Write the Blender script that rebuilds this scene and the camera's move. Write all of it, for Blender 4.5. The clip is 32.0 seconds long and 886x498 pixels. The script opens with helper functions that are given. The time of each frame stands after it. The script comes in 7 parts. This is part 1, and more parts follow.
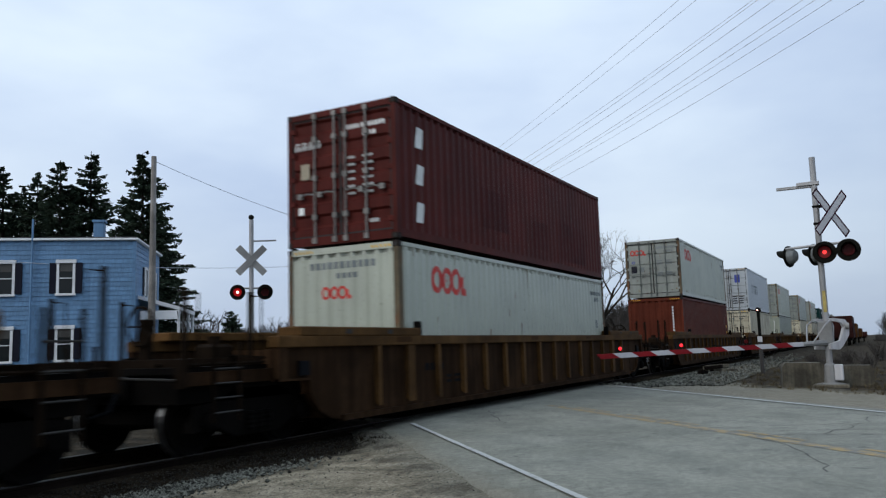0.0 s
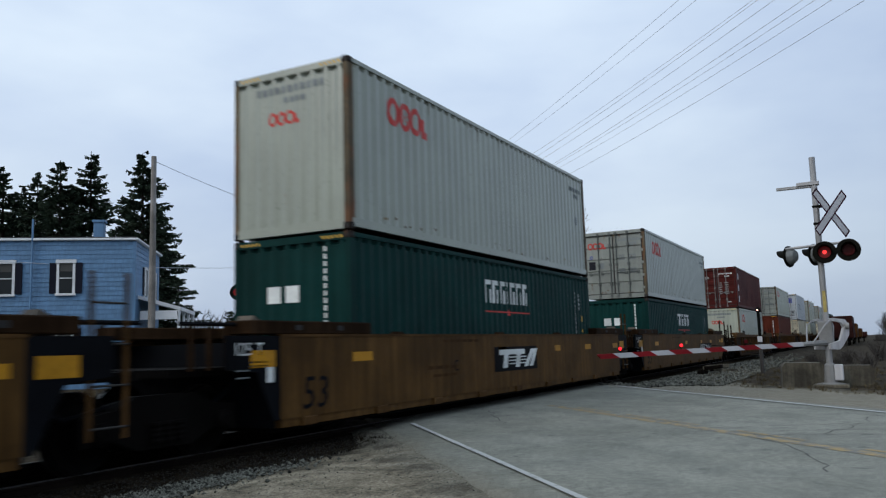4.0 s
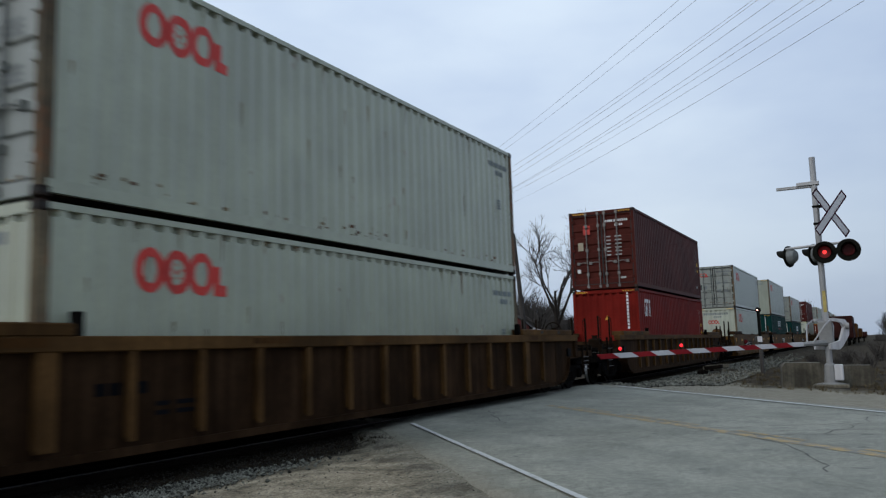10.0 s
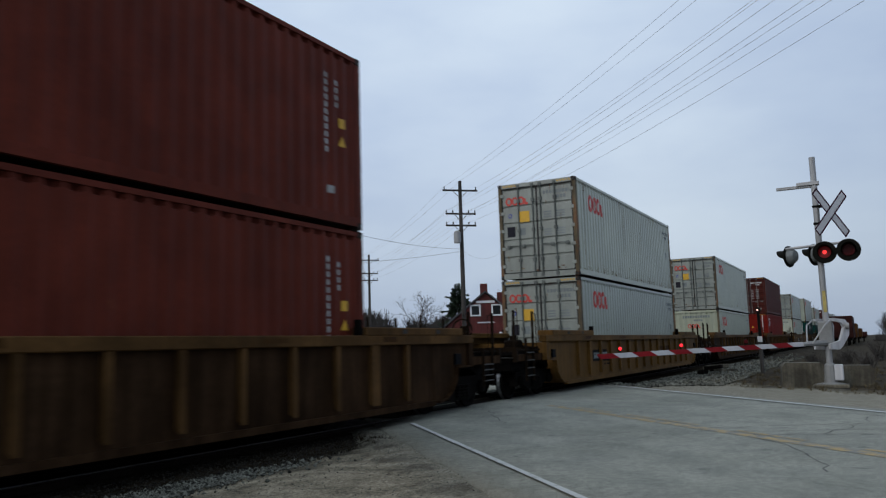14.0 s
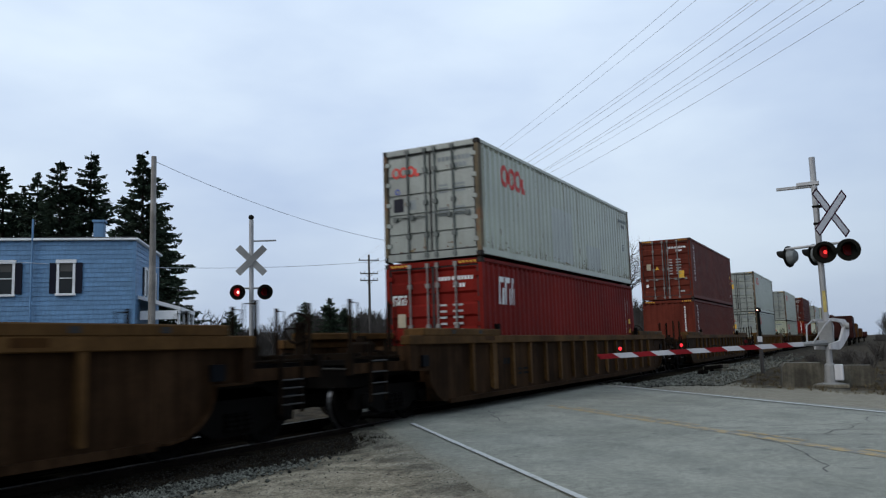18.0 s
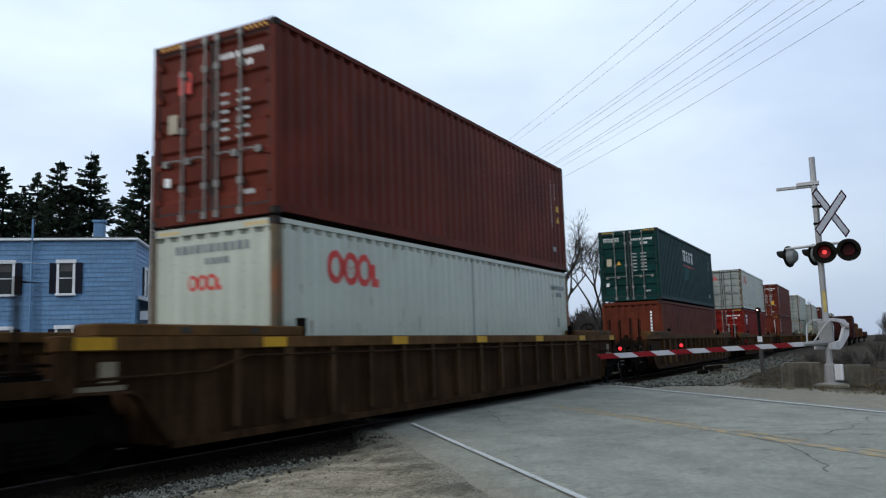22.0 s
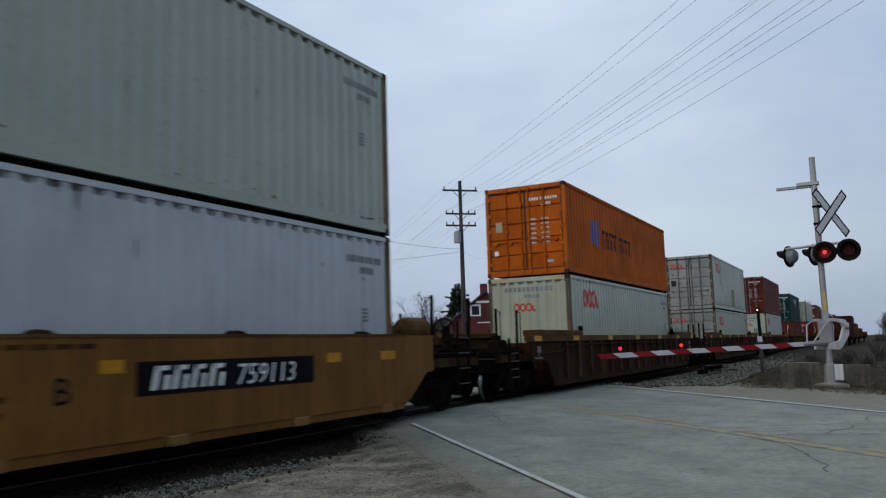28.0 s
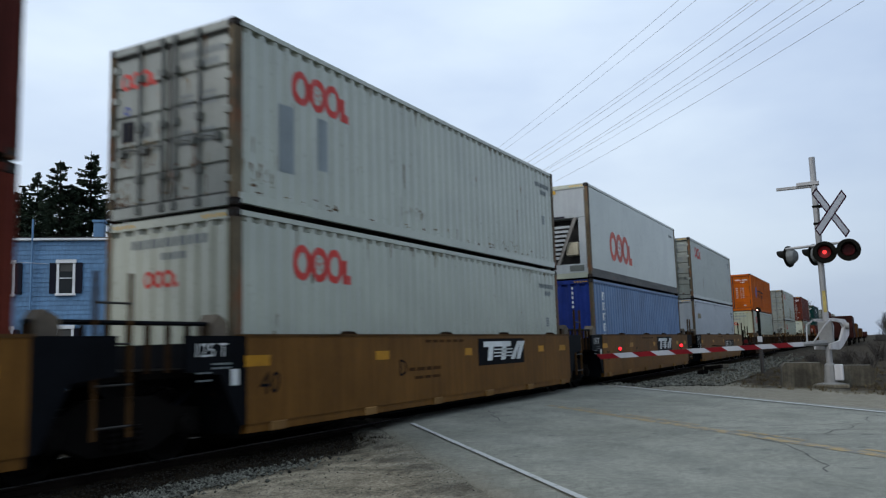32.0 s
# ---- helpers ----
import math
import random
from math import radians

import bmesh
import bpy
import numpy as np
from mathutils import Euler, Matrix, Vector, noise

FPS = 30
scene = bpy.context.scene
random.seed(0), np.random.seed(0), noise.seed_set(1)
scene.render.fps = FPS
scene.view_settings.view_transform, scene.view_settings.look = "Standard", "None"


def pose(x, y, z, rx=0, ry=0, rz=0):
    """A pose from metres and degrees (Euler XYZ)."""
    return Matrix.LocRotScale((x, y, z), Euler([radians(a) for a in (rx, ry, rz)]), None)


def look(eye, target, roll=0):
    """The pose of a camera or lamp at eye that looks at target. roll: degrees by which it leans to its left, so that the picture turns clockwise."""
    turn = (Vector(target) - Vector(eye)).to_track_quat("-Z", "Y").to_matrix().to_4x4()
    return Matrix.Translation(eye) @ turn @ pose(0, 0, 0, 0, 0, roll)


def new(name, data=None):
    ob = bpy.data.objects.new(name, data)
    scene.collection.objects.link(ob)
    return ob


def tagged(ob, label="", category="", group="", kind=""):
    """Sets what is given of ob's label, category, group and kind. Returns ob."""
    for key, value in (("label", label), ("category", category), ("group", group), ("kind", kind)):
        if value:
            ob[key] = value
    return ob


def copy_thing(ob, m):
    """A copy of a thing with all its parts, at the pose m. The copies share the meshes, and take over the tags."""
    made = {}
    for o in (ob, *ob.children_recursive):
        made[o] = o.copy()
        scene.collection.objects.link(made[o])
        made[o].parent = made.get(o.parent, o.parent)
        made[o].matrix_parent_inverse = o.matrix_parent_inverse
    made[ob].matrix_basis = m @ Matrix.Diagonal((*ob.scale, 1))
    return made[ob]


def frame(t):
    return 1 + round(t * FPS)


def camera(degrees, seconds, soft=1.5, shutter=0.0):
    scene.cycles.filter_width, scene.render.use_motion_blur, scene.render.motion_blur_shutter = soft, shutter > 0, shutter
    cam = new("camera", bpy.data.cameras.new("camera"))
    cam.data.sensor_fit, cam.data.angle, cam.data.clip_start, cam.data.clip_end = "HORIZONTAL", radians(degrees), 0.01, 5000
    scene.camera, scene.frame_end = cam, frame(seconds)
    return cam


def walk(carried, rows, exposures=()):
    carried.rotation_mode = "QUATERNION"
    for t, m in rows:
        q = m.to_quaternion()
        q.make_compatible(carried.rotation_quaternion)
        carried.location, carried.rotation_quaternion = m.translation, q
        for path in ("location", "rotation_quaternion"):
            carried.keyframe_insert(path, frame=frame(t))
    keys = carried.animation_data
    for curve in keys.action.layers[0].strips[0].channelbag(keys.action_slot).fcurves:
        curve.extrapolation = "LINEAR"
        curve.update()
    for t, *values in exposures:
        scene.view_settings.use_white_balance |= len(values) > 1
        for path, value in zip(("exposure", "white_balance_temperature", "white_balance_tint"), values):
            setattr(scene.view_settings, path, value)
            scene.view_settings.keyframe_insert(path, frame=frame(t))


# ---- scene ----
# The camera stands still beside a skewed level crossing. x runs along the track, the way the
# train goes; y runs from the camera across the track; z is 0 at the top of the rails.
cam = camera(58.15, 32.0, soft=1.25, shutter=0.32)
EYE = Vector((0.0, 0.0, 1.25))
STAND = look(EYE, EYE + Vector((0.87685, 0.46495, 0.12230)), -1.72)
walk(cam, [(0.0, STAND), (32.0, STAND)], exposures=[
    (0.0, 0.06), (1.0, -0.26), (2.0, 0.08), (3.0, -0.02), (6.0, -0.03), (7.0, -0.29), (8.0, 0.22), (9.0, 0.02), (10.0, -0.07), (11.0, -0.10), (12.0, -0.19),
    (13.0, -0.06), (14.0, -0.20), (17.0, 0.09), (18.0, 0.03), (19.0, 0.01), (20.0, 0.28), (21.0, -0.09), (22.0, 0.20), (23.0, -0.11), (24.0, -0.11),
    (25.0, -0.14), (28.0, -0.22), (29.0, -0.11), (30.0, 0.08), (31.0, 0.11), (32.0, 0.06)])

YC = 8.437            # centre line of the track
ROAD = Vector((0.745, 0.667, 0)).normalized()
NRM = Vector((0.667, -0.745, 0)).normalized()


def road_pt(u, n, z=0.0):
    p = ROAD * u + NRM * n
    return (p.x, p.y, z)


# ---------------------------------------------------------------- light
world = bpy.data.worlds.new("overcast_sky")
scene.world = world
world.use_nodes = True
wn, wl = world.node_tree.nodes, world.node_tree.links
bg = wn["Background"]
sky = wn.new("ShaderNodeTexSky")
sky.sky_type = "NISHITA"
sky.sun_disc = False
sky.sun_elevation, sky.sun_rotation = radians(32), radians(295)
sky.air_density, sky.dust_density = 1.0, 3.0
scl = wn.new("ShaderNodeVectorMath")
scl.operation = "SCALE"
scl.inputs["Scale"].default_value = 0.10
wl.new(sky.outputs[0], scl.inputs[0])
tc = wn.new("ShaderNodeTexCoord")
mp = wn.new("ShaderNodeMapping")
mp.inputs["Scale"].default_value = (1.0, 1.0, 2.6)
wl.new(tc.outputs["Generated"], mp.inputs["Vector"])
cl = wn.new("ShaderNodeTexNoise")
cl.inputs["Scale"].default_value, cl.inputs["Detail"].default_value, cl.inputs["Roughness"].default_value = 1.9, 5.0, 0.5
wl.new(mp.outputs[0], cl.inputs["Vector"])
cr = wn.new("ShaderNodeValToRGB")
cr.color_ramp.elements[0].position, cr.color_ramp.elements[0].color = 0.30, (0.565, 0.695, 0.92, 1)
cr.color_ramp.elements[1].position, cr.color_ramp.elements[1].color = 0.70, (0.885, 1.015, 1.14, 1)
wl.new(cl.outputs["Fac"], cr.inputs[0])
sp = wn.new("ShaderNodeSeparateXYZ")
wl.new(tc.outputs["Generated"], sp.inputs[0])
gr = wn.new("ShaderNodeValToRGB")
gr.color_ramp.elements[0].position, gr.color_ramp.elements[0].color = 0.0, (0.72, 0.725, 0.75, 1)
gr.color_ramp.elements[1].position, gr.color_ramp.elements[1].color = 0.75, (1.27, 1.26, 1.22, 1)
low = gr.color_ramp.elements.new(0.26)
low.color = (1.0, 1.0, 1.0, 1)
wl.new(sp.outputs["Z"], gr.inputs[0])
ml = wn.new("ShaderNodeMix")
ml.data_type, ml.blend_type = "RGBA", "MULTIPLY"
ml.inputs["Factor"].default_value = 1.0
wl.new(cr.outputs[0], ml.inputs["A"])
wl.new(gr.outputs[0], ml.inputs["B"])
mx = wn.new("ShaderNodeMix")
mx.data_type = "RGBA"
mx.inputs["Factor"].default_value = 0.88
wl.new(scl.outputs[0], mx.inputs["A"])
# the cloud is thicker away from the sun
dt = wn.new("ShaderNodeVectorMath")
dt.operation, dt.inputs[1].default_value = "DOT_PRODUCT", (0.469, -0.883, 0.0)
wl.new(tc.outputs["Generated"], dt.inputs[0])
thick = wn.new("ShaderNodeValToRGB")
thick.color_ramp.interpolation = "EASE"
thick.color_ramp.elements[0].position, thick.color_ramp.elements[0].color = 0.05, (1.0, 1.0, 1.0, 1)
thick.color_ramp.elements[1].position, thick.color_ramp.elements[1].color = 0.75, (0.70, 0.73, 0.79, 1)
wl.new(dt.outputs["Value"], thick.inputs[0])
m2 = wn.new("ShaderNodeMix")
m2.data_type, m2.blend_type = "RGBA", "MULTIPLY"
m2.inputs["Factor"].default_value = 1.0
wl.new(ml.outputs["Result"], m2.inputs["A"])
wl.new(thick.outputs[0], m2.inputs["B"])
wl.new(m2.outputs["Result"], mx.inputs["B"])
wl.new(mx.outputs["Result"], bg.inputs["Color"])
bg.inputs["Strength"].default_value = 1.0
sun = new("sun", bpy.data.lights.new("sun", "SUN"))
sun.data.energy, sun.data.angle, sun.data.color = 1.0, radians(25), (1.0, 0.96, 0.91)
sun.matrix_world = look((-60, 28, 42), (0, 0, 0))


# ---------------------------------------------------------------- materials
def material(name, col, rough=0.6, metal=0.0, var=0.18, size=1.0, streak=0.0, rust=0.0, bump=0.15, second=None, spec=0.4, coat=0.0):
    """A weathered surface: broad patches, fine grain, runs of dirt down upright faces, spots of rust."""
    m = bpy.data.materials.new(name)
    m.use_nodes = True
    n, l = m.node_tree.nodes, m.node_tree.links
    b = n["Principled BSDF"]
    b.inputs["Metallic"].default_value = metal
    b.inputs["Specular IOR Level"].default_value = spec
    b.inputs["Coat Weight"].default_value, b.inputs["Coat Roughness"].default_value = coat, 0.28
    t = n.new("ShaderNodeTexCoord")
    info = n.new("ShaderNodeObjectInfo")
    off = n.new("ShaderNodeMath")
    off.operation, off.inputs[1].default_value = "MULTIPLY", 71.0
    l.new(info.outputs["Random"], off.inputs[0])
    add = n.new("ShaderNodeVectorMath")
    l.new(t.outputs["Object"], add.inputs[0])
    l.new(off.outputs[0], add.inputs[1])

    def tex(scale, detail, stretch=None, rough_=0.55):
        x = n.new("ShaderNodeTexNoise")
        x.inputs["Scale"].default_value, x.inputs["Detail"].default_value, x.inputs["Roughness"].default_value = scale / size, detail, rough_
        if stretch:
            q = n.new("ShaderNodeMapping")
            q.inputs["Scale"].default_value = stretch
            l.new(add.outputs[0], q.inputs["Vector"])
            l.new(q.outputs[0], x.inputs["Vector"])
        else:
            l.new(add.outputs[0], x.inputs["Vector"])
        return x.outputs["Fac"]

    def ramp(src, a, b_, ca, cb):
        r = n.new("ShaderNodeValToRGB")
        r.color_ramp.elements[0].position, r.color_ramp.elements[0].color = a, (*ca, 1)
        r.color_ramp.elements[1].position, r.color_ramp.elements[1].color = b_, (*cb, 1)
        l.new(src, r.inputs[0])
        return r.outputs[0]

    def blend(kind, fac, a, b_):
        x = n.new("ShaderNodeMix")
        x.data_type, x.blend_type = "RGBA", kind
        for sock, val in (("Factor", fac), ("A", a), ("B", b_)):
            if isinstance(val, (int, float)):
                x.inputs[sock].default_value = val
            elif isinstance(val, tuple):
                x.inputs[sock].default_value = (*val, 1)
            else:
                l.new(val, x.inputs[sock])
        return x.outputs["Result"]

    c2 = second or tuple(v * (1 - var * 1.6) for v in col)
    c1 = tuple(min(1, v * (1 + var * 0.5)) for v in col)
    broad = tex(0.9, 4)
    c = ramp(broad, 0.36, 0.66, c2, c1)
    fine = tex(16, 5)
    c = blend("MULTIPLY", 1.0, c, ramp(fine, 0.3, 0.72, (1 - var,) * 3, (1, 1, 1)))
    if streak:
        run = tex(5.0, 4, (1.6, 1.6, 0.10))
        c = blend("MULTIPLY", streak, c, ramp(run, 0.42, 0.60, (0.42, 0.38, 0.33), (1, 1, 1)))
    if rust:
        spot = tex(2.3, 8, (1.0, 1.0, 0.55), 0.68)
        c = blend("MIX", ramp(spot, 0.70 - 0.22 * rust, 0.76 - 0.12 * rust, (0, 0, 0), (1, 1, 1)), c, (0.15, 0.06, 0.025))
    l.new(c, b.inputs["Base Color"])
    l.new(ramp(fine, 0.2, 0.8, (max(0.05, rough - 0.12),) * 3, (min(1, rough + 0.12),) * 3), b.inputs["Roughness"])
    if bump:
        bp = n.new("ShaderNodeBump")
        bp.inputs["Strength"].default_value, bp.inputs["Distance"].default_value = bump, 0.02 * size
        l.new(fine, bp.inputs["Height"])
        l.new(bp.outputs[0], b.inputs["Normal"])
    return m


def glow(name, col, strength):
    m = bpy.data.materials.new(name)
    m.use_nodes = True
    b = m.node_tree.nodes["Principled BSDF"]
    b.inputs["Base Color"].default_value = (*col, 1)
    b.inputs["Emission Color"].default_value = (*col, 1)
    b.inputs["Emission Strength"].default_value = strength
    return m


def glass(name, col, rough=0.05):
    m = bpy.data.materials.new(name)
    m.use_nodes = True
    b = m.node_tree.nodes["Principled BSDF"]
    b.inputs["Base Color"].default_value = (*col, 1)
    b.inputs["Roughness"].default_value = rough
    b.inputs["Specular IOR Level"].default_value = 0.2
    return m


def surface(name, rough=0.9, spec=0.2):
    """An empty material with short-hands to wire it: tex, ramp, mix."""
    m = bpy.data.materials.new(name)
    m.use_nodes = True
    n, l = m.node_tree.nodes, m.node_tree.links
    b = n["Principled BSDF"]
    b.inputs["Roughness"].default_value, b.inputs["Specular IOR Level"].default_value = rough, spec
    pos = n.new("ShaderNodeTexCoord").outputs["Object"]

    def turn(angle, scale=(1, 1, 1)):
        q = n.new("ShaderNodeMapping")
        q.inputs["Rotation"].default_value = (0, 0, angle)
        l.new(pos, q.inputs["Vector"])
        p = n.new("ShaderNodeVectorMath")
        p.operation, p.inputs[1].default_value = "MULTIPLY", scale
        l.new(q.outputs[0], p.inputs[0])
        return p.outputs[0]

    def tex(scale, detail=4, rough_=0.55, vec=None):
        x = n.new("ShaderNodeTexNoise")
        x.inputs["Scale"].default_value, x.inputs["Detail"].default_value, x.inputs["Roughness"].default_value = scale, detail, rough_
        l.new(vec or pos, x.inputs["Vector"])
        return x.outputs["Fac"]

    def ramp(src, a, b_, ca=(0, 0, 0), cb=(1, 1, 1)):
        r = n.new("ShaderNodeValToRGB")
        r.color_ramp.elements[0].position, r.color_ramp.elements[0].color = a, (*ca, 1)
        r.color_ramp.elements[1].position, r.color_ramp.elements[1].color = b_, (*cb, 1)
        l.new(src, r.inputs[0])
        return r.outputs[0]

    def mix(fac, a, b_, kind="MIX"):
        x = n.new("ShaderNodeMix")
        x.data_type, x.blend_type = "RGBA", kind
        for sock, val in (("Factor", fac), ("A", a), ("B", b_)):
            if isinstance(val, (int, float)):
                x.inputs[sock].default_value = val
            elif isinstance(val, tuple):
                x.inputs[sock].default_value = (*val, 1)
            else:
                l.new(val, x.inputs[sock])
        return x.outputs["Result"]

    def calc(op, a, b_=0.0, c_=0.0):
        x = n.new("ShaderNodeMath")
        x.operation = op
        for i, val in enumerate((a, b_, c_)):
            if isinstance(val, (int, float)):
                x.inputs[i].default_value = val
            else:
                l.new(val, x.inputs[i])
        return x.outputs[0]

    def done(col, height=None, strength=0.5, depth=0.02):
        l.new(col, b.inputs["Base Color"])
        if height is not None:
            bp = n.new("ShaderNodeBump")
            bp.inputs["Strength"].default_value, bp.inputs["Distance"].default_value = strength, depth
            l.new(height, bp.inputs["Height"])
            l.new(bp.outputs[0], b.inputs["Normal"])
        return m

    def axis(vec, k):
        x = n.new("ShaderNodeSeparateXYZ")
        l.new(vec, x.inputs[0])
        return x.outputs[k]

    return pos, turn, tex, ramp, mix, calc, axis, done, n, l


ROAD_TURN = -math.atan2(0.667, 0.745)


def soil():
    """Sandy dirt by the road, dark soil with dead grass on the verge and past the track, grey grit with painted-in
    shade along the rails.
    """
    pos, turn, tex, ramp, mix, calc, axis, done, n, l = surface("sandy_dirt", 0.95, 0.08)
    uv = turn(ROAD_TURN)
    across = calc("MULTIPLY", axis(uv, 1), -1.0)
    y = axis(pos, 1)
    broad, mid, fine, grit = tex(0.55, 5), tex(2.6, 6, 0.62), tex(22, 6, 0.65), tex(75, 3)
    c = ramp(broad, 0.34, 0.66, (0.300, 0.262, 0.195), (0.440, 0.390, 0.295))
    c = mix(1.0, c, ramp(mid, 0.34, 0.60, (0.50, 0.49, 0.47), (1.06, 1.05, 1.03)), "MULTIPLY")
    ruts = tex(1.5, 4, 0.6, turn(ROAD_TURN + 0.5, (0.35, 3.2, 1)))
    c = mix(0.35, c, ramp(ruts, 0.36, 0.52, (0.55, 0.53, 0.50), (1, 1, 1)), "MULTIPLY")
    # grey grit spilling from the ballast, darkened to paint in the wagons' shade
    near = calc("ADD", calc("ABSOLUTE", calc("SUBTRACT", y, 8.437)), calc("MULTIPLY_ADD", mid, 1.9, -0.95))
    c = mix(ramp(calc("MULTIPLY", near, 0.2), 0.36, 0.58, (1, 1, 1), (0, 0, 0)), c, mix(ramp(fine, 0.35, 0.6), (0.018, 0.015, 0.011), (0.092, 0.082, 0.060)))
    # dark soil on the far verge and beyond the track
    wob = calc("MULTIPLY_ADD", broad, 3.0, -1.5)
    v1 = ramp(calc("MULTIPLY", calc("ADD", across, wob), 0.05), 0.665, 0.72)
    v2 = ramp(calc("MULTIPLY", calc("ADD", y, wob), 0.05), 0.45, 0.51)
    dark = mix(ramp(mid, 0.38, 0.62), (0.017, 0.015, 0.011), (0.062, 0.049, 0.031))
    c = mix(calc("MAXIMUM", v1, v2), c, dark)
    c = mix(ramp(calc("MULTIPLY", calc("ADD", across, calc("MULTIPLY_ADD", mid, 1.6, -0.8)), 0.1), 0.145, 0.215, (0, 0, 0), (0.75, 0.75, 0.75)), c, mix(calc("MAXIMUM", v1, v2), (0.235, 0.228, 0.190), dark))
    # oil stain and damp scuffs on the bare corner
    for sx, sy_, r_ in ((8.35, 5.16, 0.34), (7.75, 4.55, 0.20), (6.75, 3.62, 0.38), (9.3, 6.0, 0.22)):
        q = n.new("ShaderNodeVectorMath")
        q.operation, q.inputs[1].default_value = "DISTANCE", (sx, sy_, -0.05)
        l.new(pos, q.inputs[0])
        d = calc("ADD", q.outputs["Value"], calc("MULTIPLY_ADD", mid, 0.9, -0.45))
        c = mix(ramp(d, r_ * 0.4, r_ * 1.5, (0.62, 0.62, 0.62), (0, 0, 0)), c, (0.055, 0.050, 0.038))
    c = mix(1.0, c, ramp(fine, 0.34, 0.62, (0.50, 0.49, 0.48), (1.14, 1.14, 1.14)), "MULTIPLY")
    c = mix(1.0, c, ramp(grit, 0.36, 0.52, (0.55, 0.55, 0.55), (1.05, 1.05, 1.05)), "MULTIPLY")
    return done(c, calc("ADD", calc("MULTIPLY", mid, 1.4), fine), 0.9, 0.035)


def asphalt():
    """Old asphalt: pale wheel tracks, dark repairs and drips, fine stone, washed dirt by its edges."""
    pos, turn, tex, ramp, mix, calc, axis, done, n, l = surface("worn_grey_asphalt", 0.86, 0.22)
    uv = turn(ROAD_TURN)
    across = calc("MULTIPLY", axis(uv, 1), -1.0)
    broad, mid, fine, grit = tex(0.42, 5, 0.6), tex(1.9, 6, 0.6), tex(13, 5, 0.6), tex(90, 3)
    long_ = tex(1.0, 4, 0.55, turn(ROAD_TURN, (0.10, 1.5, 1)))
    c = ramp(broad, 0.34, 0.64, (0.200, 0.205, 0.174), (0.264, 0.268, 0.232))
    c = mix(0.85, c, ramp(mid, 0.36, 0.58, (0.78, 0.79, 0.80), (1.04, 1.04, 1.03)), "MULTIPLY")
    c = mix(0.35, c, ramp(long_, 0.36, 0.60, (0.80, 0.80, 0.80), (1.06, 1.06, 1.05)), "MULTIPLY")
    drip = tex(3.1, 3, 0.5)
    c = mix(ramp(drip, 0.64, 0.72, (0, 0, 0), (0.55, 0.55, 0.55)), c, (0.075, 0.080, 0.078))
    wob = calc("MULTIPLY_ADD", mid, 1.0, -0.5)
    edge = calc("MAXIMUM", ramp(calc("MULTIPLY", calc("ADD", across, wob), 0.1), 0.200, 0.235, (0.7, 0.7, 0.7), (0, 0, 0)), ramp(calc("MULTIPLY", calc("ADD", across, wob), 0.05), 0.505, 0.53))
    c = mix(edge, c, (0.250, 0.232, 0.185))
    c = mix(1.0, c, ramp(fine, 0.34, 0.62, (0.78, 0.78, 0.78), (1.07, 1.07, 1.07)), "MULTIPLY")
    c = mix(1.0, c, ramp(grit, 0.38, 0.58, (0.68, 0.68, 0.68), (1.10, 1.10, 1.10)), "MULTIPLY")
    return done(c, calc("ADD", fine, grit), 0.45, 0.012)


def worn_paint(name, col, cover):
    """Road paint scuffed through to the asphalt."""
    pos, turn, tex, ramp, mix, calc, axis, done, n, l = surface(name, 0.8, 0.2)
    wear = tex(5.5, 7, 0.68)
    grit = tex(90, 3)
    c = mix(ramp(wear, cover - 0.09, cover + 0.06), col, (0.165, 0.168, 0.155))
    c = mix(1.0, c, ramp(grit, 0.34, 0.58, (0.80, 0.80, 0.80), (1.0, 1.0, 1.0)), "MULTIPLY")
    return done(c, grit, 0.3, 0.01)


def broken_stone(name, lo, hi):
    """Crushed stone, each piece its own shade."""
    pos, turn, tex, ramp, mix, calc, axis, done, n, l = surface(name, 0.9, 0.2)
    g = n.new("ShaderNodeNewGeometry")
    c = ramp(g.outputs["Random Per Island"], 0.1, 0.95, lo, hi)
    c = mix(1.0, c, ramp(tex(35, 4), 0.3, 0.7, (0.7, 0.7, 0.7), (1.08, 1.08, 1.06)), "MULTIPLY")
    return done(c)


# container paints
P_GREY = material("grey_green_paint", (0.302, 0.325, 0.232), 0.36, streak=0.15, rust=0.16, var=0.10, spec=0.8, coat=0.35)
P_GREYC = material("clean_grey_paint", (0.240, 0.266, 0.210), 0.34, streak=0.07, rust=0.05, var=0.08, spec=0.8, coat=0.35)
P_WHITE = material("white_grey_paint", (0.340, 0.366, 0.292), 0.34, streak=0.10, rust=0.10, var=0.08, spec=0.9, coat=0.35)
P_DOOR = material("grimy_grey_door_paint", (0.205, 0.228, 0.204), 0.4, streak=0.22, rust=0.14, var=0.14, spec=0.8)
P_PURE = material("plain_white_paint", (0.340, 0.372, 0.395), 0.36, streak=0.12, rust=0.04, var=0.07, spec=0.5, coat=0.35)
P_BROWN = material("oxide_brown_paint", (0.086, 0.0165, 0.013), 0.5, streak=0.2, rust=0.10, spec=0.06)
P_MAROON = material("dark_maroon_paint", (0.074, 0.016, 0.0115), 0.5, streak=0.2, rust=0.10, spec=0.06)
P_TRI = material("red_brown_paint", (0.115, 0.0235, 0.014), 0.5, streak=0.2, rust=0.12, spec=0.06)
P_RUST = material("rust_orange_brown_paint", (0.105, 0.024, 0.0125), 0.5, streak=0.25, rust=0.25, spec=0.06)
P_RED = material("signal_red_paint", (0.16, 0.0125, 0.0088), 0.5, streak=0.15, rust=0.05, spec=0.04)
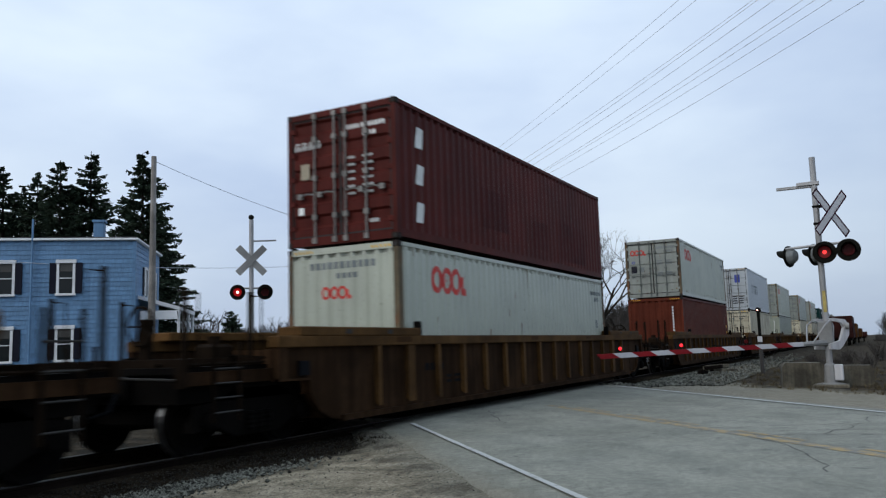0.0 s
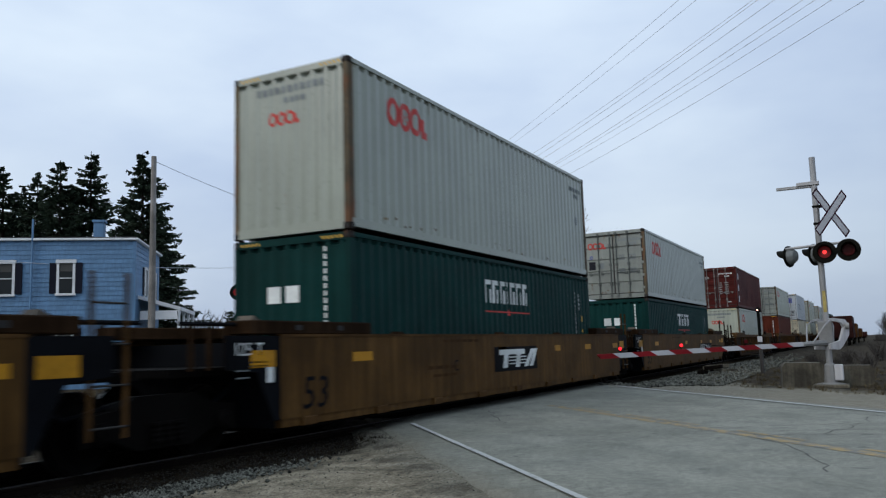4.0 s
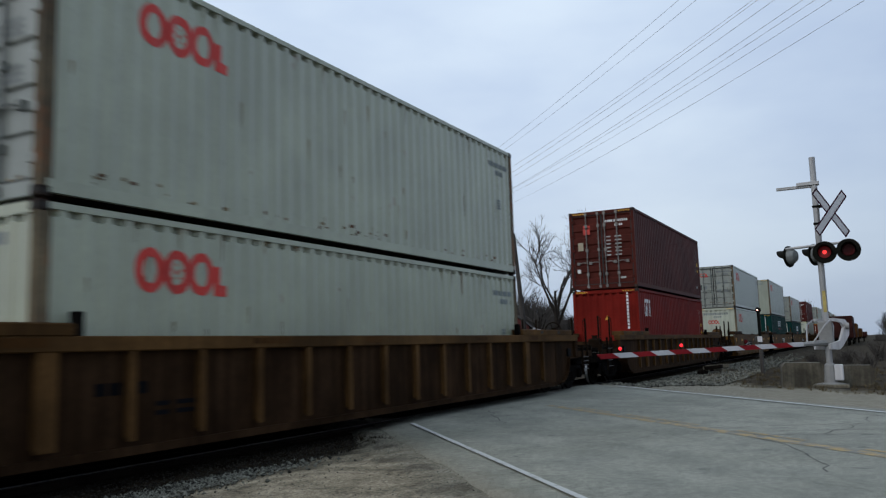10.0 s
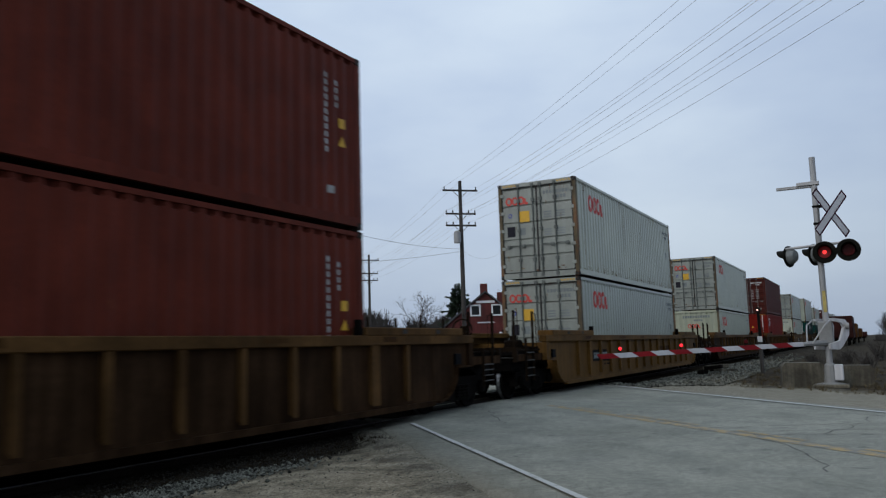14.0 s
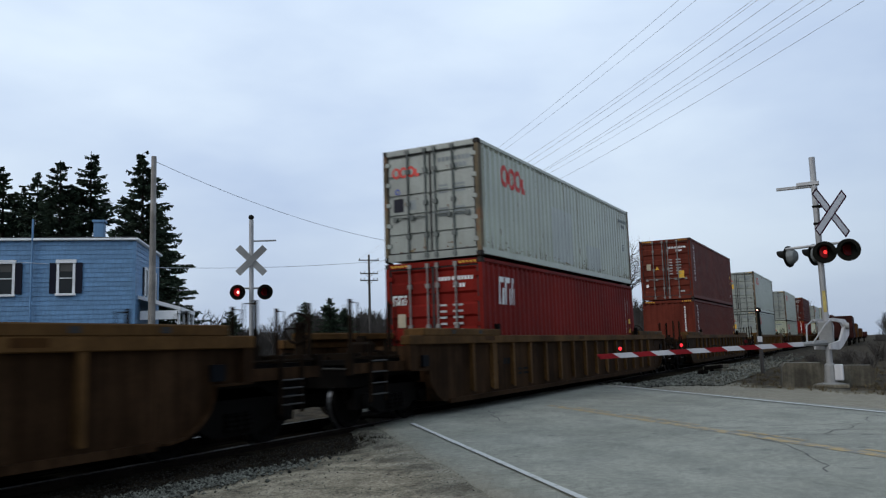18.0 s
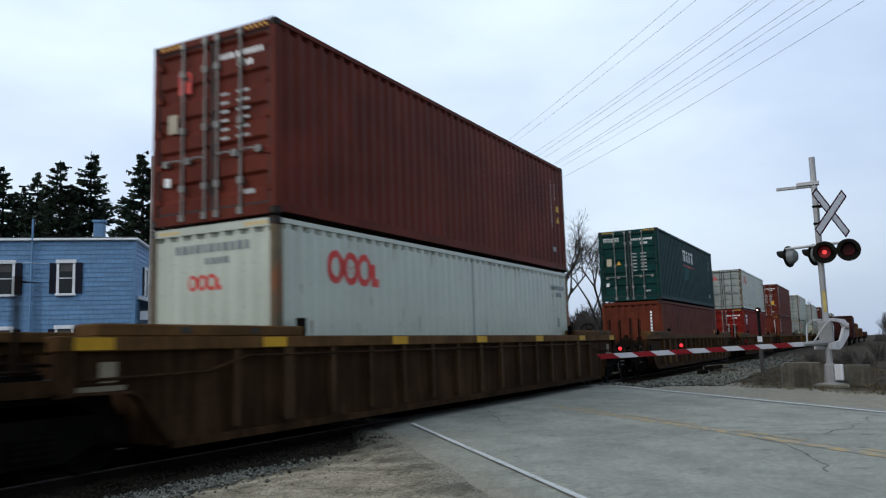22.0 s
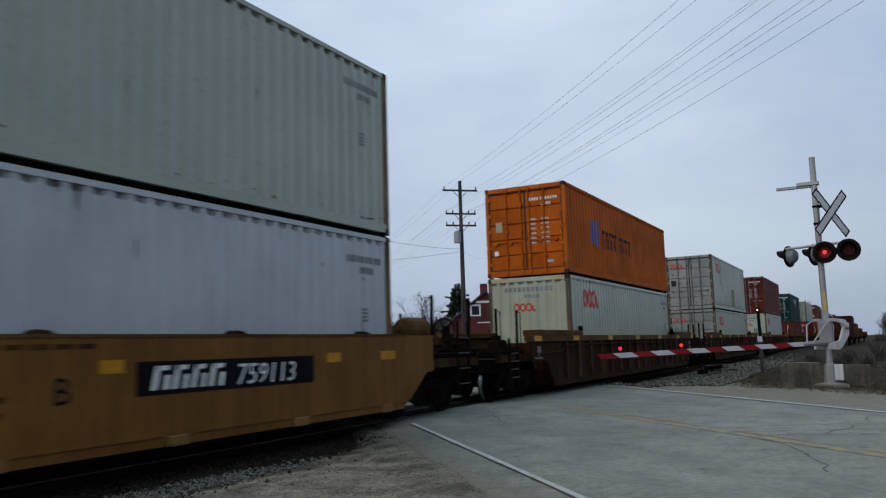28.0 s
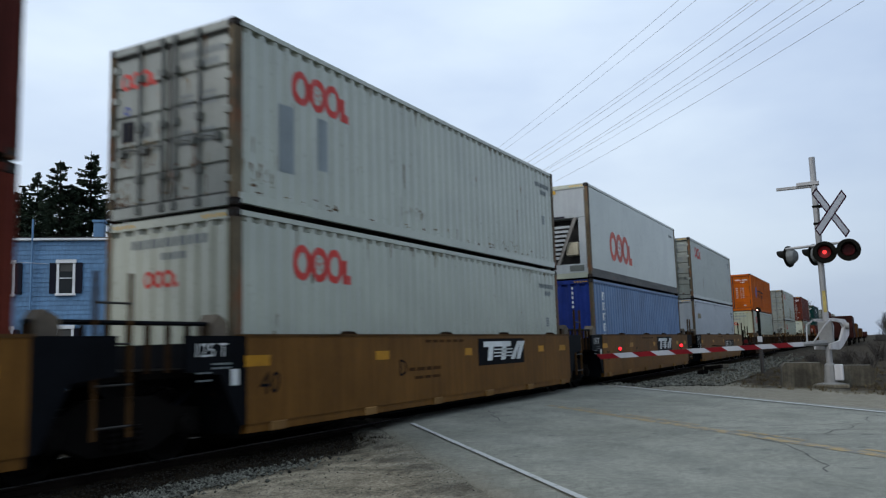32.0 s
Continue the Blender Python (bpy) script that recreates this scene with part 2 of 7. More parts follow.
P_GREEN = material("deep_teal_green_paint", (0.0038, 0.0350, 0.0318), 0.5, streak=0.2, rust=0.06, spec=0.06)
P_ORANGE = material("orange_paint", (0.47, 0.105, 0.010), 0.55, streak=0.2, rust=0.06, spec=0.03)
P_DULLR = material("dull_red_wagon_paint", (0.038, 0.0125, 0.0105), 0.7, var=0.3, spec=0.05)
P_DULLO = material("dull_orange_wagon_paint", (0.075, 0.033, 0.012), 0.7, var=0.3, spec=0.05)
P_BLUE = material("faded_blue_paint", (0.128, 0.215, 0.372), 0.42, streak=0.3, rust=0.08, var=0.12, spec=0.2)
P_DKBLUE = material("deep_blue_paint", (0.016, 0.038, 0.22), 0.42, streak=0.3, rust=0.08, spec=0.1)
P_DULL = material("dull_dark_wagon_paint", (0.024, 0.013, 0.012), 0.7, var=0.3, spec=0.05)
P_TAN = material("cream_paint", (0.52, 0.48, 0.36), 0.55, streak=0.4, rust=0.15)
P_RAILRUST = material("rusty_corner_post_paint", (0.165, 0.130, 0.080), 0.7, rust=0.85, streak=0.6, var=0.3, spec=0.2)
M_CAST = material("dark_corner_casting", (0.022, 0.016, 0.013), 0.7, rust=0.6, spec=0.1)
M_KICK = material("dirty_kick_rail", (0.105, 0.098, 0.085), 0.6, rust=0.5, streak=0.4, var=0.3)
M_RODG = material("grimy_painted_rod", (0.105, 0.118, 0.110), 0.6, rust=0.25, var=0.2)
M_ROD = material("galvanised_rod", (0.185, 0.18, 0.17), 0.5, metal=0.3, rust=0.3)
M_GASKET_HOLE = material("black_rubber_gasket", (0.02, 0.02, 0.02), 0.8)
D_RED = material("logo_red_paint", (0.52, 0.035, 0.025), 0.5, var=0.12)
D_ORED = material("logo_orange_red_paint", (0.56, 0.07, 0.03), 0.5, var=0.15)
D_WHITE = material("white_lettering_paint", (0.72, 0.74, 0.72), 0.5, var=0.15)
D_DARK = material("dark_lettering_paint", (0.022, 0.022, 0.03), 0.7, var=0.15, spec=0.08)
D_PALE = material("pale_small_print", (0.40, 0.41, 0.40), 0.6, var=0.2)
D_CREAMY = material("faded_yellow_strip", (0.42, 0.33, 0.10), 0.5, var=0.2)
D_CREAM = material("dirty_cream_label", (0.20, 0.165, 0.105), 0.6, var=0.2)
D_PLATE = material("tarnished_data_plate", (0.36, 0.31, 0.22), 0.5, var=0.2)
D_PATCHG = material("repaint_patch_blue_grey", (0.20, 0.235, 0.245), 0.5, var=0.12)
D_STENC = material("worn_stencil_paint", (0.062, 0.027, 0.007), 0.6, var=0.3, spec=0.05)
D_FAINT = material("faded_lettering_paint", (0.175, 0.20, 0.205), 0.6, var=0.2)
D_BLUE = material("blue_lettering_paint", (0.03, 0.05, 0.28), 0.5, var=0.12)
D_YEL = material("yellow_sticker", (0.60, 0.34, 0.02), 0.5, var=0.12)
D_PATCH = material("repaint_patch_teal", (0.0105, 0.078, 0.072), 0.5, var=0.12, spec=0.06)
D_PATCHB = material("repaint_patch_brown", (0.066, 0.0125, 0.011), 0.55, var=0.2, spec=0.06)
D_PATCHL = material("repaint_patch_pale_grey", (0.335, 0.355, 0.315), 0.45, var=0.08, spec=0.8)
D_PATCHT = material("repaint_patch_tan", (0.240, 0.198, 0.112), 0.55, var=0.2)
# wagon paints
C_YEL = material("wagon_yellow_paint", (0.1060, 0.0540, 0.0155), 0.55, streak=0.5, rust=0, var=0.22, spec=0.06)
C_YELM = material("dusty_wagon_yellow_paint", (0.1250, 0.0650, 0.0180), 0.55, streak=0.4, var=0.2, spec=0.06)
C_YELB = material("clean_wagon_yellow_paint", (0.158, 0.0720, 0.0150), 0.5, streak=0.3, rust=0, var=0.15, spec=0.08)
C_BRN = material("grimy_wagon_brown_paint", (0.0450, 0.0245, 0.0125), 0.65, streak=0.6, rust=0, var=0.3, spec=0.02)
C_CHORD = material("worn_yellow_top_chord_paint", (0.1080, 0.0560, 0.0200), 0.6, streak=0.3, rust=0, var=0.3, spec=0.04)
C_FOOT = material("worn_tan_foot_paint", (0.215, 0.118, 0.042), 0.6, var=0.2, spec=0.06)
C_RIB = material("worn_brown_rib_paint", (0.064, 0.036, 0.0175), 0.6, streak=0.4, var=0.3, spec=0.04)
C_BLK = material("black_wagon_paint", (0.0055, 0.0065, 0.0085), 0.55, rust=0.10, var=0.25, spec=0.03)
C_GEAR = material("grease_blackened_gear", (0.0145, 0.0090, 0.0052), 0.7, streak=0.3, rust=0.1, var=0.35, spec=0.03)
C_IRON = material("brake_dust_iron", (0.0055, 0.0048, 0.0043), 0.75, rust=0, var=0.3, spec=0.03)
C_STEEL = material("polished_wheel_tread", (0.26, 0.26, 0.265), 0.34, metal=1.0, var=0.1)
C_RUNG = material("worn_steel_rung", (0.026, 0.024, 0.021), 0.5, metal=0.4, rust=0.2)
C_REFL = material("orange_reflector", (0.46, 0.215, 0.010), 0.4, var=0.2, spec=0.15)
C_REFLY = material("yellow_reflector", (0.45, 0.245, 0.012), 0.4, var=0.15, spec=0.15)
C_GUIDE = material("worn_guide_casting", (0.135, 0.105, 0.072), 0.7, rust=0.4, var=0.3)
# ground
G_DIRT = soil()
G_ROAD = asphalt()
G_WHITE = worn_paint("worn_white_road_paint", (0.42, 0.43, 0.42), 0.62)
G_YELLOW = worn_paint("faded_yellow_road_paint", (0.320, 0.240, 0.120), 0.52)
G_CRACK = material("tarred_crack", (0.060, 0.060, 0.056), 0.85)
G_STONE = broken_stone("grey_ballast_stone", (0.016, 0.016, 0.013), (0.185, 0.187, 0.160))
# shade under the wagon sides is put into this stone colour
G_SHADED = broken_stone("oily_ballast_stone", (0.006, 0.005, 0.0038), (0.026, 0.022, 0.016))
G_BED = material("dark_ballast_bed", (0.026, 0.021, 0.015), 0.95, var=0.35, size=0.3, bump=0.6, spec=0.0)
G_TIE = material("creosoted_timber", (0.014, 0.0115, 0.0095), 0.9, var=0.35, size=0.4, spec=0.03)
G_RAIL = material("rusty_rail_steel", (0.013, 0.0095, 0.0075), 0.7, var=0.3, size=0.4, spec=0.02)
G_RAILTOP = material("polished_rail_head", (0.11, 0.105, 0.1), 0.5, metal=1.0, var=0.12)
G_GRASS = material("dry_winter_grass", (0.125, 0.097, 0.054), 0.95, var=0.35, size=0.5, spec=0.1)
G_WEED = material("dark_dead_weeds", (0.034, 0.027, 0.017), 0.95, var=0.35, size=0.4, spec=0.05)
G_CONC = material("weathered_concrete", (0.205, 0.186, 0.140), 0.9, var=0.4, streak=0.6, bump=0.4)
# signals, poles, buildings, plants
S_ALU = material("weathered_aluminium", (0.35, 0.35, 0.355), 0.5, metal=0.35, var=0.15)
S_WHITE = material("white_enamel", (0.54, 0.54, 0.56), 0.5, var=0.12, streak=0.3)
S_BLACK = material("matt_black_enamel", (0.0055, 0.0055, 0.004), 0.7, var=0.15, spec=0.08)
S_EDGE = material("dark_maroon_reflective_border", (0.045, 0.008, 0.022), 0.5, var=0.15, spec=0.1)
S_RED = material("red_reflective_sheet", (0.23, 0.009, 0.013), 0.55, var=0.12, spec=0.15)
S_WSHEET = material("white_reflective_sheet", (0.52, 0.52, 0.54), 0.5, var=0.08)
S_BUCK = material("bare_back_of_sign_aluminium", (0.26, 0.26, 0.255), 0.6, metal=0.2, var=0.2)
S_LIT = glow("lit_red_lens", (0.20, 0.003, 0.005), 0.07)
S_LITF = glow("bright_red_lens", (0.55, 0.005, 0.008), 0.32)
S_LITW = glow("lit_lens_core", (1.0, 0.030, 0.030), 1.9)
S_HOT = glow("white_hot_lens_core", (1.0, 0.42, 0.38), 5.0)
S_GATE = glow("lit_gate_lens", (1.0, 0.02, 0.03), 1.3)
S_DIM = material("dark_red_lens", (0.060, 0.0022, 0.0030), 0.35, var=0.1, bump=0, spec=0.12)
S_GLASSBACK = material("grey_lamp_back", (0.17, 0.185, 0.19), 0.5, var=0.2, streak=0.3)
W_WOOD = material("weathered_grey_pole_wood", (0.3, 0.285, 0.27), 0.9, var=0.25, streak=0.5)
W_DARK = material("dark_pole_wood", (0.060, 0.054, 0.050), 0.9, var=0.25, streak=0.4)
W_WIRE = material("aged_wire", (0.45, 0.48, 0.53), 0.6, var=0.1, bump=0)
H_BLUE = material("blue_clapboard_paint", (0.108, 0.228, 0.395), 0.65, var=0.10, streak=0.25)
H_WHITE = material("white_trim_paint", (0.68, 0.70, 0.72), 0.55, var=0.08)
H_NAVY = material("dark_navy_shutter_paint", (0.0088, 0.0099, 0.01925), 0.55, var=0.12, spec=0.1)
H_PANE = glass("dark_window_pane", (0.012, 0.015, 0.016), 0.08)
H_CURT = material("pale_window_blind", (0.055, 0.055, 0.052), 0.8, var=0.1)
H_ROOF = material("tar_roof", (0.07, 0.07, 0.075), 0.9)
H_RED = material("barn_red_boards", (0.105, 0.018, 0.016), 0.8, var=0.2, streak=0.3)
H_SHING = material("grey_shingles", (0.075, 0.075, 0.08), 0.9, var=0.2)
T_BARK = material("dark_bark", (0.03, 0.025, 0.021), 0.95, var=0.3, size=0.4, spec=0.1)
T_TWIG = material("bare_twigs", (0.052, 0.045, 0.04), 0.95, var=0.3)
T_NEEDLE = material("dark_spruce_needles", (0.062, 0.090, 0.060), 0.9, var=0.45, size=0.6, bump=0, spec=0.05)
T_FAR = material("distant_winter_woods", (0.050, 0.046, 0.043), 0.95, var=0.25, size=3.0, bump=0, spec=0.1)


# ---------------------------------------------------------------- mesh helpers
class Build:
    """Collects points and faces of one mesh."""

    def __init__(self):
        self.v, self.f, self.s = [], [], []

    def add(self, pts, faces, slot=0):
        k = len(self.v)
        self.v += [tuple(p) for p in pts]
        self.f += [tuple(i + k for i in q) for q in faces]
        self.s += [slot] * len(faces)
        return self

    def box(self, x0, x1, y0, y1, z0, z1, slot=0, c=0.0):
        """A box; c takes that much off its four long upright edges and top rim."""
        if not c:
            p = [(x, y, z) for z in (z0, z1) for x, y in ((x0, y0), (x1, y0), (x1, y1), (x0, y1))]
            return self.add(p, [(3, 2, 1, 0), (4, 5, 6, 7), (0, 1, 5, 4), (1, 2, 6, 5), (2, 3, 7, 6), (3, 0, 4, 7)], slot)
        ring = [(x0 + c, y0), (x1 - c, y0), (x1, y0 + c), (x1, y1 - c), (x1 - c, y1), (x0 + c, y1), (x0, y1 - c), (x0, y0 + c)]
        mx_, my_ = (x0 + x1) / 2, (y0 + y1) / 2
        inn = [(a + math.copysign(c, mx_ - a), b + math.copysign(c, my_ - b)) for a, b in ring]
        p = [(a, b, z0 + c) for a, b in ring] + [(a, b, z1 - c) for a, b in ring] + [(a, b, z0) for a, b in inn] + [(a, b, z1) for a, b in inn]
        f = [(i, (i + 1) % 8, (i + 1) % 8 + 8, i + 8) for i in range(8)]
        f += [(i + 16, (i + 1) % 8 + 16, (i + 1) % 8, i) for i in range(8)]
        f += [(i + 8, (i + 1) % 8 + 8, (i + 1) % 8 + 24, i + 24) for i in range(8)]
        f += [tuple(range(23, 15, -1)), tuple(range(24, 32))]
        return self.add(p, f, slot)

    def prism(self, poly, axis, a, b, slot=0):
        """A flat outline drawn in the other two axes, pulled from a to b along axis."""
        n = len(poly)
        put = {"x": lambda p, k: (k, p[0], p[1]), "y": lambda p, k: (p[0], k, p[1]), "z": lambda p, k: (p[0], p[1], k)}[axis]
        pts = [put(p, a) for p in poly] + [put(p, b) for p in poly]
        f = [tuple(range(n - 1, -1, -1)), tuple(range(n, 2 * n))] + [(i, (i + 1) % n, (i + 1) % n + n, i + n) for i in range(n)]
        return self.add(pts, f, slot)

    def tube(self, path, radii, sides=8, slot=0):
        """A round bar along a path."""
        if isinstance(radii, (int, float)):
            radii = [radii] * len(path)
        path = [Vector(p) for p in path]
        pts = []
        for i, p in enumerate(path):
            d = (path[min(i + 1, len(path) - 1)] - path[max(i - 1, 0)]).normalized()
            a = d.orthogonal().normalized() if abs(d.z) > 0.99 else d.cross(Vector((0, 0, 1))).normalized()
            b = d.cross(a)
            pts += [p + (a * math.cos(t) + b * math.sin(t)) * radii[i] for t in (2 * math.pi * k / sides for k in range(sides))]
        f = [(i * sides + k, i * sides + (k + 1) % sides, (i + 1) * sides + (k + 1) % sides, (i + 1) * sides + k) for i in range(len(path) - 1) for k in range(sides)]
        f += [tuple(range(sides - 1, -1, -1)), tuple(range((len(path) - 1) * sides, len(path) * sides))]
        return self.add(pts, f, slot)

    def lathe(self, prof, centre, axis, sides=24, slot=0):
        """Rings of (radius, distance along axis) round an axis 'x', 'y' or 'z'."""
        cx, cy, cz = centre
        put = {"x": lambda a, b, h: (cx + h, cy + a, cz + b), "y": lambda a, b, h: (cx + a, cy + h, cz + b), "z": lambda a, b, h: (cx + a, cy + b, cz + h)}[axis]
        pts = [put(r * math.cos(2 * math.pi * k / sides), r * math.sin(2 * math.pi * k / sides), h) for r, h in prof for k in range(sides)]
        f = [(i * sides + k, i * sides + (k + 1) % sides, (i + 1) * sides + (k + 1) % sides, (i + 1) * sides + k) for i in range(len(prof) - 1) for k in range(sides)]
        f += [tuple(range(sides - 1, -1, -1)), tuple(range((len(prof) - 1) * sides, len(prof) * sides))]
        return self.add(pts, f, slot)

    def mesh(self, name, mats, smooth=False):
        me = bpy.data.meshes.new(name)
        me.from_pydata(self.v, [], self.f)
        for m in mats if isinstance(mats, (list, tuple)) else [mats]:
            me.materials.append(m)
        if any(self.s):
            me.polygons.foreach_set("material_index", self.s)
        if smooth:
            me.polygons.foreach_set("use_smooth", [True] * len(me.polygons))
        me.validate()
        me.update()
        return me


def part(name, b, mats, parent=None, label="", smooth=False):
    """Links a Build (or a finished mesh) as one mesh object under a thing or part."""
    ob = new(name, b.mesh(name, mats, smooth) if isinstance(b, Build) else b)
    if parent:
        ob.parent = parent
    if label:
        ob["label"] = label
    return ob


def thing(name, label, category, group="", kind="", m=None):
    ob = tagged(new(name), label, category, group, kind)
    ob.empty_display_size = 0.2
    if m is not None:
        ob.matrix_world = m
    return ob


def lone(name, b, mats, label, category, group="", kind="", smooth=False, m=None):
    ob = tagged(part(name, b, mats, smooth=smooth), label, category, group, kind)
    if m is not None:
        ob.matrix_world = m
    return ob


def setting(name, b, mats, label, smooth=False):
    return tagged(part(name, b, mats, smooth=smooth), label, kind="structure")


def glyphs(text, height, x, z, shear=0.0, squeeze=1.0):
    """Triangles of a line of writing in the plane (u, v), its lower corner at (x, z)."""
    cu = bpy.data.curves.new("writing", "FONT")
    cu.body, cu.size, cu.shear = text, height * 1.37, shear
    cu.resolution_u = 2
    ob = bpy.data.objects.new("writing", cu)
    me = bpy.data.meshes.new_from_object(ob)
    me.calc_loop_triangles()
    tri = [[(x + me.vertices[i].co.x * squeeze, z + me.vertices[i].co.y) for i in t.vertices] for t in me.loop_triangles]
    bpy.data.objects.remove(ob)
    bpy.data.curves.remove(cu)
    bpy.data.meshes.remove(me)
    return tri


def rect(u0, v0, u1, v1, lean=0.0):
    return [(u0, v0), (u1, v0), (u1 + lean, v1), (u0 + lean, v1)]


def ring(cu, cv, ru, rv, width, a0=0, a1=360, steps=16):
    """Convex pieces of an oval band."""
    out = []
    for i in range(steps):
        a, b = radians(a0 + (a1 - a0) * i / steps), radians(a0 + (a1 - a0) * (i + 1) / steps)
        out.append([(cu + ru * math.cos(a), cv + rv * math.sin(a)), (cu + ru * math.cos(b), cv + rv * math.sin(b)),
                    (cu + (ru - width) * math.cos(b), cv + (rv - width) * math.sin(b)), (cu + (ru - width) * math.cos(a), cv + (rv - width) * math.sin(a))])
    return out


def bars(u, v, widths, height, gap, rows=1, drop=0.0, stack=False):
    """Plain bars in place of small writing; stack sets them one under another."""
    out = []
    for r in range(rows):
        a = u
        for k, w in enumerate(widths):
            if stack:
                out.append(rect(u, v - k * (height + gap), u + w, v - k * (height + gap) + height))
            else:
                out.append(rect(a, v - r * drop, a + w, v - r * drop + height))
                a += w + gap
    return out


# ---------------------------------------------------------------- containers
CL, CW = 12.192, 2.438
TALL = {}             # height of each box
PER, DEEP = 0.278, 0.018


def wave(u):
    """How far a corrugated sheet stands back at u."""
    k = (u / PER) % 1.0
    if k < 0.27:
        return 0.0
    if k < 0.5:
        return DEEP * (k - 0.27) / 0.23
    if k < 0.77:
        return DEEP
    return DEEP * (1 - (k - 0.77) / 0.23)


def folds(a, b):
    """The places between a and b where the sheet is folded."""
    out = [a]
    k = math.floor(a / PER)
    while k * PER < b:
        out += [v for v in ((k + q) * PER for q in (0.0, 0.27, 0.5, 0.77)) if a + 1e-4 < v < b - 1e-4]
        k += 1
    return out + [b]


def sheet(a, b, z0, z1, put, scoop=0.0):
    """A corrugated sheet from a to b; put turns (u, setback, z) into a point. The hollows are pressed deeper just under the top rail."""
    us = folds(a, b)
    bd = Build()
    zs = [(z0, 0.0), (z1, 0.0)] if not scoop else [(z0, 0.0), (z1 - 0.095, 0.0), (z1 - 0.075, scoop), (z1, scoop)]
    n, m = len(us), len(zs)
    for back in (0.0, 0.004):
        q = [(m * i + j, m * i + m + j, m * i + m + j + 1, m * i + j + 1) for i in range(n - 1) for j in range(m - 1)]
        bd.add([put(u, wave(u) + back + (d if wave(u) > 0.5 * DEEP else 0.0), z) for u in us for z, d in zs], q if not back else [f[::-1] for f in q])
    return bd


def cut(poly, lo, hi):
    """The part of a convex outline between two values of u."""
    for lim, sign in ((lo, 1), (hi, -1)):
        out = []
        for i, p in enumerate(poly):
            q = poly[(i + 1) % len(poly)]
            dp, dq = sign * (p[0] - lim), sign * (q[0] - lim)
            if dp >= 0:
                out.append(p)
            if dp * dq < 0:
                t = dp / (dp - dq)
                out.append((p[0] + t * (q[0] - p[0]), p[1] + t * (q[1] - p[1])))
        poly = out
        if len(poly) < 3:
            return []
    return poly


def painted(polys, put, fold=True):
    """Flat painted shapes laid on a sheet, following its folds."""
    bd = Build()
    for poly in polys:
        us = [p[0] for p in poly]
        cuts = folds(min(us), max(us)) if fold else [min(us), max(us)]
        for lo, hi in zip(cuts, cuts[1:]):
            q = cut(poly, lo, hi) if fold else poly
            if len(q) > 2:
                bd.add([put(u, (wave(u) if fold else 0) - 0.005, v) for u, v in q], [tuple(range(len(q)))])
    return bd


def flower_logo(u, v, h, mid):
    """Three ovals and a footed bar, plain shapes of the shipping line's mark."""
    w = h * 0.80
    s = []
    for k in range(3):
        s += ring(u + w * (0.5 + k * 0.96), v + h / 2, w * 0.53, h * 0.51, h * 0.21, steps=20)
    if mid:
        for k in range(5):
            a = radians(90 + 72 * k)
            s += ring(u + w * 1.46 + h * 0.17 * math.cos(a), v + h / 2 + h * 0.17 * math.sin(a), h * 0.035, h * 0.035, h * 0.03, steps=5)
        s += ring(u + w * 1.46, v + h / 2, h * 0.06, h * 0.06, h * 0.05, steps=6)
    s += [rect(u + w * 2.93, v, u + w * 3.48, v + h * 0.27), rect(u + w * 2.93, v + h * 0.27, u + w * 3.16, v + h * 0.72)]
    return s


def block_name(u, v, h, widths, gap, lean=0.0):
    """A name as upright blocks with a notch each."""
    out = []
    for w in widths:
        out += [rect(u, v, u + w * 0.30, v + h, lean), rect(u + w * 0.30, v + h * 0.80, u + w, v + h, lean * 0.3), rect(u + w * 0.70, v, u + w, v + h * 0.60, lean * 0.5)]
        u += w + gap
    return out


def split(name, shapes):
    """Each sticker, patch or letter shape on its own; a mark of many strokes stays whole."""
    if name in ("reflector", "yellow_sticker", "white_label", "repaint_patch", "side_mark", "side_badge"):
        return [[p] for p in shapes]
    if name == "side_logo":
        return [shapes[:20], shapes[20:40] + shapes[60:-2], shapes[40:60], shapes[-2:]]
    if name in ("side_name", "door_name", "upright_name"):
        return [shapes[i:i + 3] for i in range(0, len(shapes), 3)]
    return [shapes]


def tiny(ob):
    """Small print too fine to pick apart is stuff."""
    if ob.name.split(".")[0] in ("code_marking", "weight_table", "small_print", "stencil_marking", "sign_lettering", "mark_lettering", "company_mark", "rust_stain", "grime_run", "caution_stripes"):
        ob["kind"] = "stuff"
    return ob


